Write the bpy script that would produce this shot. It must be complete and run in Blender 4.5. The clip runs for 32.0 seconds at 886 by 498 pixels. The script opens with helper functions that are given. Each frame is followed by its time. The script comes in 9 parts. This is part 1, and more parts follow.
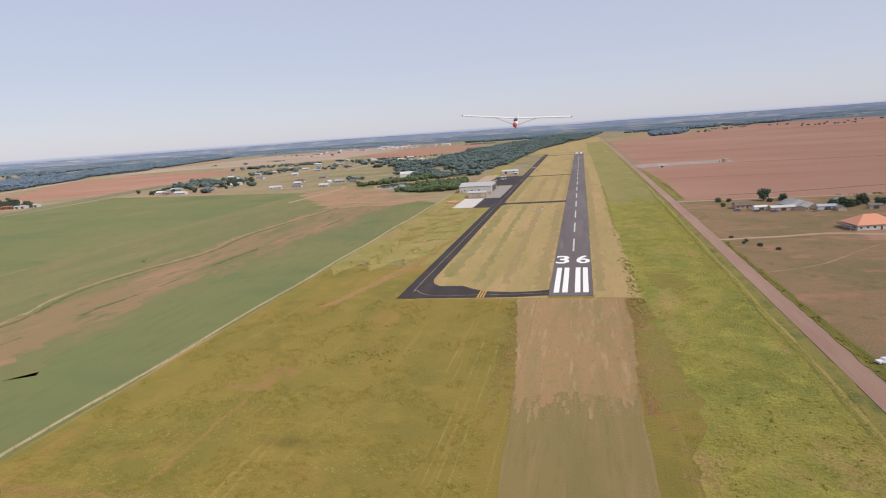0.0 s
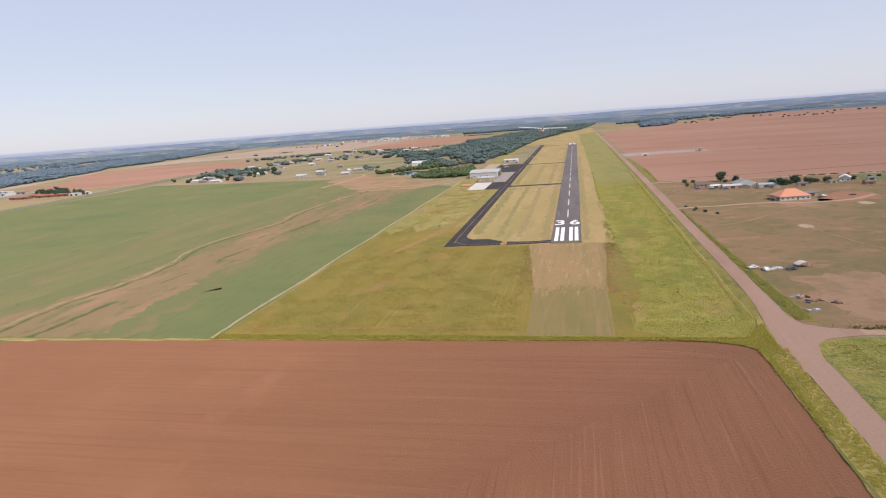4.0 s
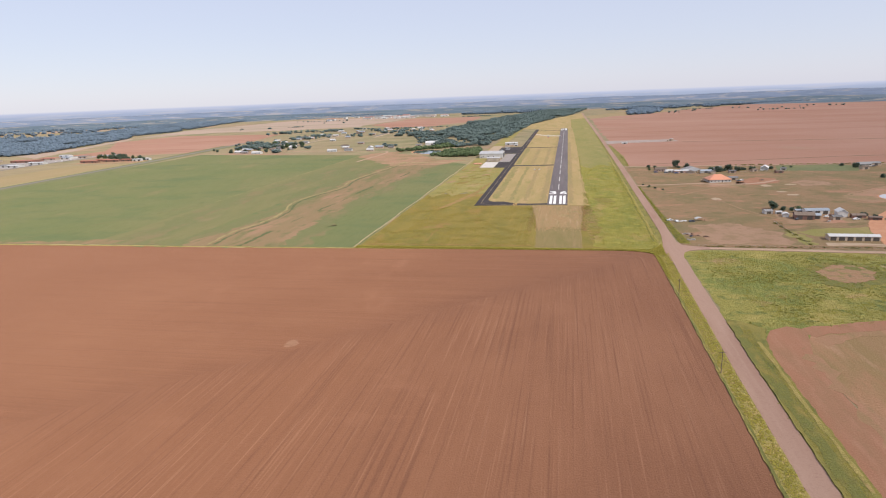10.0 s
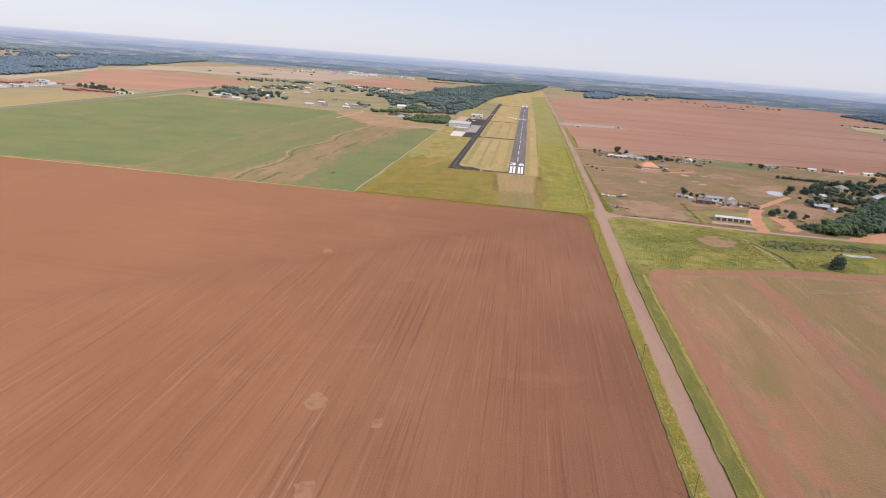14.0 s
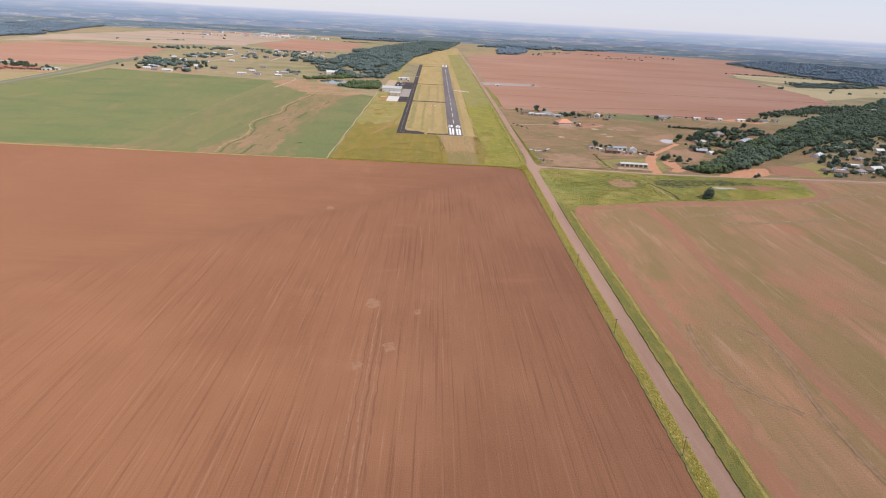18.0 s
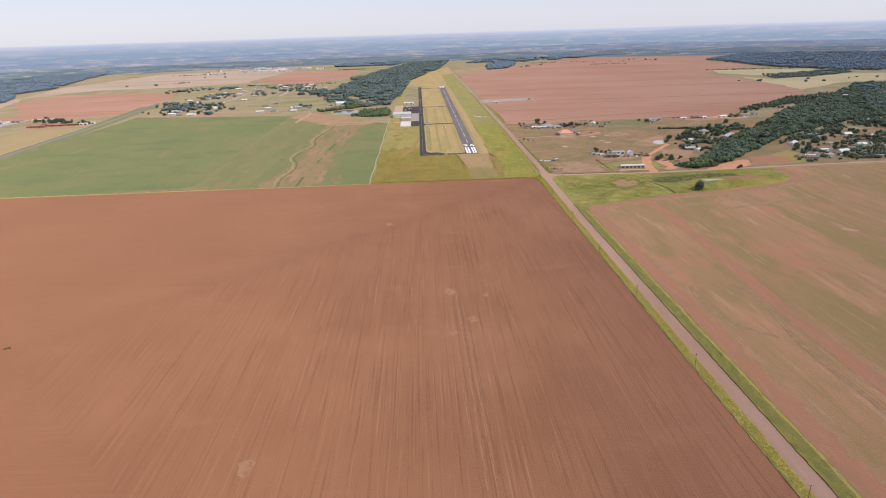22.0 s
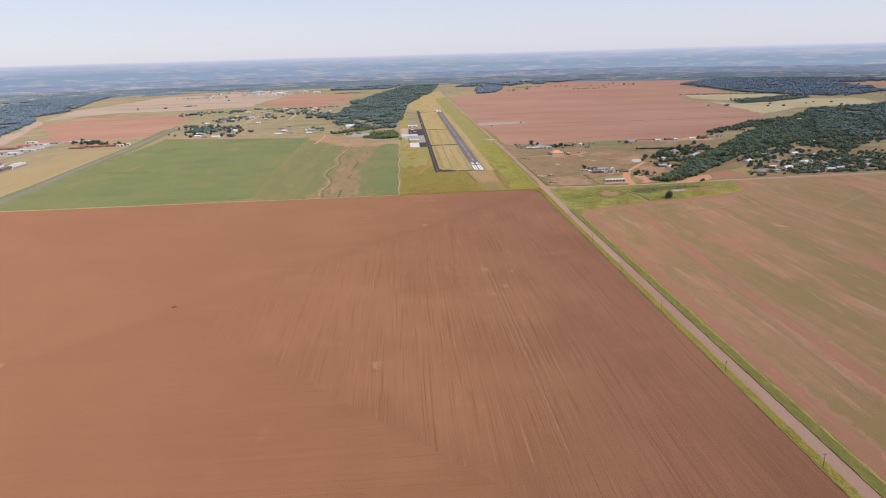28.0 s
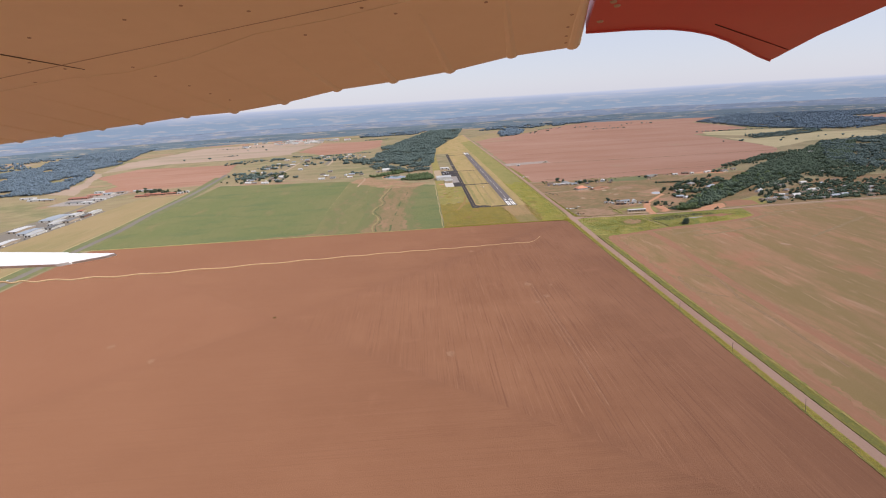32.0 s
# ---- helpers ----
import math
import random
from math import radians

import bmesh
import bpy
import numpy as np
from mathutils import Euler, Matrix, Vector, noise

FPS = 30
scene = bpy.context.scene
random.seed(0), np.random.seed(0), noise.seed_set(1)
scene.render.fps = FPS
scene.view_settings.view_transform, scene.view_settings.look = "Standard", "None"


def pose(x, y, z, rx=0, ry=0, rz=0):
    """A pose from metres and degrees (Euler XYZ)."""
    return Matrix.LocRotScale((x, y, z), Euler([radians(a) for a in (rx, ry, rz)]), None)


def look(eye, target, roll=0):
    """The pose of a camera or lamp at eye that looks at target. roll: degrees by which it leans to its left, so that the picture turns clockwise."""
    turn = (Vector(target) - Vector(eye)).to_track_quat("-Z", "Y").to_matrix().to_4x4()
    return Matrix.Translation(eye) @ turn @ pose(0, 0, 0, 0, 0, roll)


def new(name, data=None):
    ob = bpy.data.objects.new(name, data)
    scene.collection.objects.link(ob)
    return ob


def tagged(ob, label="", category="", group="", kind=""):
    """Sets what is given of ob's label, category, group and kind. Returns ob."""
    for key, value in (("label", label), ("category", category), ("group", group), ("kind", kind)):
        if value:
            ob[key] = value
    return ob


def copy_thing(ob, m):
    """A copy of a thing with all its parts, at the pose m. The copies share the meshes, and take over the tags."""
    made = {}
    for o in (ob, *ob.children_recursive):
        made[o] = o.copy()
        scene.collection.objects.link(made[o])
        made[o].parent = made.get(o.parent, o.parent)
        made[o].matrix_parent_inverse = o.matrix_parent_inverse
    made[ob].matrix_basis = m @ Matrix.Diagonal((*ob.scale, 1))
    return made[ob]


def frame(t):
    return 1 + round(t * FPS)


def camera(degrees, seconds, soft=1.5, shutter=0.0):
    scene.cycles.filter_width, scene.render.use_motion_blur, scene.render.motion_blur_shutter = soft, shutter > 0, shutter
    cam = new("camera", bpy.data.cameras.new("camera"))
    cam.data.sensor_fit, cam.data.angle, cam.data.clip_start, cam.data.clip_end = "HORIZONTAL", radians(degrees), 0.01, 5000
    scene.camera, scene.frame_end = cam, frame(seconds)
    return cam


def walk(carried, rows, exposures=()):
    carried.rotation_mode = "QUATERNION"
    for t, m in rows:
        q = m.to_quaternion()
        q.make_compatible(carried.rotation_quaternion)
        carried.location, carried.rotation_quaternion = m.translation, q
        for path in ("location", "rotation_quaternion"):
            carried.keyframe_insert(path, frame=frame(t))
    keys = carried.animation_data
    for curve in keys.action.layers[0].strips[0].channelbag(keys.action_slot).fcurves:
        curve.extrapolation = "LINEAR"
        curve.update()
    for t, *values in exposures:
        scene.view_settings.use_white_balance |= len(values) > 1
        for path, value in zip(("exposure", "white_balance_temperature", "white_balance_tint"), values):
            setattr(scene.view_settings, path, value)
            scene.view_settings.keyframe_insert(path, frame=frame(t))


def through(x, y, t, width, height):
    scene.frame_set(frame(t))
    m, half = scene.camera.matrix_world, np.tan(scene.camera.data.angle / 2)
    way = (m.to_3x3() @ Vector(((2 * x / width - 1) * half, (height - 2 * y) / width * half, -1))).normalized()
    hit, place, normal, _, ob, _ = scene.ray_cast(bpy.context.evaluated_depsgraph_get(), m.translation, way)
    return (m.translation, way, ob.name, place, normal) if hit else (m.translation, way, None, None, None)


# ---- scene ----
cam = camera(71.5, 32.0, soft=1.1)
PATH = [
    (0, (5.859, -257.084, 71.713), (5.412, -255.172, 71.331), -4.0),
    (0.5, (6.542, -271.168, 71.984), (6.089, -269.258, 71.599), -3.9),
    (1, (6.874, -285.33, 72.328), (6.42, -283.423, 71.929), -3.4),
    (1.5, (7.133, -299.518, 72.865), (6.68, -297.613, 72.456), -2.9),
    (2, (7.289, -314.1, 73.528), (6.84, -312.195, 73.117), -3.4),
    (2.5, (7.309, -329.17, 74.248), (6.882, -327.258, 73.845), -5.2),
    (3, (7.243, -344.509, 74.972), (6.834, -342.595, 74.562), -5.5),
    (3.5, (7.163, -359.525, 75.913), (6.738, -357.614, 75.503), -4.3),
    (5.5, (7.593, -420.438, 84.339), (7.153, -418.532, 83.924), -4.4),
    (6, (8.113, -436.045, 85.395), (7.688, -434.136, 84.976), -4.1),
    (6.5, (8.599, -451.568, 86.681), (8.182, -449.658, 86.259), -3.9),
    (7, (8.781, -467.021, 88.154), (8.369, -465.111, 87.726), -3.8),
    (7.5, (8.956, -482.251, 89.773), (8.544, -480.343, 89.337), -3.8),
    (8, (9.163, -497.962, 91.466), (8.753, -496.056, 91.021), -3.8),
    (8.5, (9.172, -513.753, 93.246), (8.764, -511.847, 92.799), -3.8),
    (9, (8.903, -529.7, 95.123), (8.501, -527.794, 94.67), -3.5),
    (9.5, (8.643, -545.101, 97.277), (8.246, -543.197, 96.811), -3.2),
    (10, (8.32, -560.371, 99.422), (7.928, -558.471, 98.938), -2.2),
    (10.5, (8.171, -575.294, 101.53), (7.784, -573.397, 101.028), -1.1),
    (11, (8.14, -590.098, 103.676), (7.763, -588.206, 103.15), 0.3),
    (11.5, (7.863, -604.922, 105.915), (7.499, -603.033, 105.367), 1.8),
    (12, (7.303, -620.042, 108.131), (6.954, -618.153, 107.575), 2.3),
    (12.5, (6.571, -634.85, 110.267), (6.236, -632.96, 109.704), 2.7),
    (13, (5.701, -649.156, 112.236), (5.391, -647.265, 111.664), 3.2),
    (13.5, (4.541, -662.518, 113.87), (4.268, -660.623, 113.29), 3.7),
    (14, (2.875, -675.543, 115.455), (2.659, -673.645, 114.862), 4.4),
    (14.5, (0.349, -689.124, 117.68), (0.195, -687.225, 117.07), 5.1),
    (16.5, (-15.404, -748.415, 133.643), (-15.431, -746.532, 132.969), 5.0),
    (17, (-20.274, -761.435, 135.86), (-20.262, -759.558, 135.17), 4.2),
    (17.5, (-25.584, -772.964, 138.167), (-25.545, -771.091, 137.466), 3.6),
    (18, (-30.945, -784.086, 140.803), (-30.89, -782.216, 140.095), 3.2),
    (18.5, (-36.599, -795.697, 143.752), (-36.53, -793.831, 143.035), 2.7),
    (19, (-42.116, -807.916, 147.076), (-42.037, -806.052, 146.355), 2.2),
    (19.5, (-47.601, -820.147, 150.55), (-47.515, -818.285, 149.825), 1.7),
    (20, (-53.108, -832.032, 153.939), (-53.022, -830.17, 153.213), 1.3),
    (20.5, (-58.525, -843.563, 157.282), (-58.438, -841.7, 156.56), 0.5),
    (21, (-63.546, -855.297, 160.491), (-63.468, -853.428, 159.784), -0.6),
    (21.5, (-68.076, -867.327, 163.485), (-68.011, -865.45, 162.796), -1.3),
    (22, (-72.486, -879.322, 166.408), (-72.43, -877.437, 165.741), -1.8),
    (22.5, (-76.961, -890.946, 169.244), (-76.907, -889.053, 168.601), -2.0),
    (23, (-81.322, -902.422, 171.978), (-81.263, -900.529, 171.335), -1.8),
    (23.5, (-85.51, -913.914, 174.242), (-85.444, -912.02, 173.601), -1.7),
    (24, (-89.617, -925.478, 176.14), (-89.544, -923.584, 175.5), -1.5),
    (24.5, (-93.686, -937.263, 177.732), (-93.602, -935.367, 177.101), -1.1),
    (25, (-97.794, -949.275, 179.08), (-97.702, -947.378, 178.453), -1.0),
    (25.5, (-102.276, -961.644, 180.378), (-102.178, -959.747, 179.754), -0.9),
    (27.5, (-121.703, -1013.175, 189.69), (-121.59, -1011.276, 189.074), -1.7),
    (28, (-126.682, -1026.007, 191.017), (-126.568, -1024.105, 190.408), -1.6),
    (28.5, (-131.981, -1038.691, 192.418), (-131.875, -1036.78, 191.835), -2.0),
    (29, (-137.44, -1051.379, 193.988), (-137.336, -1049.466, 193.413), -2.1),
    (29.5, (-142.769, -1064.333, 195.515), (-142.664, -1062.418, 194.946), -2.2),
    (30, (-147.6, -1077.565, 196.848), (-147.497, -1075.648, 196.288), -2.5),
    (30.5, (-151.798, -1090.951, 198.0), (-151.699, -1089.03, 197.453), -2.6),
    (31, (-155.672, -1104.225, 198.966), (-155.589, -1102.295, 198.448), -3.2),
    (31.5, (-159.382, -1117.448, 199.756), (-159.315, -1115.511, 199.262), -3.3),
    (32, (-162.99, -1130.657, 200.336), (-162.94, -1128.714, 199.861), -3.4),
]
walk(cam, [(t, look(eye, target, roll)) for t, eye, target, roll in PATH], [(0, -0.26), (1, -0.20), (3, -0.08), (7, -0.12), (9, -0.05), (12, 0.0), (20, 0.02), (24, 0.0), (28, -0.04), (32, -0.06)])

from mathutils.geometry import tessellate_polygon

# ---- world, sun ----
SUN_AZ, SUN_EL = 118.0, 46.0          # compass bearing of the sun and its height, degrees
world = bpy.data.worlds.new("sky")
scene.world = world
world.use_nodes = True
wn = world.node_tree.nodes
sky = wn.new("ShaderNodeTexSky")
sky.sky_type = "NISHITA"
sky.sun_disc = False
sky.sun_elevation, sky.sun_rotation = radians(SUN_EL), radians(SUN_AZ)
sky.air_density, sky.dust_density, sky.ozone_density = 1.0, 0.3, 1.0
wn["Background"].inputs[1].default_value = 0.10
haze = wn.new("ShaderNodeMix")          # thin summer haze over the whole sky
haze.data_type = "RGBA"
haze.inputs[0].default_value = 0.66
haze.inputs[7].default_value = (7.7, 7.95, 10.0, 1)
world.node_tree.links.new(sky.outputs[0], haze.inputs[6])
wl = world.node_tree.links
way = wn.new("ShaderNodeTexCoord").outputs["Generated"]
tilt = wn.new("ShaderNodeSeparateXYZ")
wl.new(way, tilt.inputs[0])


def far_noise(scale, flat, detail=4.0):
    """Patches of the far country, drawn out level."""
    mp = wn.new("ShaderNodeMapping")
    mp.inputs["Scale"].default_value = (1, 1, flat)
    wl.new(way, mp.inputs[0])
    t = wn.new("ShaderNodeTexNoise")
    t.inputs["Scale"].default_value, t.inputs["Detail"].default_value = scale, detail
    wl.new(mp.outputs[0], t.inputs["Vector"])
    return t.outputs["Fac"]


def far_range(value, lo, hi):
    r = wn.new("ShaderNodeMapRange")
    r.interpolation_type = "SMOOTHSTEP"
    r.inputs["From Min"].default_value, r.inputs["From Max"].default_value = lo, hi
    wl.new(value, r.inputs["Value"])
    return r.outputs[0]


def far_mix(fac, a, b):
    x = wn.new("ShaderNodeMix")
    x.data_type = "RGBA"
    wl.new(fac, x.inputs[0])
    for sock, v in ((x.inputs[6], a), (x.inputs[7], b)):
        if isinstance(v, tuple):
            sock.default_value = (*v, 1)
        else:
            wl.new(v, sock)
    return x.outputs[2]


rise = wn.new("ShaderNodeMath")          # the skyline's low swells
rise.operation = "MULTIPLY_ADD"
rise.inputs[1].default_value = -0.0030
wl.new(far_noise(5.0, 1.0, 3.0), rise.inputs[0])
wl.new(tilt.outputs["Z"], rise.inputs[2])
# Far country in the backdrop, paler and bluer upward: haze mixed into its colours.
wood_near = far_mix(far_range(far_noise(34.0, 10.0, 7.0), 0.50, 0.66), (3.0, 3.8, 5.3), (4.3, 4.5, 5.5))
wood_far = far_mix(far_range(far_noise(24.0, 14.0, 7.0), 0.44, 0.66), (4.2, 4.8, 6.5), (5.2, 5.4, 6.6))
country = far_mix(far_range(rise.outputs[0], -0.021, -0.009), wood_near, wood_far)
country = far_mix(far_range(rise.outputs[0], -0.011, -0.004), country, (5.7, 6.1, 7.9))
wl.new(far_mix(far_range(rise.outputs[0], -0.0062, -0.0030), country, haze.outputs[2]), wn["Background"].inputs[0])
sun = new("sun", bpy.data.lights.new("sun", "SUN"))
sun.data.energy, sun.data.angle, sun.data.color = 3.5, radians(3.0), (1.0, 0.92, 0.80)
_a, _e = radians(SUN_AZ), radians(SUN_EL)
sun.matrix_world = look((0, 0, 0), (-math.sin(_a) * math.cos(_e), -math.cos(_a) * math.cos(_e), -math.sin(_e)))

# ---- materials ----
rng = random.Random(7)


def node_material(name, rough=0.9, metal=0.0):
    m = bpy.data.materials.new(name)
    m.use_nodes = True
    n, l = m.node_tree.nodes, m.node_tree.links
    b = n["Principled BSDF"]
    b.inputs["Roughness"].default_value = rough
    b.inputs["Metallic"].default_value = metal
    b.inputs["Specular IOR Level"].default_value = 0.25
    return m, n, l, b


def noise_node(n, l, src, scale, stretch=(1, 1, 1), detail=4.0, turn=0.0, rough=0.6):
    mp = n.new("ShaderNodeMapping")
    mp.inputs["Scale"].default_value = stretch
    mp.inputs["Rotation"].default_value = (0, 0, radians(turn))
    l.new(src, mp.inputs["Vector"])
    t = n.new("ShaderNodeTexNoise")
    t.inputs["Scale"].default_value = scale
    t.inputs["Detail"].default_value = detail
    t.inputs["Roughness"].default_value = rough
    l.new(mp.outputs[0], t.inputs["Vector"])
    return t.outputs["Fac"]


def ramp(n, l, fac, lo, hi):
    r = n.new("ShaderNodeMapRange")
    r.inputs["From Min"].default_value, r.inputs["From Max"].default_value = lo, hi
    l.new(fac, r.inputs["Value"])
    return r.outputs[0]


def blend(n, l, fac, a, b, mode="MIX"):
    x = n.new("ShaderNodeMix")
    x.data_type, x.blend_type = "RGBA", mode
    if isinstance(fac, (int, float)):
        x.inputs[0].default_value = fac
    else:
        l.new(fac, x.inputs[0])
    for s, v in ((x.inputs[6], a), (x.inputs[7], b)):
        if isinstance(v, tuple):
            s.default_value = (*v, 1)
        else:
            l.new(v, s)
    return x.outputs[2]


def land(name, base, layers, bump=0.0, bump_scale=1.0, rough=0.95):
    """Ground cover. layers: (colour, size in metres, low, high, (stretch x, y), turn) laid over base one after the other."""
    m, n, l, b = node_material(name, rough)
    b.inputs["Diffuse Roughness"].default_value = 1.0
    pos = n.new("ShaderNodeNewGeometry").outputs["Position"]
    col = base
    for i, (c, size, lo, hi, st, turn) in enumerate(layers):
        f = noise_node(n, l, pos, 1.0 / size, (st[0], st[1], 1), 5.0, turn)
        col = blend(n, l, ramp(n, l, f, lo, hi), col, c)
    l.new(col, b.inputs["Base Color"])
    if bump:
        h = n.new("ShaderNodeBump")
        h.inputs["Strength"].default_value = bump
        h.inputs["Distance"].default_value = bump_scale
        l.new(noise_node(n, l, pos, 1.0 / bump_scale, (1, 1, 1), 6.0), h.inputs["Height"])
        l.new(h.outputs[0], b.inputs["Normal"])
    return m


def surface(name, base, dirt, size=1.0, amount=0.5, rough=0.7, metal=0.0, vary=0.12, bump=0.0):
    """Walls, roofs and other made things: colour with stains, grain and a shift from thing to thing."""
    m, n, l, b = node_material(name, rough, metal)
    tc = n.new("ShaderNodeTexCoord").outputs["Object"]
    col = blend(n, l, ramp(n, l, noise_node(n, l, tc, 1.0 / size, (1, 1, 0.4)), 0.5 - 0.1, 0.5 + 0.25 / max(amount, 0.05)), base, dirt)
    col = blend(n, l, ramp(n, l, noise_node(n, l, tc, 9.0 / size), 0.4, 1.6), col, dirt)
    if vary:
        r = n.new("ShaderNodeObjectInfo").outputs["Random"]
        hs = n.new("ShaderNodeHueSaturation")
        l.new(ramp(n, l, r, 0, 1), hs.inputs["Value"])
        hs.inputs["Value"].default_value = 1
        v = n.new("ShaderNodeMapRange")
        v.inputs["To Min"].default_value, v.inputs["To Max"].default_value = 1 - vary, 1 + vary
        l.new(r, v.inputs["Value"])
        l.new(v.outputs[0], hs.inputs["Value"])
        l.new(col, hs.inputs["Color"])
        col = hs.outputs[0]
    l.new(col, b.inputs["Base Color"])
    if bump:
        h = n.new("ShaderNodeBump")
        h.inputs["Strength"].default_value, h.inputs["Distance"].default_value = bump, 0.05
        l.new(noise_node(n, l, tc, 6.0 / size), h.inputs["Height"])
        l.new(h.outputs[0], b.inputs["Normal"])
    return m


def foliage(name, dark, light, through=0.0):
    m, n, l, b = node_material(name, 0.75)
    b.inputs["Diffuse Roughness"].default_value = 1.0
    b.inputs["Specular IOR Level"].default_value = 0.08
    g = n.new("ShaderNodeNewGeometry")
    col = blend(n, l, g.outputs["Random Per Island"], dark, light)
    big = noise_node(n, l, g.outputs["Position"], 0.03, detail=4)
    col = blend(n, l, ramp(n, l, big, 0.45, 0.9), col, tuple(0.6 * (a + c) * 0.7 for a, c in zip(dark, light)))
    l.new(col, b.inputs["Base Color"])
    if through:
        end = next(k for k in n if k.type == "OUTPUT_MATERIAL")
        thin, mix = n.new("ShaderNodeBsdfTranslucent"), n.new("ShaderNodeMixShader")
        l.new(col, thin.inputs["Color"])
        mix.inputs["Fac"].default_value = through
        l.new(b.outputs["BSDF"], mix.inputs[1])
        l.new(thin.outputs["BSDF"], mix.inputs[2])
        l.new(mix.outputs["Shader"], end.inputs["Surface"])
    return m


NO = (1, 1)
M = {}
M["ground"] = land("pasture_ground", (0.265, 0.205, 0.118), [
    ((0.175, 0.170, 0.080), 230, 0.46, 0.62, NO, 0), ((0.33, 0.20, 0.135), 340, 0.56, 0.64, (1, 1.4), 15),
    ((0.30, 0.245, 0.135), 60, 0.45, 0.7, NO, 0), ((0.15, 0.148, 0.07), 14, 0.58, 0.80, NO, 0)], 0.3, 1.5)
for _n, _c in (("brown", False), ("brown_ew", True)):
    _f = lambda a, b: (b, a) if _c else (a, b)
    _d, _p = ((0.205, 0.089, 0.048), (0.318, 0.156, 0.087)) if _c else ((0.168, 0.071, 0.039), (0.385, 0.203, 0.118))
    M[_n] = land("ploughed_earth", (0.247, 0.110, 0.057), [
        ((0.320, 0.152, 0.082), 170, 0.42, 0.70, NO, 0), ((0.209, 0.092, 0.048), 70, 0.50, 0.80, _f(1, 0.45), 8),
        ((0.286, 0.132, 0.071), 6.0, 0.50, 0.85, _f(1, 0.03), 0), (_d, 1.5, 0.56, 0.78, _f(1, 0.012), 0.6),
        (_p, 1.1, 0.58, 0.80, _f(1, 0.016), -0.4), ((0.306, 0.142, 0.079), 34, 0.60, 0.74, _f(0.4, 1), 0), ((0.212, 0.093, 0.050) if _c else (0.182, 0.078, 0.043), 1.2, 0.56, 0.70, _f(1, 0.010), 0.2), ((0.300, 0.142, 0.078) if _c else (0.330, 0.160, 0.090), 1.0, 0.59, 0.72, _f(1, 0.012), -0.3),
        ((0.291, 0.132, 0.071), 0.8, 0.50, 0.95, _f(1, 0.3), 0)], 0.6, 0.6)
# Lighter copy of the ploughed earth: brighter reflection of its rows put into colour.
M["brown_west"] = land("smooth_bright_earth", (0.273, 0.122, 0.066), [
    ((0.320, 0.151, 0.082), 150, 0.42, 0.70, NO, 0), ((0.235, 0.101, 0.054), 60, 0.52, 0.80, (1, 0.5), -10),
    ((0.287, 0.131, 0.072), 5.0, 0.50, 0.85, (1, 0.05), 0), ((0.206, 0.088, 0.047), 1.4, 0.60, 0.82, (1, 0.02), 0)], 0.5, 0.6)


def creased(m):
    """Two broad, soft, darker turning creases cross the ploughed field corner to corner; it also darkens towards the
    road.
    """
    n, l = m.node_tree.nodes, m.node_tree.links
    b = n["Principled BSDF"]
    pos = n.new("ShaderNodeNewGeometry").outputs["Position"]
    wander = noise_node(n, l, pos, 1 / 40, detail=5.0)
    col = b.inputs["Base Color"].links[0].from_socket
    for nx, ny, amount in ((0.714, -0.700, 0.20), (0.700, 0.714, 0.15)):
        d = n.new("ShaderNodeVectorMath")
        d.operation = "DOT_PRODUCT"
        d.inputs[1].default_value = (nx, ny, 0)
        l.new(pos, d.inputs[0])
        s = n.new("ShaderNodeMath")
        s.operation = "MULTIPLY_ADD"
        s.inputs[1].default_value, s.inputs[2].default_value = 26.0, -13.0 - (nx * -315.0 + ny * -560.0)
        l.new(wander, s.inputs[0])
        t = n.new("ShaderNodeMath")
        t.operation = "ADD"
        l.new(d.outputs["Value"], t.inputs[0])
        l.new(s.outputs[0], t.inputs[1])
        a = n.new("ShaderNodeMath")
        a.operation = "ABSOLUTE"
        l.new(t.outputs[0], a.inputs[0])
        r = n.new("ShaderNodeMapRange")
        r.interpolation_type = "SMOOTHSTEP"
        r.inputs["From Min"].default_value, r.inputs["From Max"].default_value = 0.0, 20.0
        r.inputs["To Min"].default_value, r.inputs["To Max"].default_value = amount, 0.0
        l.new(a.outputs[0], r.inputs["Value"])
        col = blend(n, l, r.outputs[0], col, (0.170, 0.074, 0.044))
    side = n.new("ShaderNodeSeparateXYZ")
    l.new(pos, side.inputs[0])
    east = n.new("ShaderNodeMath")
    east.operation = "MULTIPLY_ADD"
    east.inputs[1].default_value = 60.0
    l.new(wander, east.inputs[0])
    l.new(side.outputs["X"], east.inputs[2])
    east_dark = n.new("ShaderNodeMapRange")
    east_dark.inputs["From Min"].default_value, east_dark.inputs["From Max"].default_value = -60.0, 90.0
    east_dark.inputs["To Max"].default_value = 0.34
    l.new(east.outputs[0], east_dark.inputs["Value"])
    col = blend(n, l, east_dark.outputs[0], col, (0.172, 0.080, 0.050))
    even = n.new("ShaderNodeMapRange")
    even.inputs["From Min"].default_value, even.inputs["From Max"].default_value = -60.0, -270.0
    even.inputs["To Max"].default_value = 0.62
    l.new(east.outputs[0], even.inputs["Value"])
    col = blend(n, l, even.outputs[0], col, (0.262, 0.120, 0.065))
    l.new(col, b.inputs["Base Color"])


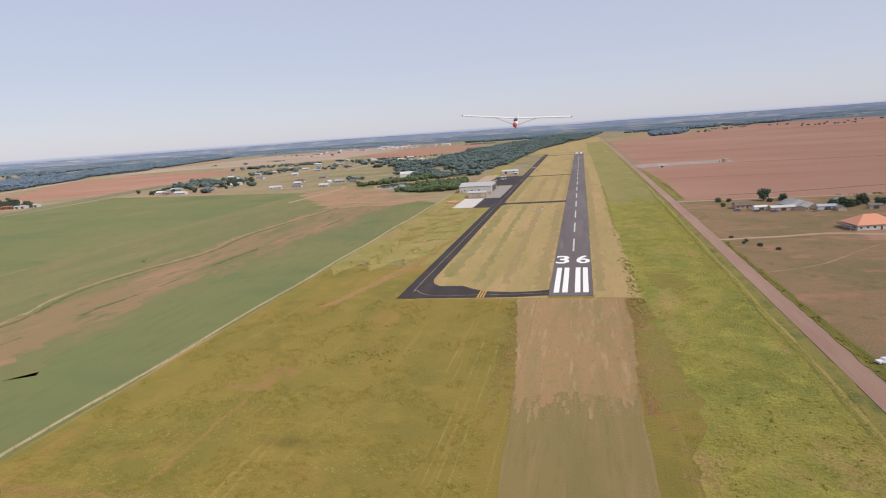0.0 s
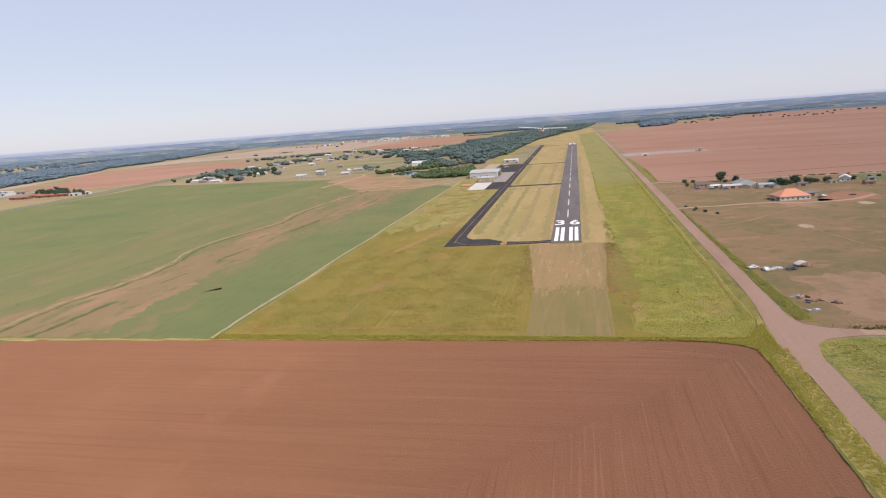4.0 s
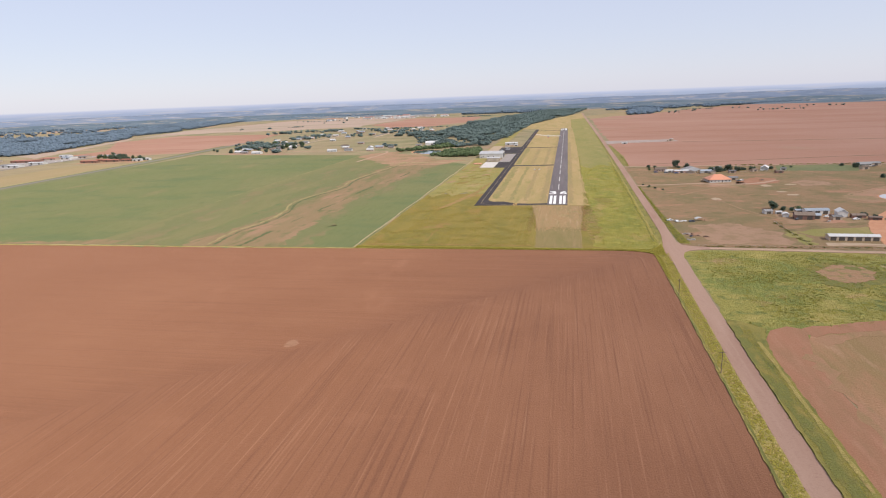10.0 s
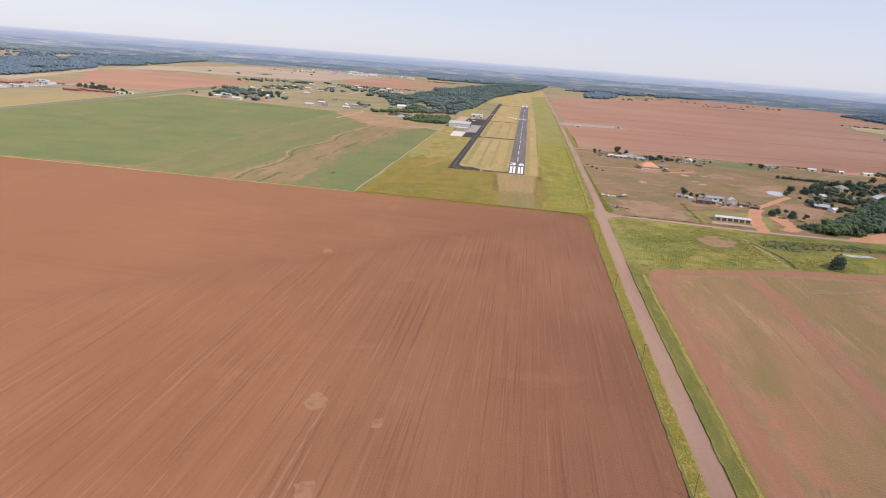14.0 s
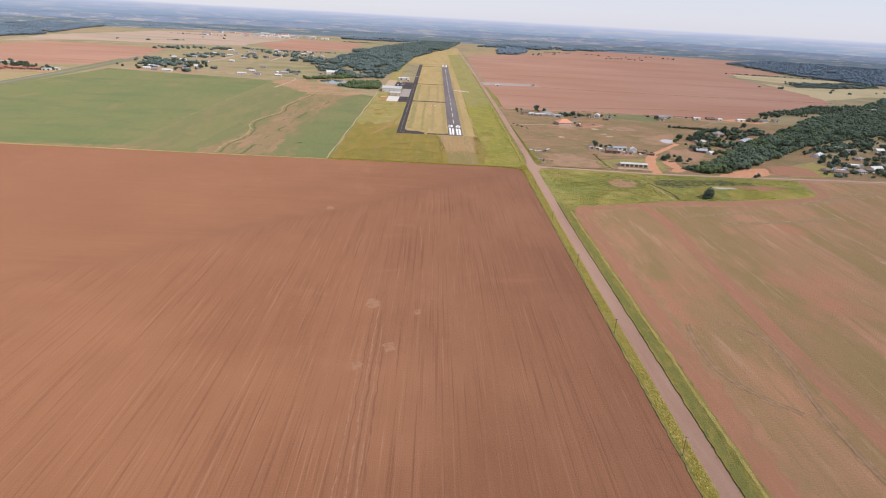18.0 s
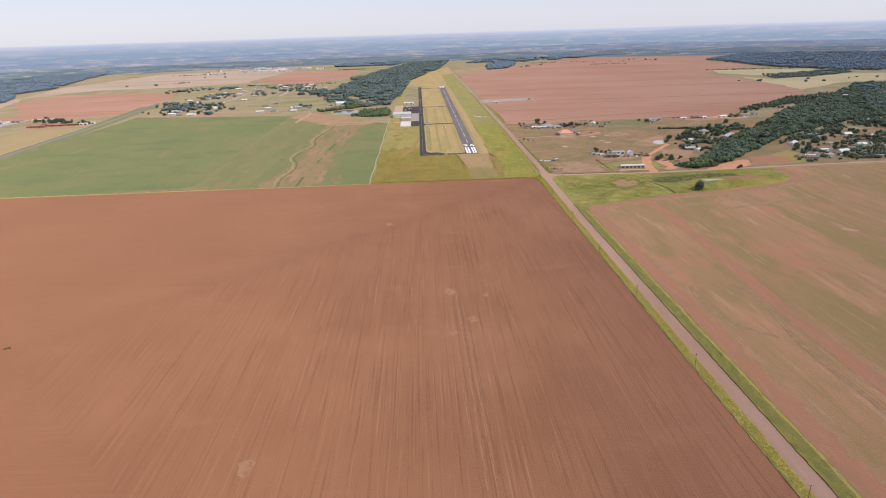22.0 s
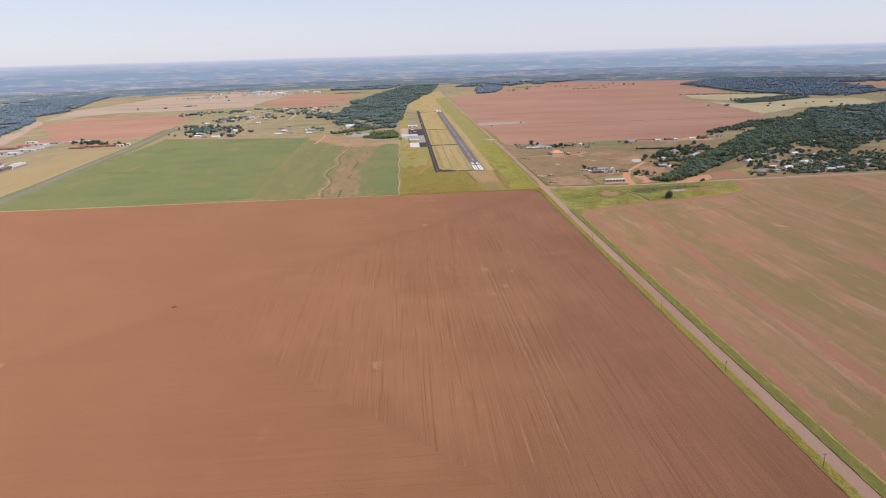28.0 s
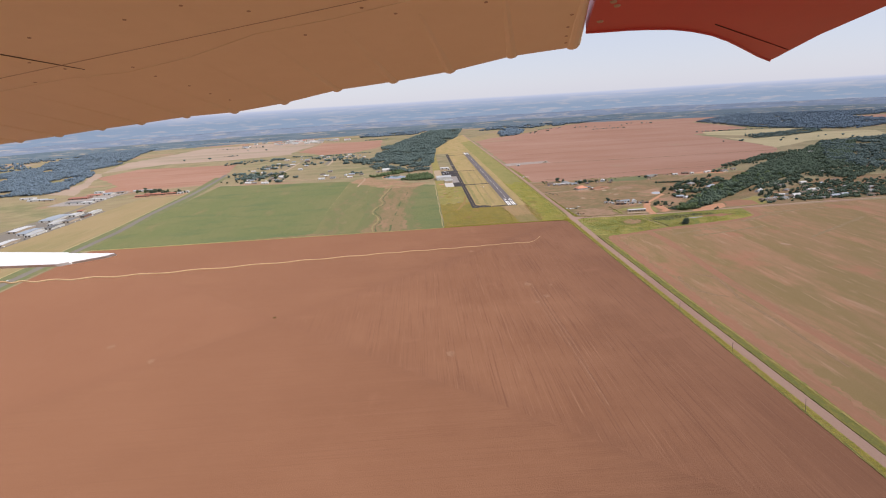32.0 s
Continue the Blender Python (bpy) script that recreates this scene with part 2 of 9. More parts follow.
for _n in ("brown", "brown_ew", "brown_west"):
    creased(M[_n])
M["ditch"] = land("weedy_ditch", (0.150, 0.105, 0.062), [((0.11, 0.11, 0.055), 12, 0.45, 0.65, NO, 0), ((0.22, 0.13, 0.085), 5, 0.55, 0.8, NO, 0)], 0.4, 0.6)
M["ditch_dark"] = land("dark_wet_ditch", (0.070, 0.060, 0.035), [((0.10, 0.10, 0.04), 4, 0.5, 0.65, NO, 0)], 0.3, 0.4)
M["tan_pink"] = land("pale_tan_fallow", (0.350, 0.262, 0.200), [
    ((0.400, 0.290, 0.232), 220, 0.44, 0.66, (0.3, 1), 6), ((0.285, 0.235, 0.162), 140, 0.52, 0.66, (0.25, 1), -4), ((0.330, 0.220, 0.173), 40, 0.55, 0.75, (0.1, 1), 3)], 0.2, 1.2)
M["yard_earth"] = land("dry_reddish_yard", (0.326, 0.200, 0.119), [
    ((0.252, 0.181, 0.091), 38, 0.46, 0.60, NO, 0), ((0.404, 0.209, 0.138), 26, 0.53, 0.66, (1, 1.4), 20),
    ((0.200, 0.153, 0.074), 6, 0.56, 0.74, NO, 0), ((0.389, 0.251, 0.163), 2, 0.55, 0.8, NO, 0)], 0.4, 0.7)
M["brown_far"] = land("red_earth_field", (0.326, 0.169, 0.114), [
    ((0.384, 0.224, 0.164), 240, 0.40, 0.72, (0.5, 1), 0), ((0.252, 0.120, 0.077), 120, 0.55, 0.80, (0.12, 1), 4),
    ((0.306, 0.223, 0.142), 420, 0.58, 0.75, NO, 30), ((0.352, 0.184, 0.122), 14, 0.5, 0.9, (0.06, 1), 0), ((0.232, 0.112, 0.076), 30, 0.62, 0.74, (0.05, 1), 2)], 0.3, 1.2)
M["crop"] = land("sparse_crop", (0.318, 0.186, 0.100), [
    ((0.250, 0.170, 0.074), 70, 0.44, 0.58, (1, 0.24), 3), ((0.384, 0.203, 0.118), 44, 0.52, 0.64, (1, 0.26), 8),
    ((0.246, 0.171, 0.070), 30, 0.53, 0.66, (1, 0.13), 2), ((0.238, 0.162, 0.070), 7, 0.53, 0.72, (1, 0.06), 0), ((0.402, 0.250, 0.154), 6.0, 0.58, 0.76, (1, 0.10), 4.0),
    ((0.380, 0.176, 0.106), 90, 0.57, 0.67, (1, 0.5), 0), ((0.400, 0.240, 0.148), 11.0, 0.60, 0.72, (1, 0.12), -2.0), ((0.226, 0.152, 0.066), 2.4, 0.60, 0.76, (1, 0.12), 1),
    ((0.430, 0.280, 0.180), 1.1, 0.66, 0.80, (1, 0.30), 0), ((0.250, 0.160, 0.076), 1.2, 0.5, 0.95, NO, 0)], 0.5, 0.9)
M["crop_fringe"] = land("thin_crop_edge", (0.322, 0.184, 0.104), [
    ((0.272, 0.176, 0.086), 9, 0.44, 0.62, (1, 0.3), 0), ((0.372, 0.196, 0.118), 6, 0.52, 0.68, (1, 0.3), 0), ((0.248, 0.168, 0.076), 2, 0.58, 0.76, NO, 0)], 0.4, 0.8)
M["bare_strip"] = land("bare_red_strip", (0.328, 0.160, 0.094), [
    ((0.290, 0.158, 0.088), 12, 0.46, 0.66, (1, 0.25), 0), ((0.385, 0.205, 0.130), 3, 0.5, 0.85, (1, 0.15), 0), ((0.245, 0.150, 0.076), 5, 0.62, 0.76, NO, 0)], 0.4, 0.7)
M["pale_soil_streak"] = land("pale_soil_streak", (0.280, 0.188, 0.100), [((0.345, 0.235, 0.142), 5, 0.52, 0.66, (1, 0.5), 0), ((0.225, 0.168, 0.078), 4, 0.50, 0.62, NO, 0)], 0.4, 0.8)
M["green_field"] = land("green_crop", (0.150, 0.165, 0.063), [
    ((0.192, 0.178, 0.075), 150, 0.45, 0.7, (1, 0.5), 10), ((0.109, 0.142, 0.059), 60, 0.5, 0.72, (0.5, 1), 0),
    ((0.238, 0.176, 0.086), 45, 0.60, 0.78, (1, 0.3), -6), ((0.120, 0.132, 0.049), 4, 0.5, 0.85, (1, 0.2), 0)], 0.35, 0.8)
M["green_thin"] = land("thin_green_crop", (0.186, 0.172, 0.072), [
    ((0.150, 0.158, 0.062), 45, 0.46, 0.62, (1, 0.3), 0), ((0.232, 0.178, 0.092), 22, 0.55, 0.68, (1, 0.25), 4), ((0.165, 0.152, 0.060), 5, 0.52, 0.78, (1, 0.3), 0)], 0.35, 0.8)
M["wash"] = land("eroded_wash", (0.238, 0.164, 0.086), [
    ((0.164, 0.154, 0.063), 34, 0.50, 0.64, (1, 0.22), 0), ((0.300, 0.184, 0.110), 20, 0.53, 0.68, (1, 0.26), 6),
    ((0.142, 0.142, 0.056), 9, 0.54, 0.68, (1, 0.4), 0), ((0.272, 0.190, 0.108), 4, 0.58, 0.74, (1, 0.4), 0)], 0.4, 0.9)
M["gully"] = land("pale_gully_bed", (0.300, 0.240, 0.110), [((0.225, 0.182, 0.080), 9, 0.46, 0.62, NO, 0), ((0.35, 0.275, 0.140), 4, 0.54, 0.7, NO, 0)], 0.4, 0.6)
M["gully_weed"] = land("gully_weeds", (0.108, 0.120, 0.049), [((0.150, 0.130, 0.060), 11, 0.56, 0.66, NO, 0), ((0.07, 0.085, 0.034), 3, 0.5, 0.7, NO, 0)], 0.4, 0.6)
M["wash_fringe"] = land("wash_fringe", (0.162, 0.162, 0.067), [
    ((0.205, 0.162, 0.078), 18, 0.50, 0.62, (1, 0.3), 0), ((0.140, 0.150, 0.058), 7, 0.5, 0.8, NO, 0)], 0.4, 0.9)
M["grass_south"] = land("rough_airfield_grass", (0.229, 0.174, 0.038), [
    ((0.184, 0.154, 0.034), 34, 0.45, 0.62, (1, 0.6), 0), ((0.295, 0.176, 0.053), 30, 0.55, 0.70, (1, 0.5), -18), ((0.308, 0.170, 0.054), 60, 0.60, 0.72, (1, 0.6), 30),
    ((0.263, 0.195, 0.043), 8, 0.5, 0.74, NO, 0), ((0.173, 0.137, 0.028), 2.4, 0.60, 0.80, NO, 0), ((0.304, 0.211, 0.054), 3.0, 0.60, 0.72, (1, 0.03), 0)], 0.5, 0.7)
M["grass_mown"] = land("mown_dry_grass", (0.380, 0.272, 0.118), [
    ((0.301, 0.238, 0.093), 42, 0.45, 0.68, (1, 0.3), 0), ((0.449, 0.297, 0.153), 13, 0.52, 0.74, (1, 0.12), 0),
    ((0.263, 0.207, 0.076), 3, 0.54, 0.82, (1, 0.25), 0), ((0.243, 0.215, 0.074), 16, 0.58, 0.72, (1, 0.2), 3)], 0.4, 0.5)
M["mown_brown"] = land("mown_brown_stripe", (0.325, 0.232, 0.108), [
    ((0.285, 0.222, 0.095), 9, 0.42, 0.60, (1, 0.15), 0), ((0.37, 0.255, 0.125), 4, 0.54, 0.72, (1, 0.2), 0), ((0.24, 0.20, 0.08), 2, 0.56, 0.75, NO, 0)], 0.4, 0.5)
M["mown_green"] = land("mown_green_stripe", (0.248, 0.212, 0.078), [
    ((0.285, 0.222, 0.095), 9, 0.42, 0.60, (1, 0.15), 0), ((0.205, 0.192, 0.062), 4, 0.52, 0.70, (1, 0.2), 0)], 0.4, 0.5)
M["grass_gold"] = land("golden_dry_grass", (0.288, 0.236, 0.076), [
    ((0.236, 0.212, 0.062), 30, 0.46, 0.62, NO, 0), ((0.372, 0.256, 0.126), 22, 0.56, 0.70, (1, 0.6), 0), ((0.220, 0.188, 0.060), 4, 0.58, 0.80, NO, 0), ((0.345, 0.285, 0.100), 7, 0.56, 0.72, NO, 0)], 0.5, 0.6)
M["wheel_pale"] = land("pale_wheel_track", (0.275, 0.222, 0.062), [((0.225, 0.185, 0.042), 5, 0.42, 0.6, NO, 0)], 0.3, 0.4)
M["mower_line"] = land("dark_mower_line", (0.262, 0.186, 0.082), [((0.30, 0.205, 0.098), 4, 0.42, 0.6, NO, 0)], 0.3, 0.4)
M["dry_red"] = land("reddish_dead_grass", (0.262, 0.165, 0.055), [
    ((0.215, 0.165, 0.036), 7, 0.44, 0.58, NO, 0), ((0.31, 0.17, 0.072), 4, 0.55, 0.72, NO, 0)], 0.4, 0.5)
M["dry_soft"] = land("half_dry_weeds", (0.217, 0.178, 0.040), [
    ((0.287, 0.178, 0.067), 16, 0.52, 0.70, (1, 0.5), 0), ((0.182, 0.167, 0.035), 6, 0.52, 0.68, NO, 0), ((0.273, 0.194, 0.063), 2, 0.52, 0.80, NO, 0)], 0.5, 0.6)
M["dry_orange"] = land("rusty_dry_grass", (0.300, 0.184, 0.067), [
    ((0.237, 0.176, 0.052), 5, 0.46, 0.62, NO, 0), ((0.364, 0.225, 0.101), 2.5, 0.54, 0.72, NO, 0), ((0.182, 0.144, 0.042), 1.4, 0.58, 0.78, NO, 0)], 0.5, 0.5)
M["grass_lush"] = land("lush_weeds", (0.275, 0.240, 0.050), [
    ((0.205, 0.206, 0.042), 22, 0.45, 0.60, (1, 0.6), 0), ((0.352, 0.250, 0.085), 26, 0.55, 0.68, (1, 0.5), 0), ((0.330, 0.292, 0.060), 8, 0.52, 0.64, NO, 0),
    ((0.150, 0.158, 0.036), 4, 0.57, 0.72, NO, 0), ((0.345, 0.300, 0.066), 1.6, 0.54, 0.76, NO, 0), ((0.360, 0.205, 0.095), 18, 0.64, 0.72, (1, 0.5), 0)], 0.8, 1.0)
M["lush_dull"] = land("dull_olive_grass", (0.268, 0.228, 0.078), [
    ((0.225, 0.210, 0.064), 40, 0.46, 0.62, (1, 0.3), 0), ((0.330, 0.256, 0.108), 24, 0.55, 0.70, (1, 0.3), 0), ((0.205, 0.188, 0.056), 6, 0.57, 0.76, (1, 0.5), 0)], 0.5, 0.8)
M["meadow"] = land("weedy_meadow", (0.285, 0.252, 0.064), [
    ((0.196, 0.212, 0.052), 34, 0.44, 0.58, (0.7, 1), 10), ((0.372, 0.300, 0.090), 22, 0.53, 0.66, (0.7, 1), -15),
    ((0.142, 0.164, 0.045), 9, 0.55, 0.66, (0.8, 1), 20), ((0.350, 0.312, 0.084), 5, 0.54, 0.72, NO, 15), ((0.399, 0.257, 0.124), 30, 0.60, 0.70, NO, 0), ((0.150, 0.166, 0.045), 2.4, 0.58, 0.74, NO, 0)], 1.0, 1.5)
M["meadow_wet"] = land("wet_hollow_weeds", (0.150, 0.150, 0.056), [((0.070, 0.080, 0.040), 9, 0.50, 0.60, (0.5, 1), 0), ((0.235, 0.218, 0.066), 12, 0.52, 0.62, (0.5, 1), 0), ((0.170, 0.120, 0.075), 5, 0.58, 0.68, NO, 0)], 0.9, 1.2)
M["bald"] = land("bald_meadow_soil", (0.330, 0.192, 0.108), [((0.235, 0.190, 0.066), 7, 0.50, 0.62, NO, 0), ((0.165, 0.140, 0.062), 4, 0.54, 0.66, NO, 0), ((0.372, 0.222, 0.134), 2.5, 0.54, 0.70, NO, 0)], 0.6, 0.6)
M["crust"] = land("dark_wheel_press", (0.205, 0.095, 0.055), [((0.235, 0.112, 0.065), 5, 0.45, 0.7, NO, 0)], 0.4, 0.4)
M["scuff"] = land("pale_scuffed_earth", (0.310, 0.165, 0.098), [((0.255, 0.125, 0.072), 3, 0.48, 0.62, NO, 0)], 0.5, 0.5)
M["verge_gold"] = land("dry_verge_grass", (0.355, 0.280, 0.090), [
    ((0.245, 0.220, 0.058), 9, 0.46, 0.64, NO, 0), ((0.375, 0.262, 0.105), 5, 0.56, 0.70, NO, 0), ((0.330, 0.262, 0.088), 1.4, 0.5, 0.85, NO, 0), ((0.137, 0.134, 0.035), 2.4, 0.58, 0.80, NO, 0)], 0.9, 0.8)
M["verge_green"] = land("green_verge_grass", (0.232, 0.196, 0.052), [
    ((0.122, 0.130, 0.036), 6, 0.48, 0.66, (1, 0.5), 0), ((0.279, 0.223, 0.060), 9, 0.53, 0.72, (1, 0.4), 0), ((0.165, 0.149, 0.040), 1.6, 0.56, 0.84, NO, 0)], 0.6, 0.8)
M["verge_lush"] = land("deep_green_ditch_grass", (0.162, 0.160, 0.044), [
    ((0.264, 0.205, 0.055), 5, 0.48, 0.66, (1, 0.4), 0), ((0.154, 0.129, 0.040), 1.8, 0.55, 0.8, NO, 0)], 0.6, 0.8)
M["bare_patch"] = land("scalped_dry_turf", (0.330, 0.214, 0.104), [
    ((0.268, 0.196, 0.088), 8, 0.46, 0.62, (1, 0.18), 0), ((0.408, 0.276, 0.152), 3, 0.54, 0.70, (1, 0.14), 0), ((0.345, 0.200, 0.092), 9, 0.58, 0.70, (1, 0.5), 0),
    ((0.225, 0.168, 0.074), 1.1, 0.57, 0.74, (1, 0.35), 0), ((0.250, 0.215, 0.082), 14, 0.60, 0.70, NO, 0)], 0.5, 0.4)
M["olive_strip"] = land("olive_mown_strip", (0.236, 0.178, 0.072), [
    ((0.205, 0.164, 0.060), 18, 0.45, 0.62, (1, 0.25), 0), ((0.285, 0.196, 0.095), 5, 0.52, 0.68, (1, 0.06), 0), ((0.270, 0.186, 0.086), 26, 0.56, 0.72, (1, 0.4), 0), ((0.188, 0.152, 0.054), 1.6, 0.52, 0.80, (1, 0.08), 0)], 0.4, 0.5)
M["pasture"] = land("grazed_pasture", (0.262, 0.168, 0.090), [
    ((0.196, 0.150, 0.070), 46, 0.45, 0.60, NO, 20), ((0.350, 0.190, 0.116), 30, 0.54, 0.66, (1, 1.6), 0), ((0.172, 0.140, 0.060), 15, 0.56, 0.66, NO, 40),
    ((0.205, 0.146, 0.068), 6, 0.53, 0.74, NO, 0), ((0.320, 0.214, 0.122), 3, 0.58, 0.76, NO, 0), ((0.150, 0.122, 0.055), 1.6, 0.60, 0.80, NO, 0)], 0.6, 0.8)
M["paddock_tan"] = land("worn_pinkish_paddock", (0.330, 0.205, 0.130), [((0.262, 0.170, 0.096), 14, 0.46, 0.62, NO, 0), ((0.205, 0.148, 0.072), 4, 0.56, 0.72, NO, 0), ((0.372, 0.240, 0.158), 2, 0.58, 0.76, NO, 0)], 0.4, 0.6)
M["pasture_green"] = land("green_pasture", (0.155, 0.165, 0.075), [
    ((0.21, 0.185, 0.085), 40, 0.48, 0.7, NO, 0), ((0.12, 0.14, 0.055), 8, 0.5, 0.85, NO, 0)], 0.4, 0.8)
M["yellow"] = land("yellow_stubble", (0.408, 0.334, 0.194), [
    ((0.310, 0.274, 0.151), 120, 0.48, 0.7, (0.4, 1), 12), ((0.457, 0.365, 0.229), 20, 0.5, 0.85, (0.1, 1), 12)], 0.3, 1.2)
M["tan_field"] = land("tan_grass_field", (0.305, 0.226, 0.116), [
    ((0.245, 0.200, 0.092), 70, 0.46, 0.7, (1, 0.3), 0), ((0.34, 0.250, 0.138), 12, 0.5, 0.85, (1, 0.1), 0)], 0.3, 1.0)
M["gravel"] = land("pale_gravel_road", (0.371, 0.240, 0.180), [
    ((0.296, 0.171, 0.125), 22, 0.45, 0.72, (1, 0.12), 0), ((0.399, 0.263, 0.204), 1.6, 0.52, 0.85, (1, 0.05), 0), ((0.261, 0.157, 0.112), 0.8, 0.5, 0.95, NO, 0)], 0.3, 0.3)
M["dirt"] = land("dirt_track", (0.40, 0.265, 0.185), [
    ((0.46, 0.32, 0.235), 9, 0.45, 0.75, (0.3, 1), 0), ((0.33, 0.20, 0.135), 1.5, 0.5, 0.9, NO, 0)], 0.3, 0.3)
M["orange"] = land("orange_clay", (0.500, 0.248, 0.140), [
    ((0.570, 0.312, 0.190), 8, 0.46, 0.74, NO, 0), ((0.358, 0.175, 0.099), 3, 0.54, 0.82, NO, 0)], 0.4, 0.5)
M["sand"] = land("pale_bare_soil", (0.43, 0.325, 0.225), [((0.34, 0.24, 0.155), 6, 0.45, 0.75, NO, 0)], 0.3, 0.5)
M["asphalt"] = land("worn_asphalt", (0.140, 0.117, 0.120), [
    ((0.213, 0.183, 0.175), 30, 0.46, 0.72, (1, 0.15), 0), ((0.094, 0.081, 0.086), 5, 0.52, 0.8, (1, 0.1), 0), ((0.175, 0.152, 0.146), 0.7, 0.5, 0.95, NO, 0), ((0.250, 0.213, 0.192), 3, 0.62, 0.74, (1, 0.05), 0)], 0.15, 0.2)
M["asphalt_new"] = land("dark_asphalt", (0.047, 0.039, 0.040), [
    ((0.072, 0.060, 0.060), 14, 0.48, 0.75, (1, 0.3), 0), ((0.035, 0.030, 0.032), 1.2, 0.52, 0.9, NO, 0)], 0.15, 0.2)
M["highway"] = land("grey_highway", (0.187, 0.164, 0.140), [
    ((0.226, 0.197, 0.166), 40, 0.46, 0.74, (1, 0.1), 0), ((0.148, 0.127, 0.108), 1.5, 0.5, 0.9, NO, 0)], 0.1, 0.2)
M["concrete"] = land("pale_concrete", (0.56, 0.52, 0.49), [
    ((0.48, 0.44, 0.41), 6, 0.46, 0.75, NO, 0), ((0.62, 0.58, 0.55), 0.9, 0.5, 0.95, NO, 0)], 0.1, 0.2)
M["pad_gravel"] = land("grey_pad_gravel", (0.33, 0.265, 0.23), [
    ((0.40, 0.33, 0.295), 14, 0.46, 0.70, NO, 0), ((0.27, 0.20, 0.165), 5, 0.55, 0.78, NO, 0)], 0.2, 0.3)
M["concrete_old"] = land("old_grey_concrete", (0.30, 0.265, 0.245), [
    ((0.36, 0.32, 0.30), 7, 0.46, 0.75, NO, 0), ((0.23, 0.20, 0.185), 2, 0.54, 0.85, NO, 0)], 0.1, 0.2)
M["paint_white"] = land("white_marking_paint", (0.80, 0.79, 0.77), [
    ((0.60, 0.58, 0.56), 2.0, 0.55, 0.85, NO, 0), ((0.45, 0.43, 0.42), 0.5, 0.62, 0.8, NO, 0)], 0, 1)
M["paint_worn"] = land("worn_white_paint", (0.58, 0.56, 0.53), [((0.24, 0.21, 0.20), 1.2, 0.52, 0.66, NO, 0), ((0.66, 0.64, 0.61), 5, 0.5, 0.7, NO, 0)], 0, 1)
M["paint_yellow"] = land("yellow_marking_paint", (0.50, 0.30, 0.10), [((0.35, 0.22, 0.09), 1.0, 0.5, 0.85, NO, 0)], 0, 1)
M["paint_faded"] = land("faded_line_paint", (0.36, 0.29, 0.17), [((0.14, 0.12, 0.10), 5.0, 0.48, 0.7, NO, 0)], 0, 1)
# Hill rings: the blue of distance haze is put into these colours.
M["hills"] = land("hazed_wooded_hills", (0.098, 0.136, 0.168), [
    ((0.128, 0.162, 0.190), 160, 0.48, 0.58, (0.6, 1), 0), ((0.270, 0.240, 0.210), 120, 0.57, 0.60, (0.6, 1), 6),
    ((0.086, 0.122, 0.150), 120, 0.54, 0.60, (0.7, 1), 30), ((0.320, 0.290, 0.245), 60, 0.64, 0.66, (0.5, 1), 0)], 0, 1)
M["hills_far"] = land("hazed_far_hills", (0.180, 0.220, 0.298), [
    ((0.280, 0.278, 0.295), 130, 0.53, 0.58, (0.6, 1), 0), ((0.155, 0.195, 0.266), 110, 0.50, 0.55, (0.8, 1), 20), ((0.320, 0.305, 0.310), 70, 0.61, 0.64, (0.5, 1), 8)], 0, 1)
# Litter and undergrowth, with the deep shade between trees put into the colour.
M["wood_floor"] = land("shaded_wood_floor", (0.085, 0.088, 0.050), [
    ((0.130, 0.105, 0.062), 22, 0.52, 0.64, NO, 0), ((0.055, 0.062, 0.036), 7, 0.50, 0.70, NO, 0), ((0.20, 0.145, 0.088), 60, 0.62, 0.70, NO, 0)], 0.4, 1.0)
M["pale_track"] = land("pale_dry_track", (0.400, 0.318, 0.165), [((0.30, 0.240, 0.115), 6, 0.45, 0.75, NO, 0)], 0.3, 0.5)
M["leaf_dark"] = foliage("dark_tree_leaves", (0.080, 0.114, 0.086), (0.164, 0.208, 0.138), 0.22)
M["leaf_mid"] = foliage("green_tree_leaves", (0.088, 0.131, 0.065), (0.181, 0.227, 0.110), 0.22)
# Mid-distance woods: haze put into the leaves, paler and bluer than the near trees.
M["leaf_hazed"] = foliage("hazed_woodland", (0.132, 0.180, 0.168), (0.186, 0.240, 0.222), 0.22)
# Farthest woods: stronger blue haze put into the leaf colour.
M["leaf_hazed_blue"] = foliage("hazy_far_woodland", (0.166, 0.226, 0.290), (0.214, 0.276, 0.342), 0.22)
M["weed"] = foliage("weed_clumps", (0.259, 0.246, 0.048), (0.389, 0.340, 0.068), 0.45)
M["weed_dark"] = foliage("dark_scrub", (0.174, 0.177, 0.036), (0.246, 0.232, 0.048), 0.45)
M["tyre_soft"] = land("trampled_crop", (0.285, 0.178, 0.100), [((0.33, 0.20, 0.118), 5, 0.48, 0.6, NO, 0), ((0.22, 0.142, 0.075), 2, 0.56, 0.7, NO, 0)], 0.3, 0.5)
M["mound"] = foliage("weed_mounds", (0.270, 0.240, 0.058), (0.410, 0.345, 0.085))
M["mound_green"] = foliage("green_weed_mounds", (0.207, 0.208, 0.046), (0.336, 0.296, 0.068))
M["reed"] = foliage("dark_reeds", (0.085, 0.100, 0.046), (0.150, 0.160, 0.070))
M["mound_gold"] = foliage("golden_weed_mounds", (0.340, 0.268, 0.078), (0.480, 0.372, 0.120))
M["mound_dead"] = foliage("dead_grass_mounds", (0.36, 0.240, 0.125), (0.50, 0.35, 0.20))
M["tyre"] = land("pressed_tyre_track", (0.215, 0.135, 0.070), [((0.285, 0.178, 0.098), 5, 0.42, 0.62, NO, 0)], 0.2, 0.4)
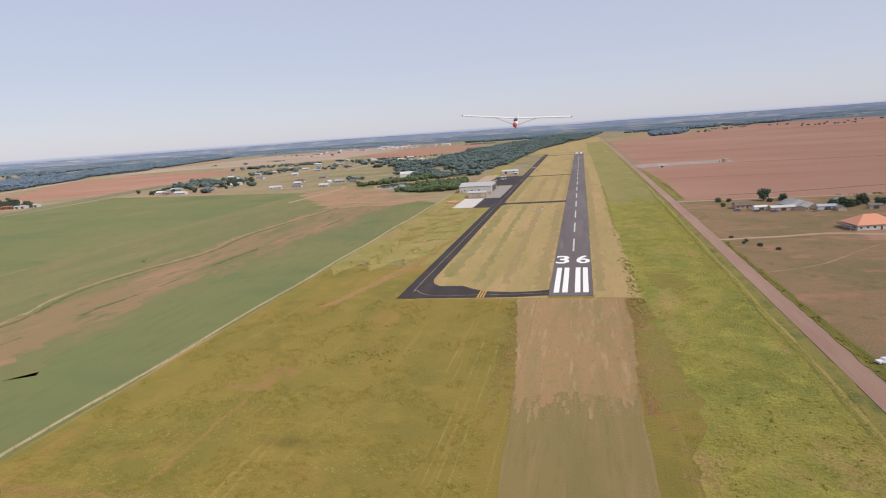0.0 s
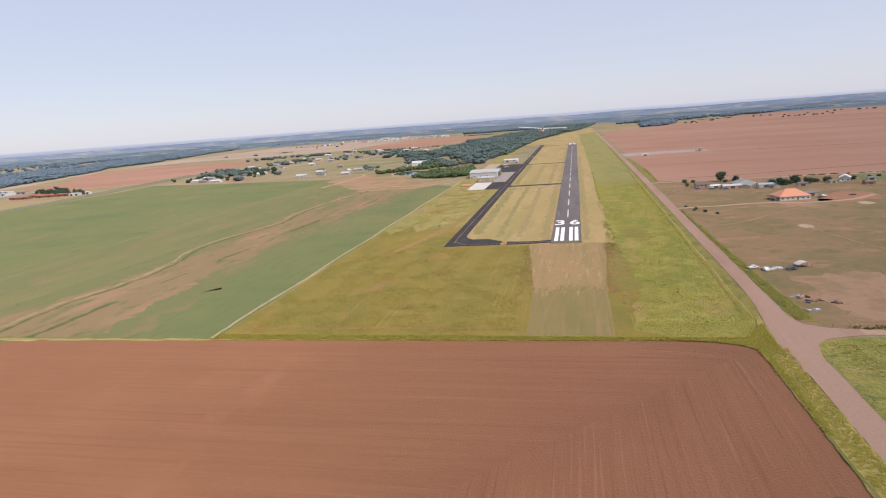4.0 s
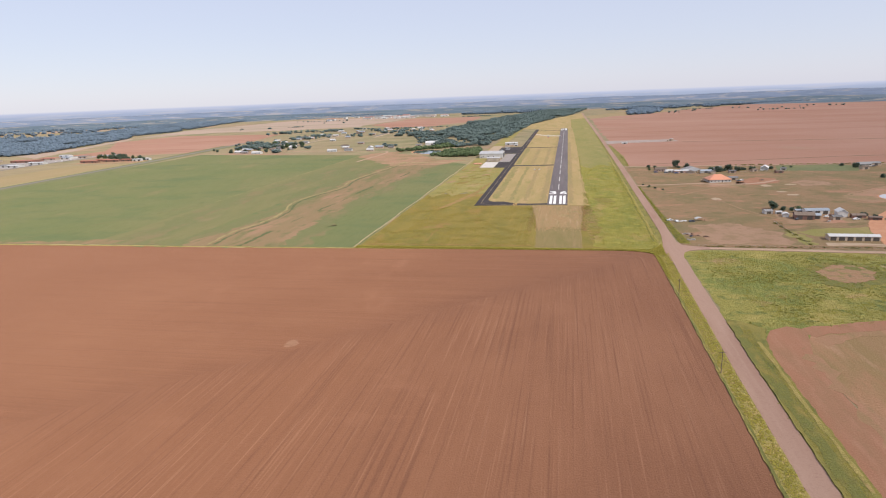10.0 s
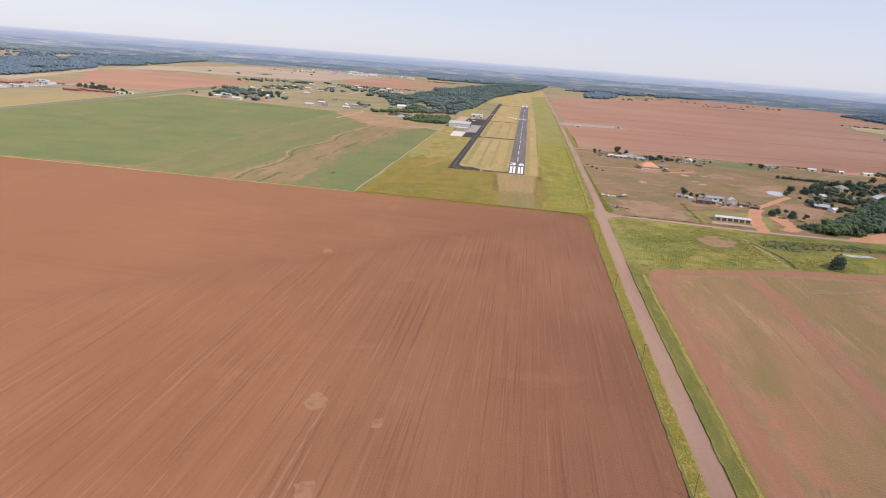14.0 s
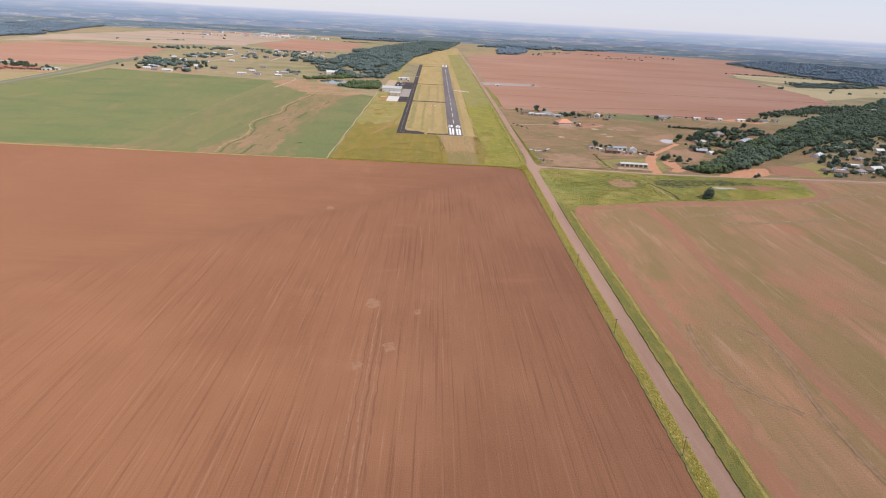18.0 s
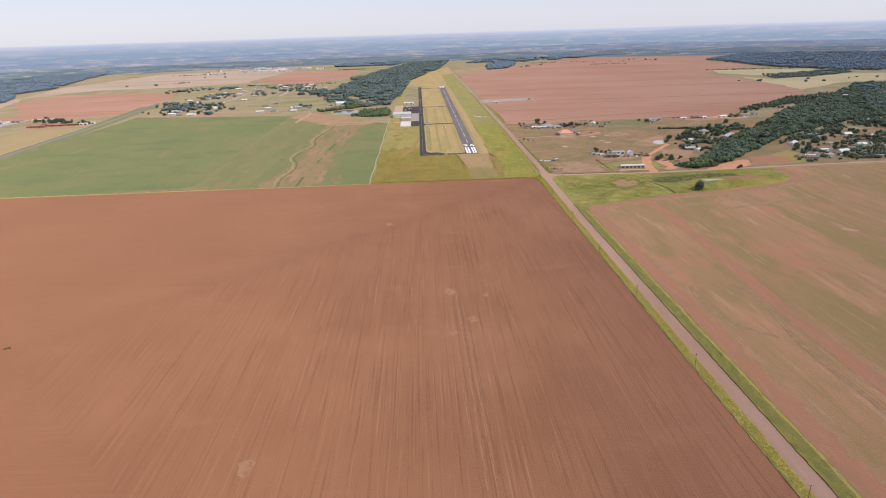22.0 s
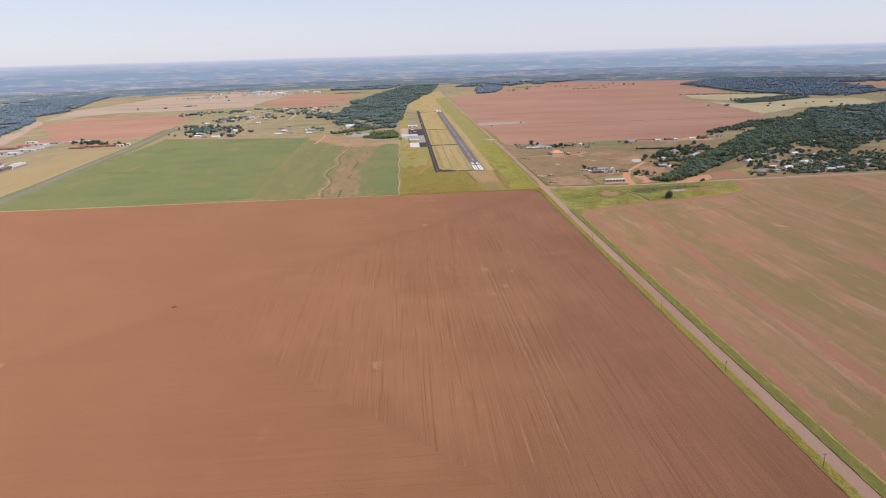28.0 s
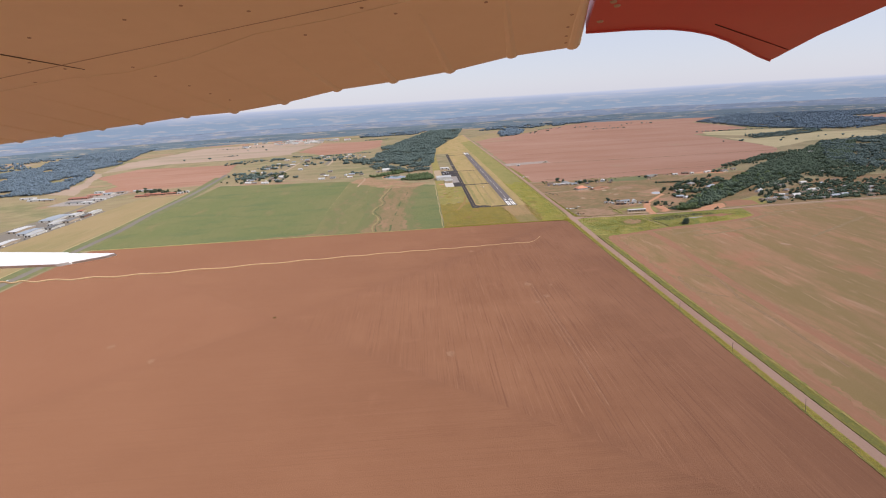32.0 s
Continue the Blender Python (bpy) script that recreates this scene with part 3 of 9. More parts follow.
M["straw"] = foliage("dry_grass_tufts", (0.270, 0.225, 0.042), (0.370, 0.295, 0.062), 0.45)
M["dead"] = foliage("dead_grass_tufts", (0.40, 0.245, 0.11), (0.56, 0.365, 0.18), 0.45)
M["tall_grass"] = foliage("tall_edge_grass", (0.383, 0.356, 0.073), (0.568, 0.475, 0.113), 0.45)
M["bark"] = surface("bark", (0.085, 0.065, 0.05), (0.05, 0.04, 0.03), 0.5, rough=0.95, bump=0.5)
M["wall_white"] = surface("white_siding", (0.64, 0.62, 0.59), (0.46, 0.43, 0.39), 3.0, 0.4)
M["wall_tan"] = surface("tan_siding", (0.50, 0.40, 0.31), (0.38, 0.29, 0.21), 3.0, 0.5)
M["wall_pink"] = surface("faded_pink_siding", (0.52, 0.36, 0.30), (0.40, 0.27, 0.21), 3.0, 0.5)
M["wall_brick"] = surface("brick_wall", (0.27, 0.15, 0.115), (0.19, 0.11, 0.085), 2.0, 0.5)
M["roof_white"] = surface("white_metal_roof", (0.612, 0.603, 0.594), (0.468, 0.450, 0.432), 5.0, 0.4, 0.5, vary=0.18)
M["roof_grey"] = surface("grey_shingle_roof", (0.24, 0.235, 0.235), (0.16, 0.155, 0.15), 2.0, 0.5, 0.85, vary=0.3)
M["roof_blue"] = surface("blue_grey_metal_roof", (0.34, 0.38, 0.43), (0.26, 0.28, 0.31), 4.0, 0.4, 0.5)
M["roof_green"] = surface("grey_green_roof", (0.20, 0.24, 0.21), (0.14, 0.16, 0.14), 3.0, 0.4, 0.7)
M["roof_orange"] = surface("orange_red_roof", (0.62, 0.265, 0.165), (0.55, 0.29, 0.19), 4.0, 0.4, 0.6, vary=0.05)
M["roof_red"] = surface("rusty_red_roof", (0.46, 0.175, 0.115), (0.32, 0.13, 0.095), 3.0, 0.5, 0.7)
M["roof_brown"] = surface("brown_shingle_roof", (0.19, 0.145, 0.115), (0.13, 0.10, 0.08), 2.0, 0.5, 0.85, vary=0.25)
M["glass"] = surface("dark_window_glass", (0.03, 0.035, 0.04), (0.05, 0.05, 0.05), 1.0, 0.3, 0.1)
M["door_dark"] = surface("dark_door", (0.10, 0.085, 0.075), (0.07, 0.06, 0.05), 1.0, 0.4, 0.6)
M["door_tan"] = surface("tan_hangar_door", (0.52, 0.44, 0.34), (0.42, 0.35, 0.27), 2.0, 0.4, 0.5)
M["steel"] = surface("galvanised_steel", (0.50, 0.50, 0.50), (0.38, 0.36, 0.34), 1.0, 0.5, 0.45, 0.6)
M["wood_pole"] = surface("weathered_pole_wood", (0.20, 0.155, 0.12), (0.13, 0.10, 0.08), 0.8, 0.5, 0.9)
M["ceramic"] = surface("grey_ceramic", (0.45, 0.45, 0.44), (0.35, 0.34, 0.33), 0.2, 0.3, 0.3)
M["car_white"] = surface("white_car_paint", (0.75, 0.75, 0.75), (0.60, 0.59, 0.57), 1.0, 0.2, 0.25)
M["car_dark"] = surface("dark_car_paint", (0.10, 0.11, 0.13), (0.07, 0.07, 0.08), 1.0, 0.2, 0.25)
M["car_blue"] = surface("blue_tarpaulin", (0.09, 0.13, 0.26), (0.07, 0.09, 0.17), 1.0, 0.4, 0.5)
M["rubber"] = surface("tyre_rubber", (0.03, 0.03, 0.03), (0.05, 0.045, 0.04), 0.5, 0.4, 0.9)
M["rust"] = surface("rusted_scrap", (0.20, 0.12, 0.085), (0.12, 0.085, 0.07), 0.7, 0.6, 0.85)


def water_material():
    m, n, l, b = node_material("pond_water", 0.08)
    b.inputs["Base Color"].default_value = (0.10, 0.13, 0.13, 1)
    b.inputs["Specular IOR Level"].default_value = 0.6
    h = n.new("ShaderNodeBump")
    h.inputs["Strength"].default_value, h.inputs["Distance"].default_value = 0.15, 0.1
    l.new(noise_node(n, l, n.new("ShaderNodeNewGeometry").outputs["Position"], 0.6), h.inputs["Height"])
    l.new(h.outputs[0], b.inputs["Normal"])
    return m


M["water"] = water_material()
# Pale pond water: the bright sky's reflection is put into its base colour.
M["water_pale_sky"] = water_material()
M["water_pale_sky"].node_tree.nodes["Principled BSDF"].inputs["Base Color"].default_value = (0.42, 0.39, 0.36, 1)


# ---- builders ----
def mesh_of(bm, name, material, smooth=False):
    me = bpy.data.meshes.new(name)
    bm.normal_update()
    bm.to_mesh(me)
    bm.free()
    if material is not None:
        me.materials.append(material)
    if smooth:
        for p in me.polygons:
            p.use_smooth = True
    return me


def part(name, bm, material, parent=None, label="", smooth=False):
    ob = new(name, mesh_of(bm, name, material, smooth))
    ob.parent = parent
    return tagged(ob, label)


def thing(name, at, turn, label, category, group="", kind=""):
    ob = new(name)
    ob.matrix_basis = pose(at[0], at[1], at[2] if len(at) > 2 else 0.0, 0, 0, turn)
    ob.empty_display_size = 0.5
    return tagged(ob, label, category, group, kind)


def box(bm, x0, x1, y0, y1, z0, z1):
    v = [bm.verts.new((x, y, z)) for z in (z0, z1) for y in (y0, y1) for x in (x0, x1)]
    for f in ((0, 2, 3, 1), (4, 5, 7, 6), (0, 1, 5, 4), (2, 6, 7, 3), (0, 4, 6, 2), (1, 3, 7, 5)):
        bm.faces.new([v[i] for i in f])
    return bm


def boxed(x0, x1, y0, y1, z0, z1):
    return box(bmesh.new(), x0, x1, y0, y1, z0, z1)


def tube(bm, a, b, r0, r1, n=6):
    a, b = Vector(a), Vector(b)
    d = (b - a).normalized()
    u = d.orthogonal().normalized()
    w = d.cross(u)
    rings = []
    for p, r in ((a, r0), (b, r1)):
        rings.append([bm.verts.new(p + r * (math.cos(2 * math.pi * i / n) * u + math.sin(2 * math.pi * i / n) * w)) for i in range(n)])
    for i in range(n):
        bm.faces.new((rings[0][i], rings[0][(i + 1) % n], rings[1][(i + 1) % n], rings[1][i]))
    bm.faces.new(rings[0][::-1])
    bm.faces.new(rings[1])
    return bm


def wobble(pts, step, amount, seed):
    """The outline with its edges cut into steps and pushed about, so that it is not ruler-straight."""
    r = random.Random(seed)
    out = []
    for (x0, y0), (x1, y1) in zip(pts, pts[1:] + pts[:1]):
        n = max(1, int(math.hypot(x1 - x0, y1 - y0) / step))
        for i in range(n):
            t = i / n
            out.append((x0 + (x1 - x0) * t + r.uniform(-amount, amount), y0 + (y1 - y0) * t + r.uniform(-amount, amount)))
    return out


def sheet(name, pts, z, material, label, category, step=0, amount=0.0, seed=1, kind="structure", skirt=0.4):
    """A flat piece of ground cover with a turned-down edge."""
    if step:
        pts = wobble(pts, step, amount, seed)
    bm = bmesh.new()
    if sum(x0 * y1 - x1 * y0 for (x0, y0), (x1, y1) in zip(pts, pts[1:] + pts[:1])) < 0:
        pts = pts[::-1]
    top = [bm.verts.new((x, y, z)) for x, y in pts]
    low = [bm.verts.new((x, y, z - skirt)) for x, y in pts]
    for tri in tessellate_polygon([[Vector((x, y, 0)) for x, y in pts]]):
        f = bm.faces.new([top[i] for i in tri])
        f.normal_update()
        if f.normal.z < 0:
            f.normal_flip()
    n = len(pts)
    for i in range(n):
        bm.faces.new((top[i], low[i], low[(i + 1) % n], top[(i + 1) % n]))
    ob = new(name, mesh_of(bm, name, material))
    return tagged(ob, label, category, kind=kind)


def ribbon(name, line, width, z, material, label, category, skirt=0.3, kind="structure", rough=0.0, seed=3):
    """A strip along a line: a road, a track, a ditch bank."""
    r = random.Random(seed)
    left, right = [], []
    for i, p in enumerate(line):
        a, b = Vector(line[max(i - 1, 0)]), Vector(line[min(i + 1, len(line) - 1)])
        d = (b - a).normalized()
        s = Vector((-d.y, d.x)) * width / 2
        left.append(tuple(Vector(p) + s * (1 + r.uniform(-rough, rough))))
        right.append(tuple(Vector(p) - s * (1 + r.uniform(-rough, rough))))
    bm = bmesh.new()
    lv, rv = ([bm.verts.new((x, y, z)) for x, y in q] for q in (left, right))
    ll, rl = ([bm.verts.new((x, y, z - skirt)) for x, y in q] for q in (left, right))
    for i in range(len(line) - 1):
        bm.faces.new((lv[i], rv[i], rv[i + 1], lv[i + 1]))
        bm.faces.new((ll[i], lv[i], lv[i + 1], ll[i + 1]))
        bm.faces.new((rv[i], rl[i], rl[i + 1], rv[i + 1]))
    return tagged(new(name, mesh_of(bm, name, material)), label, category, kind=kind)


def curve_line(pts, step=6.0):
    """A smooth line through pts."""
    out = []
    p = [Vector(q) for q in pts]
    p = [2 * p[0] - p[1]] + p + [2 * p[-1] - p[-2]]
    for i in range(1, len(p) - 2):
        n = max(2, int((p[i + 1] - p[i]).length / step))
        for k in range(n):
            t = k / n
            a, b, c, d = p[i - 1:i + 3]
            out.append(tuple(0.5 * (2 * b + (c - a) * t + (2 * a - 5 * b + 4 * c - d) * t * t + (3 * b - a - 3 * c + d) * t ** 3)))
    out.append(tuple(p[-2]))
    return out


def inside(x, y, poly):
    c = False
    for (x0, y0), (x1, y1) in zip(poly, poly[1:] + poly[:1]):
        if (y0 > y) != (y1 > y) and x < (x1 - x0) * (y - y0) / (y1 - y0) + x0:
            c = not c
    return c


def scatter(poly, n, seed, gap=0.0):
    r = random.Random(seed)
    xs, ys = [p[0] for p in poly], [p[1] for p in poly]
    out, tries, cells = [], 0, {}
    while len(out) < n and tries < n * 30:
        tries += 1
        x, y = r.uniform(min(xs), max(xs)), r.uniform(min(ys), max(ys))
        if not inside(x, y, poly):
            continue
        if gap:
            k = (int(x // gap), int(y // gap))
            if any((x - a) ** 2 + (y - b) ** 2 < gap * gap for i in (-1, 0, 1) for j in (-1, 0, 1) for a, b in cells.get((k[0] + i, k[1] + j), ())):
                continue
            cells.setdefault(k, []).append((x, y))
        out.append((x, y))
    return out


def raw_mesh(name, verts, tris, material):
    me = bpy.data.meshes.new(name)
    verts, tris = np.asarray(verts, np.float32).reshape(-1, 3), np.asarray(tris, np.int32).reshape(-1, 3)
    me.vertices.add(len(verts))
    me.vertices.foreach_set("co", verts.ravel())
    me.loops.add(tris.size)
    me.loops.foreach_set("vertex_index", tris.ravel())
    me.polygons.add(len(tris))
    me.polygons.foreach_set("loop_start", np.arange(0, tris.size, 3, dtype=np.int32))
    me.update(calc_edges=True)
    me.materials.append(material)
    return me


OCT = np.array([(1, 0, 0), (-1, 0, 0), (0, 1, 0), (0, -1, 0), (0, 0, 1), (0, 0, -1)], float)
OCT_F = np.array([(0, 2, 4), (2, 1, 4), (1, 3, 4), (3, 0, 4), (2, 0, 5), (1, 2, 5), (3, 1, 5), (0, 3, 5)])


def clumps(centres, sizes, gen, flat=0.75, jag=0.35):
    """Ragged leaf clumps round the centres: vertices and triangles."""
    c, s = np.asarray(centres, float), np.asarray(sizes, float)
    n = len(c)
    v = np.repeat(OCT[None], n, 0) * (1 + gen.uniform(-jag, jag, (n, 6, 1)))
    v += gen.uniform(-jag, jag, (n, 6, 3)) * 0.6
    v *= s[:, None, None]
    v[:, :, 2] *= flat
    v += c[:, None, :]
    f = OCT_F[None] + (np.arange(n) * 6)[:, None, None]
    return v.reshape(-1, 3), f.reshape(-1, 3)


def tuft_field(name, points, size, material, label, category, seed, z=0.1, tall=0.3):
    """Grass tufts: leaning blades fanned round each point. ONE object of kind stuff."""
    g = np.random.default_rng(seed)
    n, k = len(points), 6
    p = np.array([(x, y, z - 0.05) for x, y in points])[:, None]
    big = size * g.uniform(0.5, 1.4, (n, 1))
    ang = np.linspace(0, 2 * np.pi, k, endpoint=False)[None] + g.uniform(-0.6, 0.6, (n, k))
    out = np.stack([np.cos(ang), np.sin(ang), np.zeros_like(ang)], -1)
    side = np.stack([-np.sin(ang), np.cos(ang), np.zeros_like(ang)], -1)
    foot = p + out * (big * g.uniform(0.1, 0.5, (n, k)))[..., None]
    half = side * (big * g.uniform(0.22, 0.42, (n, k)))[..., None]
    tip = foot + out * (big * g.uniform(0.4, 1.0, (n, k)))[..., None]
    tip[..., 2] += big * tall * g.uniform(0.45, 1.1, (n, k))
    v = np.stack([foot - half, foot + half, tip], 2).reshape(-1, 3)
    ob = new(name, raw_mesh(name, v, np.arange(n * k * 3).reshape(-1, 3), material))
    return tagged(ob, label, category, kind="stuff")


# ---- the land ----
CX, CY, RIM = -80.0, -700.0, 3650.0


def ground_sheet():
    bm = bmesh.new()
    rings, seg = [0, 300, 700, 1200, 1800, 2400, 3000, RIM], 72
    grid = []
    for r in rings:
        grid.append([bm.verts.new((CX + r * math.cos(2 * math.pi * i / seg), CY + r * math.sin(2 * math.pi * i / seg), 0)) for i in range(seg)] if r else [bm.verts.new((CX, CY, 0))])
    for i in range(seg):
        bm.faces.new((grid[0][0], grid[1][i], grid[1][(i + 1) % seg]))
        for a, b in zip(grid[1:], grid[2:]):
            bm.faces.new((a[i], b[i], b[(i + 1) % seg], a[(i + 1) % seg]))
    tagged(new("ground", mesh_of(bm, "ground", M["ground"])), "flat dry prairie ground in tan and olive patches", "ground", kind="structure")


def hill_ring(name, rows, material, seed, rough, label):
    """Low rolling country that closes the plain all round."""
    seg = 300
    bm = bmesh.new()
    grid = []
    for k, (r, z) in enumerate(rows):
        ring = []
        for i in range(seg):
            a = 2 * math.pi * i / seg
            x, y = CX + r * math.cos(a), CY + r * math.sin(a)
            bumpy = noise.noise(Vector((x / 520, y / 520, seed + 0.3 * k))) * rough + noise.noise(Vector((x / 150, y / 150, seed + k))) * rough * 0.35
            east = 0.10 * math.cos(a - radians(40))
            ring.append(bm.verts.new((x, y, z if k == 0 else z * (1 + bumpy + east))))
        grid.append(ring)
    for a, b in zip(grid, grid[1:]):
        for i in range(seg):
            bm.faces.new((a[i], b[i], b[(i + 1) % seg], a[(i + 1) % seg]))
    tagged(new(name, mesh_of(bm, name, material, True)), label, "hills", kind="structure")


# Backdrop rings, coloured with painted haze, bluer farther out.
hill_ring("backdrop", [(RIM - 60, -2), (RIM + 20, 2), (RIM + 100, 5), (RIM + 180, 8), (RIM + 260, 11), (RIM + 340, 14), (RIM + 420, 18), (RIM + 500, 20), (RIM + 520, 8)], M["hills"], 3.0, 0.30, "low country of woods and fields far away, tinted by haze")
hill_ring("backdrop_far", [(RIM + 470, 6), (RIM + 560, 22), (RIM + 640, 28), (RIM + 720, 34), (RIM + 800, 40), (RIM + 880, 44), (RIM + 900, 20)], M["hills_far"], 9.0, 0.16, "far hills tinted blue by haze")
ground_sheet()

# fields
MID = (-315, -560)
sheet("field_ploughed", [(-689, -1890), (60, -1890), (60, -190), (40, -178), (-689, -182)], 0.02, M["brown"], "large ploughed field of bare red-brown earth", "field")
sheet("field_ploughed_north", [(-690, -175), (-134, -171), (42, -169.4), (51, -171.1), (57.5, -174), (59.8, -176), MID], 0.06, M["brown_ew"], "ploughed red-brown earth with rows along the grass edge", "field")
sheet("field_ploughed_east", [(59.8, -176), (61.4, -178.6), (61.8, -186.5), (61.7, -945), MID], 0.06, M["brown"], "ploughed red-brown earth with long drill rows beside the road", "field")
sheet("field_ploughed_south", [(61.7, -945), (61.7, -1900), (-690, -1900), (-690, -945), MID], 0.06, M["brown_ew"], "ploughed red-brown earth with rows across the field", "field")
sheet("field_ploughed_west", [(-690, -945), (-690, -175), MID], 0.06, M["brown_west"], "ploughed red-brown earth with rows along the highway", "field")
for _i, (_x, _y, _r) in enumerate([(-57, -496, 3.5), (-46, -540, 3.0), (-58, -557, 2.0), (-150, -668, 3.5), (-105, -335, 3.0), (-34, -504, 2.0), (-401, -641, 3.0), (-454, -600, 3.0)]):
    sheet("field_scuff_%d" % (_i + 1), [(_x + _r * math.cos(k * math.pi / 6), _y + 1.5 * _r * math.sin(k * math.pi / 6)) for k in range(12)], 0.085, M["scuff"], "pale scuffed spot in the ploughed earth", "soil", 1.5, 0.9, 170 + _i)
for _i, (_x, _w) in enumerate([(-56, 0.5), (-53.6, 0.5), (-52.0, 0.7), (-50.4, 0.4), (-48.6, 0.6), (-57.6, 0.4)]):
    ribbon("field_wheel_track_%d" % (_i + 1), [(_x - 0.0072 * (y + 500) + rng.uniform(-0.3, 0.3), y) for y in range(-800 + 30 * _i, -480 - 12 * _i, 5)], _w, 0.08, M["scuff" if _i % 2 else "crust"], "faint tractor wheel track in the ploughed earth", "track", 0.03, rough=0.8, seed=80 + _i)
CROP = [(97.5, -1900), (1700, -1900), (1700, -157), (348, -165), (343, -205), (335, -222), (311, -236), (281, -247), (228, -262), (188, -269), (125, -291), (110, -297), (102, -312), (97.5, -332)]
sheet("field_crop", CROP, 0.06, M["crop"], "thin olive-brown crop field with pale drill streaks", "field", 25, 0.8, 4)
sheet("field_bare_strip", [(83.4, -1900), (98, -1900), (98, -330), (102.5, -312), (106, -299), (99, -295), (91, -301), (86.5, -312), (84.2, -330)], 0.07, M["bare_strip"], "strip of bare red soil along the crop edge", "field", 14, 0.6, 5)
ribbon("field_bare_lane", [(144, -1900), (144, -640), (145, -560), (148, -470), (152, -400), (155, -330), (150, -290)], 10.5, 0.10, M["bare_strip"], "lane of bare red soil running through the crop", "field", rough=0.15)
ribbon("crop_fringe", [(99 + rng.uniform(-1.2, 1.2), y) for y in range(-1000, -320, 4)], 5, 0.09, M["crop_fringe"], "thinning crop beside the bare strip", "field", rough=0.8, seed=71)
ribbon("lane_fringe", [(146 + rng.uniform(-1.5, 1.5), y) for y in range(-900, -560, 4)], 13, 0.09, M["crop_fringe"], "thinning crop along the bare lane", "field", rough=0.4, seed=72)
ribbon("headland_fringe", curve_line([(106, -312), (130, -300), (190, -280), (232, -276), (288, -261), (320, -250), (348, -232), (359, -202), (360, -176)], 4), 8, 0.09, M["crop_fringe"], "thinning crop along the headland", "field", rough=0.8, seed=73)
ribbon("field_bare_headland", curve_line([(104, -303), (112, -298), (130, -293), (190, -273), (230, -269), (285, -254), (316, -242), (342, -226), (352, -200), (354, -172)]), 9, 0.12, M["bare_strip"], "bare red headland round the crop field", "field", rough=0.2)
ribbon("crop_track", curve_line([(332, -376), (348, -365), (405, -325), (469, -281)], 5), 5.0, 0.10, M["pale_soil_streak"], "pale worn streak across the crop", "track", rough=0.6)
for _i, _l in enumerate([[(175, -313), (231, -296), (264, -297)], [(300, -262), (342, -236), (383, -226)], [(200, -330), (250, -318), (310, -300)], [(360, -215), (420, -205), (480, -202)]]):
    ribbon("crop_streak_%d" % (_i + 1), curve_line(_l, 4), 6.0, 0.095, M["pale_soil_streak"], "pale streak along the crop's headland", "track", rough=0.8, seed=60 + _i)
sheet("crop_spot", [(278, -398), (284, -401), (289, -407), (283, -406), (277, -402)], 0.11, M["dirt"], "small pale washed spot in the crop", "soil", 2, 0.5, 61)
sheet("field_green", [(-712, -172), (-134, -170), (-134, 335), (-170, 372), (-205, 388), (-240, 380), (-275, 392), (-318, 450), (-345, 500), (-400, 522), (-624, 560), (-722, 585)], 0.06, M["green_field"], "wide green crop field with faint bare streaks", "field", 30, 1.0, 6)
sheet("field_green_thin", [(-346, -169), (-280, -169), (-276, 0), (-282, 160), (-278, 330), (-262, 388), (-318, 445), (-345, 495), (-356, 505), (-353, 152)], 0.075, M["green_thin"], "thinner olive crop beside the wash", "field", 9, 1.6, 311)
ribbon("field_green_line", [(-353 + 0.004 * (y - 100) * -1, y) for y in range(20, 500, 12)], 0.6, 0.10, M["gully"], "faint pale line between crop strips", "track", rough=0.8, seed=312)
sheet("field_green_dry", [(-470, -168.5), (-285, -168.5), (-300, -158), (-340, -152), (-380, -160), (-430, -163)], 0.085, M["wash"], "dry brown fringe of the green crop", "field", 6, 2.5, 313)
sheet("field_wash_fringe", [(-285, -170), (-172, -170), (-186, 0), (-178, 180), (-160, 330), (-200, 385), (-275, 330), (-280, 160), (-272, 20), (-274, -90)], 0.09, M["wash_fringe"], "thin green and brown edge of the wash", "field", 5, 6.0, 7)
sheet("field_wash", [(-268, -170), (-190, -170), (-203, 0), (-195, 180), (-180, 330), (-215, 380), (-255, 335), (-258, 160), (-250, 20), (-254, -90)], 0.12, M["wash"], "brown eroded wash crossing the green field", "field", 4, 4.5, 8)
sheet("field_wash_west", [(-330, -170), (-300, -170), (-318, -20), (-312, 140), (-290, 300), (-305, 380), (-335, 250), (-345, 60)], 0.09, M["wash_fringe"], "faint bare band beside the wash", "field", 10, 7.0, 9)
sheet("field_eroded", [(-352, 478), (-300, 400), (-255, 330), (-172, 335), (-150, 395), (-205, 415), (-222, 470), (-285, 520), (-300, 570), (-340, 545)], 0.14, M["yard_earth"], "bare eroded tan soil before the lake", "soil", 12, 7.0, 10)
ribbon("gully_pale", curve_line([(-249, -165), (-252, -120), (-246, -80), (-249, -38), (-262, 10), (-259, 56), (-248, 110), (-256, 170), (-251, 243), (-242, 330), (-242, 386)], 4), 2.2, 0.15, M["gully"], "pale gully winding down the wash", "gully", rough=0.85)
ribbon("gully_weeds", curve_line([(-244, -165), (-247, -120), (-241, -80), (-244, -38), (-257, 10), (-254, 56), (-243, 110), (-251, 170), (-246, 243), (-238, 330)], 4), 2.0, 0.155, M["gully_weed"], "dark weeds along the winding gully", "gully", rough=0.85, seed=5)
_east = curve_line([(-222, -169), (-219, -47), (-214, 30), (-212, 110), (-202, 190), (-199, 270), (-190, 330)], 4)
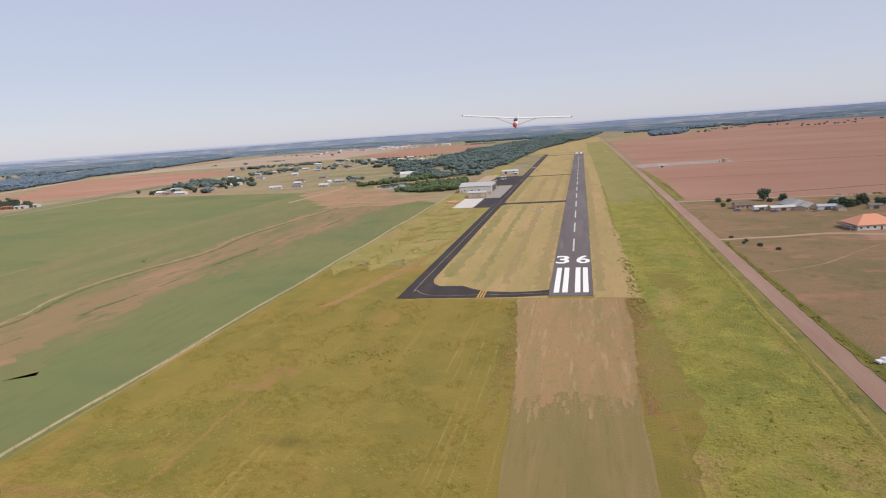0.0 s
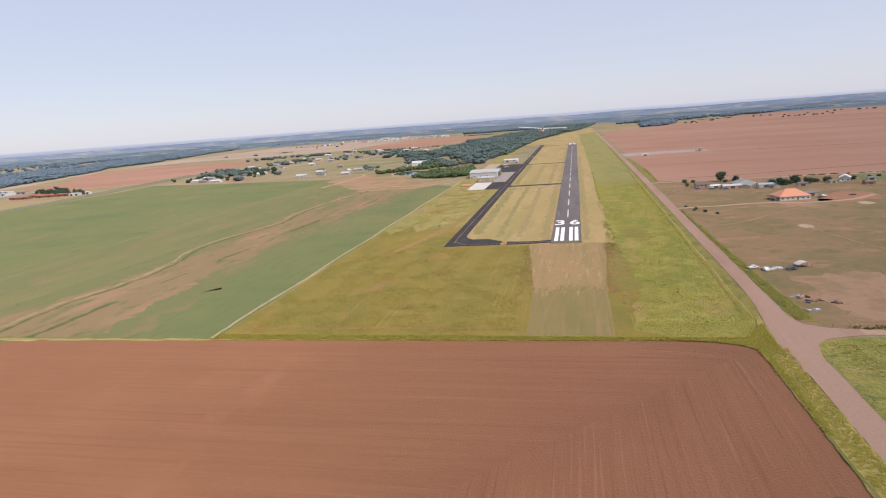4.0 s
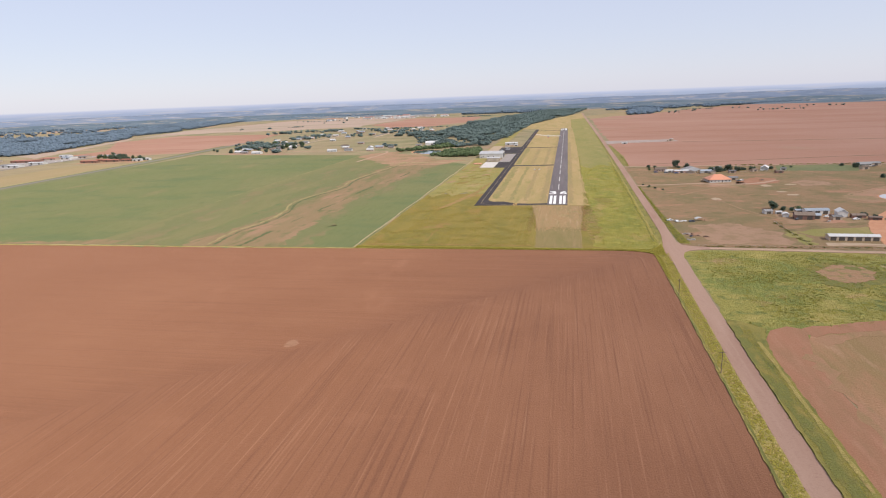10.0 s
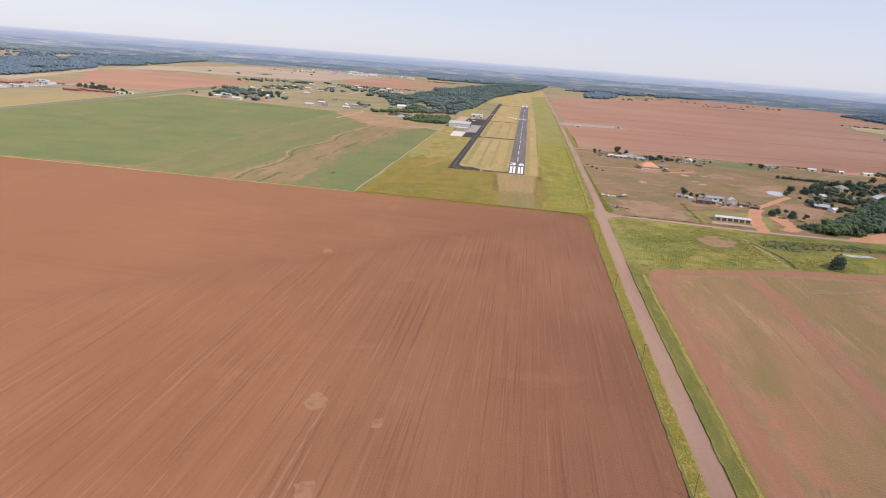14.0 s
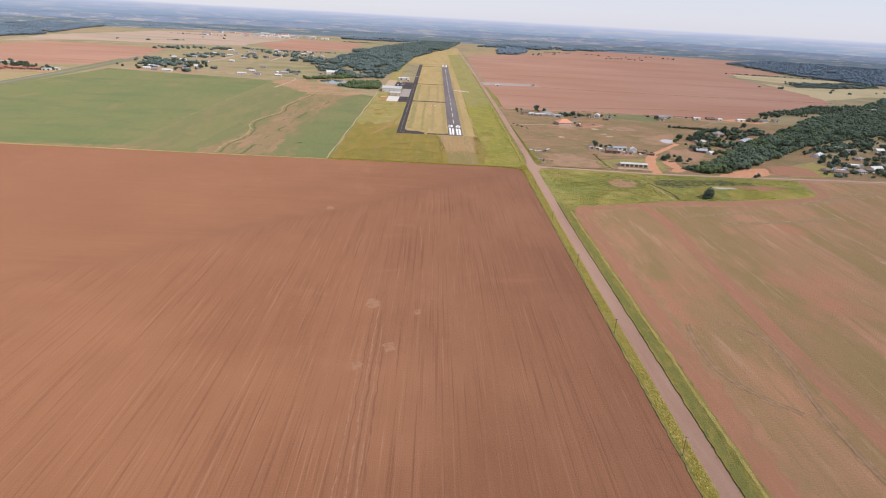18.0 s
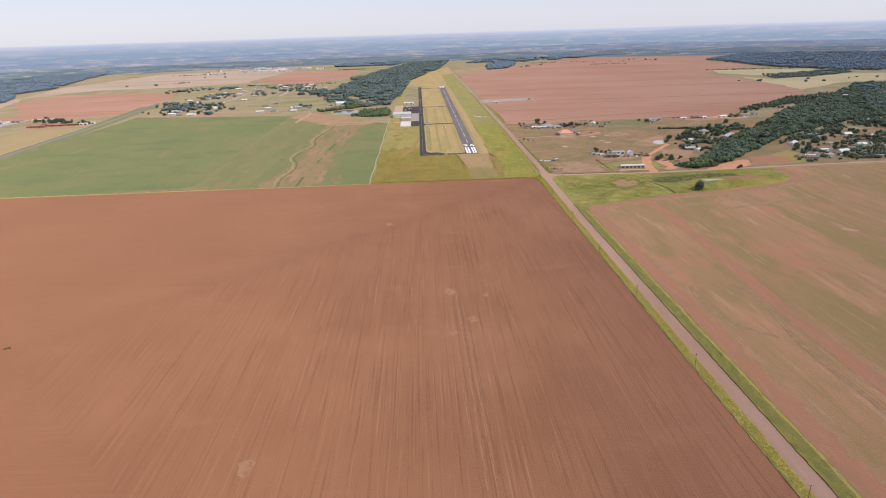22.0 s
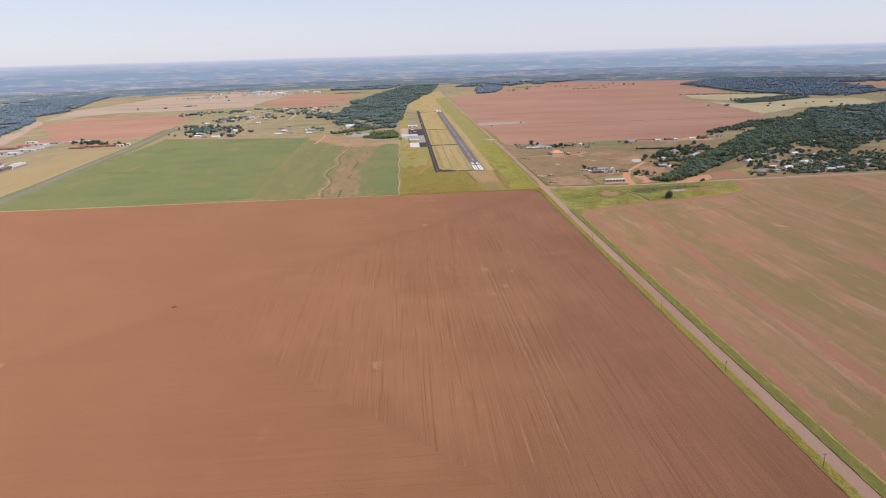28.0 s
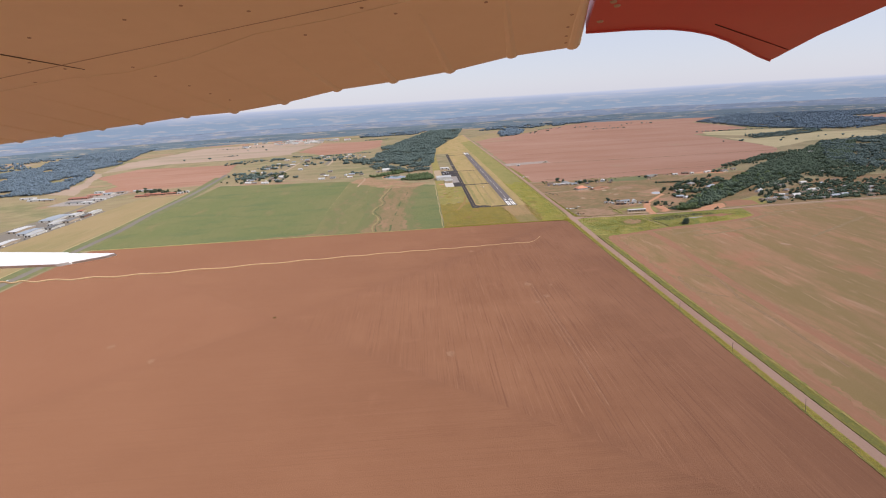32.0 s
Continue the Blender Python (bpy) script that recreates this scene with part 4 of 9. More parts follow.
for _i, (_a, _b, _w) in enumerate([(0, 13, 3.0), (20, 27, 1.6), (33, 43, 2.6), (46, 52, 1.4), (58, 72, 2.8), (80, 86, 1.4), (92, 104, 2.2)]):
    ribbon("gully_weeds_east_%d" % (_i + 1), _east[_a:_b], _w, 0.15, M["gully_weed"], "dark weeds along a broken shallow gully", "gully", rough=0.9, seed=6 + _i)
ribbon("gully_line", curve_line([(-430, -168), (-330, 60), (-300, 170), (-290, 320)], 12), 2.0, 0.10, M["wash_fringe"], "faint drainage line across the green field", "gully", rough=0.85, seed=7)
sheet("field_north", [(86, 277), (250, 272), (372, 277), (438, 238), (562, 335), (695, 455), (840, 590), (908, 706), (930, 1050), (946, 1360), (1266, 1552), (1291, 2176), (1700, 2600), (1400, 2850), (951, 2850), (700, 2600), (444, 2216), (309, 1987), (170, 1849), (86, 1700)], 0.06, M["brown_far"], "huge bare reddish field beyond the farmhouses", "field", 50, 6.0, 8)
ribbon("field_line_south", curve_line([(120, 306), (181, 314), (390, 364), (599, 383), (720, 500)], 20), 3.0, 0.09, M["ditch"], "thin dark weed line across the red field", "ditch", rough=0.4)
ribbon("field_line_north", curve_line([(215, 655), (286, 648), (525, 634), (760, 633), (880, 640)], 20), 4.5, 0.09, M["ditch"], "thin dark ditch line across the red field", "ditch", rough=0.4)
sheet("field_yellow", [(962, 1140), (1012, 1017), (1305, 1141), (1478, 1066), (1400, 880), (1112, 848), (1000, 770), (900, 690)], 0.08, M["yellow"], "pale yellow stubble field beside the woods", "field", 40, 6, 9)
sheet("field_yellow_north", [(1021, 1454), (1444, 1375), (1409, 1300), (1178, 1195), (1046, 1174), (972, 1300)], 0.08, M["yellow"], "narrow yellow stubble field between tree belts", "field", 30, 6, 19)
sheet("field_olive_north", [(90, 1705), (170, 1853), (309, 1991), (440, 2220), (330, 2420), (180, 2200), (60, 1900)], 0.05, M["tan_field"], "olive-tan grass corner beyond the red field", "field", 30, 6, 29)
sheet("field_tan_highway", [(-1225, 640), (-1112, 575), (-1290, 1060), (-1352, 1212), (-1400, 1235), (-1260, 900)], 0.05, M["tan_pink"], "pale tan grass strip beside the woods", "field", 40, 6, 39)
sheet("field_pink_far", [(-1500, 2620), (-906, 2660), (-800, 2900), (-1550, 2860)], 0.06, M["brown_far"], "pale pinkish field behind the town", "field", 60, 8, 49)
sheet("field_red_west", [(-1077, 551), (-931, 572), (-752, 655), (-866, 1250), (-1254, 1308), (-1292, 1057), (-1075, 741)], 0.06, M["brown_far"], "bare red field beyond the highway", "field", 40, 4, 10)
sheet("field_red_town", [(-721, 1719), (-687, 2193), (-369, 2258), (-352, 1757), (-447, 1480), (-573, 1478)], 0.06, M["brown_far"], "bare red field before the distant town", "field", 50, 6, 11)
sheet("field_tan_west", [(-872, -420), (-738, -420), (-748, 100), (-766, 330), (-776, 440), (-868, 400)], 0.06, M["tan_field"], "dry tan grass field beside the highway", "field", 30, 1.5, 12)
sheet("field_tan_far", [(-1363, 1225), (-1293, 1373), (-1220, 1482), (-960, 1490), (-735, 1600), (-745, 1740), (-710, 2250), (-873, 2600), (-1388, 2435), (-1418, 2045), (-1470, 1685)], 0.05, M["tan_pink"], "wide pale tan fallow field far beyond the village", "field", 60, 10, 13)
for _i, (_x, _y, _w, _d, _k) in enumerate([(-2150, 1500, 420, 150, "tan_pink"), (-2200, 1950, 300, 130, "tan_pink"), (-2250, 1050, 500, 160, "tan_pink"), (-2500, 700, 700, 120, "brown_far"), (-600, 2750, 420, 120, "tan_field"),
                                           (-60, 2700, 300, 90, "yellow"), (700, 1280 + 1850, 380, 90, "yellow"), (1750, 1900, 520, 110, "yellow"), (2090, 1760, 380, 300, "brown_far"), (2500, 900, 600, 140, "yellow"),
                                           (1700, 820, 260, 80, "tan_field"), (-1250, 2720, 500, 60, "yellow")]):
    _o = [(_x - _w / 2, _y - _d / 2), (_x + _w / 2, _y - _d * 0.35), (_x + _w * 0.45, _y + _d / 2), (_x - _w * 0.5, _y + _d * 0.4)]
    sheet("field_distant_%d" % (_i + 1), _o, 0.08, M[_k], "distant open field between dark woods", "field", 40, 8, 20 + _i)

# the airfield
sheet("airfield_grass_south", [(-133, -168.5), (42, -168.9), (51, -170.6), (57.5, -173.6), (61.2, -177.6), (62, -186), (68.9, -186), (71.5, -164), (72.6, -155), (72.6, -60), (72.6, 60), (-133, 60)], 0.10, M["grass_south"], "rough yellow-green grass at the airfield's end", "grass", 12, 0.6, 30)
sheet("airfield_grass_west", [(-133, 60), (-124, 40), (-116, 70), (-106, 46), (-96, 74), (-86, 50), (-74.5, 66), (-74.5, 300), (-112, 300), (-112, 1180), (-160, 1320), (-133, 1320)], 0.115, M["grass_gold"], "golden dry grass beside the taxiway", "grass", 4, 0.9, 31)
sheet("airfield_grass_middle", [(-66, -8), (-9.5, -8), (-9.5, 1168), (-66, 1168)], 0.13, M["grass_mown"], "mown dry grass between taxiway and runway", "grass", 20, 0.2, 32)
sheet("airfield_grass_shoulder", [(9.4, -8), (27, -8), (26, 250), (24, 900), (22, 1175), (9.4, 1175)], 0.14, M["grass_mown"], "mown dry grass along the runway's shoulder", "grass", 12, 1.0, 33)
sheet("airfield_grass_east", [(26, -160), (38, -167), (64, -167), (67, -160), (69, -60), (70, 0.3), (71.5, 1300), (71, 1780), (20, 1700), (20, 1180), (23, 20), (31, -30), (27, -70), (34, -105), (28, -130)], 0.125, M["grass_lush"], "lush green weeds between runway and road", "grass", 5, 1.3, 34)
sheet("airfield_grass_east_far", [(26, 300), (38, 262), (52, 306), (71, 270), (71.3, 1300), (70.8, 1760), (21, 1690), (21, 1180), (24, 600)], 0.129, M["lush_dull"], "duller olive grass along the runway's far half", "grass", 9, 1.6, 381)
sheet("airfield_grass_north", [(-160, 1320.5), (-112, 1176.5), (19.5, 1176.5), (19.5, 1700), (70.5, 1781), (70, 2300), (40, 2200), (-60, 1800), (-150, 1500)], 0.10, M["grass_mown"], "dry grass beyond the runway's far end", "grass", 25, 3, 35)
sheet("airfield_bare_patch", [(-22, -9), (-2, -8), (21, -9), (22, -40), (20, -80), (18, -103), (2, -99), (-13, -104), (-17, -60)], 0.16, M["bare_patch"], "scalped brown turf before the runway threshold", "grass", 1.6, 0.5, 36)
for _i in range(48):
    _x, _y, _a, _b = rng.uniform(-13, 18), -100 - abs(rng.gauss(0, 6)), rng.uniform(0.25, 0.7), rng.uniform(1.2, 4.5)
    sheet("turf_fringe_%d" % (_i + 1), [(_x + _a * math.cos(k * math.pi / 5), _y + _b * math.sin(k * math.pi / 5)) for k in range(10)], 0.155 + 0.0004 * _i, M["bare_patch"], "scalped streak at the edge of the dry turf", "grass", 0.8, 0.22, 360 + _i)
sheet("airfield_mown_strip", [(-14, -100), (19, -99), (18.5, -167), (-11.5, -167)], 0.15, M["olive_strip"], "olive mown overrun strip before the threshold", "grass", 8, 0.4, 37)
for _i, (_x, _w, _y0, _y1, _k) in enumerate([(-13.5, 6.0, 6, 296, "mown_brown"), (-60, 7.0, 30, 292, "mown_green"), (-22, 5.0, 320, 585, "mown_brown"), (-60, 6.0, 322, 580, "mown_green"), (12.5, 4.5, 2, 700, "mown_brown"), (-30, 5.0, 16, 290, "mown_brown"), (-44, 4.0, 20, 292, "mown_green"), (-40, 6.0, 320, 580, "mown_brown"), (-11.5, 3.0, 320, 1000, "mown_brown")]):
    ribbon("airfield_stripe_%d" % (_i + 1), [(_x + rng.uniform(-0.5, 0.5), y) for y in range(_y0, _y1, 5)], _w, 0.15, M[_k], "worn stripe in the mown airfield grass", "grass", rough=0.5, seed=40 + _i)
ribbon("grass_red_line", [(-89 + rng.uniform(-0.5, 0.5), y) for y in range(-152, -72, 3)], 1.1, 0.115, M["dry_red"], "rusty line of dead grass", "grass", rough=0.8, seed=91)
sheet("grass_red_blob", [(-106, -106), (-97, -96), (-88, -80), (-81, -90), (-88, -104)], 0.112, M["dry_red"], "rusty patch of dead grass", "grass", 2, 1.6, 92)
for _i, (_x, _y0, _y1) in enumerate([(-28, -146, -60), (-22.6, -146, -62), (-25.2, -146, -128)]):
    ribbon("grass_track_%d" % (_i + 1), [(_x + rng.uniform(-0.15, 0.15), y) for y in range(_y0, _y1, 3)], 0.5, 0.118, M["wheel_pale"], "pale wheel track in the grass", "track", rough=0.6, seed=93 + _i)
ribbon("grass_dry_band", [(x, -158 + rng.uniform(-0.8, 0.8)) for x in range(-128, -14, 3)], 1.3, 0.114, M["dry_red"], "dead brown grass band near the field's edge", "grass", rough=0.9, seed=97)
sheet("grass_dry_east", [(21, -56), (28, -36), (33, -60), (32, -85), (33, -104), (24, -110), (20, -92)], 0.135, M["dry_soft"], "half-dead orange weeds beside the scalped turf", "grass", 1.5, 1.2, 98)
sheet("grass_dry_north", [(33, 32), (49, 27), (50, 10), (43, 3), (35, 8)], 0.135, M["dry_soft"], "half-dead orange weeds beside the runway", "grass", 2.5, 1.8, 99)
ribbon("grass_patch_line", [(-13.6 + rng.uniform(-0.2, 0.2), y) for y in range(-104, -9, 3)], 0.4, 0.168, M["mower_line"], "dark mower line in the scalped turf", "track", 0.03, rough=0.7, seed=100)
ribbon("grass_patch_line_east", [(18.6 + rng.uniform(-0.2, 0.2), y) for y in range(-166, -9, 3)], 0.4, 0.168, M["mower_line"], "dark mower line in the scalped turf", "track", 0.03, rough=0.7, seed=101)
sheet("airfield_dry_streak", [(-106, -22), (-99, -14), (-82, 55), (-76, 140), (-78.5, 140), (-86, 70)], 0.14, M["dry_orange"], "dry brown streak in the grass beside the taxiway", "grass", 2.5, 0.9, 38)
for _i, (_x, _y) in enumerate(scatter([(-128, 130), (-84, 110), (-78, 250), (-84, 282), (-128, 330)], 16, 39, 9)):
    _a, _b = rng.uniform(2, 6), rng.uniform(4, 13)
    sheet("airfield_dry_patch_%d" % (_i + 1), [(_x + _a * math.cos(k * math.pi / 7) + 0.25 * _b * math.sin(k * math.pi / 7), _y + _b * math.sin(k * math.pi / 7)) for k in range(14)], 0.126 + 0.0016 * _i, M[("bare_patch", "grass_south", "dry_orange")[_i % 3]], "dry patch in the golden airfield grass", "grass", 1.6, 0.9, 200 + _i)
ribbon("field_edge_line", [(x, -171.2 + 0.6 * math.sin(x / 31.0) + rng.uniform(-0.4, 0.4)) for x in range(-708, -138, 5)], 2.2, 0.13, M["pale_track"], "pale dry grass line between green and ploughed fields", "track", rough=0.6, seed=211)
ribbon("village_road", curve_line([(-613, 1170), (-609, 1024), (-607, 889), (-611, 770), (-600, 700)], 8), 6.0, 0.22, M["sand"], "pale dirt road through the village", "road", rough=0.25, seed=212)
ribbon("village_lane", curve_line([(-498, 1271), (-486, 1076), (-486, 995)], 8), 8.0, 0.22, M["sand"], "short pale lane in the village", "road", rough=0.2, seed=213)
ribbon("village_track", curve_line([(-690, 575), (-640, 600), (-578, 640), (-520, 612), (-446, 596), (-354, 585), (-321, 552), (-326, 396)], 8), 4.0, 0.21, M["dirt"], "tan dirt track along the crop's far edge", "track", rough=0.5, seed=214)
ribbon("lake_path", curve_line([(-262, 366), (-230, 368), (-185, 363), (-138, 374)], 5), 4.0, 0.21, M["pale_track"], "pale dry grass strip before the lake", "track", rough=0.6, seed=215)
ribbon("boundary_track", [(-135.5 + 0.5 * math.sin(y / 17.0), y) for y in range(-169, 420, 4)], 1.4, 0.19, M["pale_track"], "pale dry grass line along the boundary fence", "track", rough=0.3)
sheet("runway", [(-9.15, -5), (9.15, -5), (9.15, 1167), (-9.15, 1167)], 0.22, M["asphalt"], "narrow grey asphalt runway with white markings", "runway", skirt=0.2)
sheet("taxiway", [(-75, -7.5), (-60, -7.5), (-25, -6.5), (-9.2, -4), (-9.2, 5), (-16, 2.5), (-25, 1.5), (-38, 3.5), (-44, 8), (-49, 13), (-60, 13), (-64, 18), (-66, 26),
                   (-66, 296), (-62, 301), (-9.2, 303), (-9.2, 314), (-62, 312), (-66, 317), (-66, 583), (-62, 587), (-9.2, 590), (-9.2, 598), (-62, 596), (-66, 600),
                   (-66, 1080), (-62, 1084), (-9.2, 1088), (-9.2, 1096), (-62, 1094), (-66, 1098), (-66, 1143), (-75, 1143)], 0.20, M["asphalt_new"], "dark asphalt taxiway with connectors to the runway", "taxiway", skirt=0.2)
sheet("apron_south", [(-91, 287), (-75.2, 286), (-75.2, 357), (-91, 357)], 0.20, M["asphalt_new"], "dark asphalt apron before the hangars", "apron")
sheet("apron_slab", [(-111, 290), (-91.3, 288), (-91.3, 357), (-111.5, 358)], 0.22, M["concrete"], "bright new concrete slab beside the hangar", "slab")
sheet("apron_concrete", [(-91, 357.5), (-75.2, 357.5), (-75.2, 478), (-91, 478)], 0.21, M["concrete_old"], "old grey concrete apron", "apron")
sheet("apron_north", [(-111, 487), (-75.2, 484), (-75.2, 612), (-111, 606)], 0.20, M["asphalt_new"], "dark asphalt parking apron", "apron")
sheet("apron_gravel", [(-131, 440), (-112, 480), (-112, 640), (-131, 640)], 0.17, M["sand"], "pale gravel yard behind the hangars", "yard", 8, 1.0, 41)


def marking(name, x0, x1, y0, y1, material, label):
    tagged(new(name, mesh_of(boxed(x0, x1, y0, y1, 0.20, 0.245), name, material)), label, "marking", "runway markings", "structure")


for _e, _s in ((0.0, 1), (1162.0, -1)):
    for _x in (-7.35, -3.75, 1.55, 5.0):
        marking("threshold_stripe", _x, _x + 2.35, min(_e, _e + 45.7 * _s), max(_e, _e + 45.7 * _s), M["paint_white"], "white threshold stripe painted on the runway")
_y = 86.0
while _y < 1060:
    marking("centre_stripe", -0.46, 0.46, _y, _y + 36.6, M["paint_worn"], "white centre-line stripe painted on the runway")
    _y += 61.0


def digit(ch, x0, x1, y0, y1, turned):
    cu = bpy.data.curves.new("runway_number", "FONT")
    cu.body, cu.size, cu.offset = ch, 1.0, 0.018
    tmp = bpy.data.objects.new("runway_number", cu)
    scene.collection.objects.link(tmp)
    bpy.context.view_layer.update()
    me = bpy.data.meshes.new_from_object(tmp.evaluated_get(bpy.context.evaluated_depsgraph_get()))
    bpy.data.objects.remove(tmp)
    xs, ys = [v.co.x for v in me.vertices], [v.co.y for v in me.vertices]
    for v in me.vertices:
        u, w = (v.co.x - min(xs)) / (max(xs) - min(xs)), (v.co.y - min(ys)) / (max(ys) - min(ys))
        if turned:
            u, w = 1 - u, 1 - w
        v.co = (x0 + (x1 - x0) * u, y0 + (y1 - y0) * w, 0.245)
    me.materials.clear()
    me.materials.append(M["paint_white"])
    tagged(new("runway_number", me), "white runway number %s painted on the asphalt" % ch, "marking", "runway markings", "structure")


digit("3", -8.6, -1.8, 55, 73.5, False)
digit("6", 1.8, 8.6, 55, 73.5, False)
digit("1", 3.0, 6.4, 1089, 1107, True)
digit("8", -8.2, -1.8, 1089, 1107, True)
ribbon("taxi_line", curve_line([(-9.5, -0.5), (-30, -2.2), (-50, -3), (-62, -2), (-69, 6), (-70.5, 22), (-70.5, 200), (-70.5, 600), (-70.5, 1140)], 3.0), 0.3, 0.225, M["paint_faded"], "faded yellow taxi guide line", "marking", 0.02)
for _x in (-39.5, -38.3, -37.1):
    marking("hold_line", _x, _x + 0.7, -7, 4, M["paint_yellow"], "yellow hold line painted across the taxiway")
marking("taxi_patch", -74.5, -66.5, 750, 762, M["concrete_old"], "pale repair patch on the taxiway")

# roads
ribbon("road", [(71.5, -1900), (71.5, -600), (71.8, -345), (72.6, -285), (73.1, -230), (73.7, -185), (75.6, -158)], 7.8, 0.22, M["gravel"], "pale pinkish gravel section road", "road", 0.3)
sheet("road_taper", [(69.4, -196), (68.7, -180), (68.6, -170), (69.7, -153.6), (70.9, -143), (72.1, -132), (73.1, -112), (76, -112), (76, -196)], 0.2175, M["gravel"], "gravel road widening at the corner", "road", 3, 0.12, 410)
ribbon("road_north", [(76.2, -158), (76.6, -60), (77, 120), (77.6, 290), (77, 900), (74, 1500), (71, 2300)], 6.6, 0.215, M["gravel"], "pale pinkish gravel road beside the airfield", "road", 0.3)
sheet("road_flare", [(76, -184), (77.8, -182), (80, -172), (84, -167.4), (90, -165.2), (97, -163.6), (97, -158), (88, -156.6), (82, -153), (79.4, -144), (74, -150)], 0.21, M["gravel"], "gravel corner where two roads meet", "road")
ribbon("road_dirt", curve_line([(94, -160.5), (150, -164.5), (204, -167.5), (280, -164), (350, -160.5), (460, -155), (700, -150), (1300, -140)], 20), 5.0, 0.20, M["dirt"], "narrow pale dirt road", "road")
ribbon("track_orange", curve_line([(204, -168), (207, -147), (212, -121), (220, -94), (231, -70)], 4), 11.0, 0.24, M["orange"], "wide orange clay driveway from the dirt road", "track", rough=0.14)
ribbon("track_orange_bend", curve_line([(226, -80), (234, -63), (252, -39), (276, -6), (291, 14)], 4), 6.5, 0.235, M["orange"], "orange clay drive bending to the creek houses", "track", rough=0.2)
ribbon("track_orange_loop", curve_line([(246, 30), (262, 52), (290, 76), (314, 98)], 4), 2.4, 0.20, M["yard_earth"], "faint worn clay track behind the pond", "track", rough=0.6)
ribbon("track_orange_yard", curve_line([(252, -39), (270, -36), (288, -30), (302, -38)], 4), 4.0, 0.20, M["yard_earth"], "worn clay track to the creek houses", "track", rough=0.5)
ribbon("track_settlement", curve_line([(80, 272), (140, 275), (250, 274), (372, 274), (430, 240)], 15), 5, 0.18, M["dirt"], "dirt lane past the farmhouses", "track", rough=0.1)
ribbon("track_farm", curve_line([(80, 108), (110, 112), (140, 118), (165, 112), (200, 118), (225, 140)], 8), 4.5, 0.20, M["dirt"], "dirt drive to the orange-roofed house", "track", rough=0.2)
ribbon("highway", [(-712, -1300), (-712, -350), (-718, -20), (-737, 156), (-745, 320), (-753, 473), (-775, 700), (-800, 900)], 12, 0.22, M["highway"], "grey two-lane highway", "road", 0.3)
ribbon("highway_shoulder", [(-716, -1300), (-716, -350), (-724, 0), (-742, 300), (-753, 480), (-790, 820)], 40, 0.12, M["pasture_green"], "olive grassy highway verge", "verge", rough=0.08)
ribbon("highway_service", [(-738, -1300), (-738, -350), (-742, 0), (-760, 300), (-772, 480)], 3, 0.19, M["pale_track"], "narrow pale service track", "road", 0.3)
ribbon("track_yard", curve_line([(-966, -300), (-966, 126), (-962, 249), (-974, 436), (-967, 561), (-940, 615)], 25), 9, 0.18, M["highway"], "grey yard lane behind long sheds", "track")
sheet("yard_sheds", [(-962, -260), (-872, -260), (-868, 60), (-872, 250), (-958, 255)], 0.13, M["highway"], "grey gravel yard between commercial sheds", "yard", 12, 2.5, 73)
sheet("yard_depot", [(-1080, 380), (-975, 370), (-968, 560), (-980, 610), (-1075, 600)], 0.13, M["concrete_old"], "grey depot yard", "yard", 12, 3.0, 74)
sheet("yard_red_sheds", [(-905, 440), (-776, 440), (-775, 500), (-860, 520), (-905, 500)], 0.13, M["yard_earth"], "bare yard round the red sheds", "yard", 10, 3.0, 75)
ribbon("track_village", curve_line([(-560, 660), (-594, 750), (-610, 950), (-614, 1175), (-600, 1400)], 25), 8, 0.18, M["highway"], "pale street through the village", "road")
ribbon("track_street", curve_line([(-497, 1040), (-502, 1200), (-508, 1368)], 25), 12, 0.18, M["highway"], "wide pale street at the village's edge", "road")
ribbon("track_hill", curve_line([(-700, 640), (-560, 630), (-400, 620), (-290, 680)], 25), 3, 0.18, M["dirt"], "pale dirt lane along the village", "track")
ribbon("track_cross", curve_line([(-620, 1200), (-480, 1120), (-350, 1050)], 25), 4, 0.17, M["dirt"], "pale dirt lane across the village", "track")
# verges
sheet("verge_west", [(61.6, -1900), (67.5, -1900), (67.8, -345), (68.6, -285), (69.1, -230), (69.3, -196), (68.6, -180), (68.4, -170), (69.4, -154), (70.4, -144), (68.6, -146), (66.4, -158), (63, -166.4), (58, -169.6), (50, -168.6), (42, -168.2), (42, -169.2), (51, -170.9), (57.5, -173.8), (61.3, -177.8), (61.8, -186)], 0.36, M["verge_gold"], "tall dry golden grass verge beside the gravel road", "verge", 3, 0.25, 51, skirt=0.5)
sheet("verge_east", [(75.5, -1900), (83.8, -1900), (84.6, -330), (86.5, -312), (90, -300), (82, -292), (76.8, -290), (76.4, -300), (75.8, -345)], 0.6, M["verge_green"], "tall green weedy verge beside the gravel road", "verge", 3, 0.4, 52, skirt=0.7)
ribbon("verge_edge_gold", [(83.0 + 0.25 * math.sin(y / 11.0), y) for y in range(-1000, -312, 5)], 1.5, 0.66, M["verge_gold"], "dry golden grass along the verge's outer edge", "verge", rough=0.5)
# Dark strip: the tall verge's shadowed west side, put into the colour.
ribbon("verge_edge_dark", [(62.4 + 0.2 * math.sin(y / 9.0), y) for y in range(-1000, -186, 5)], 0.9, 0.40, M["verge_lush"], "dark green grass edge with the verge's shade painted in", "verge", rough=0.5)
ribbon("verge_ditch", [(78.8 + 0.5 * math.sin(y / 23.0), y) for y in range(-1000, -292, 7)], 4.0, 0.64, M["verge_lush"], "deep green weeds along the roadside ditch", "verge", rough=0.35)
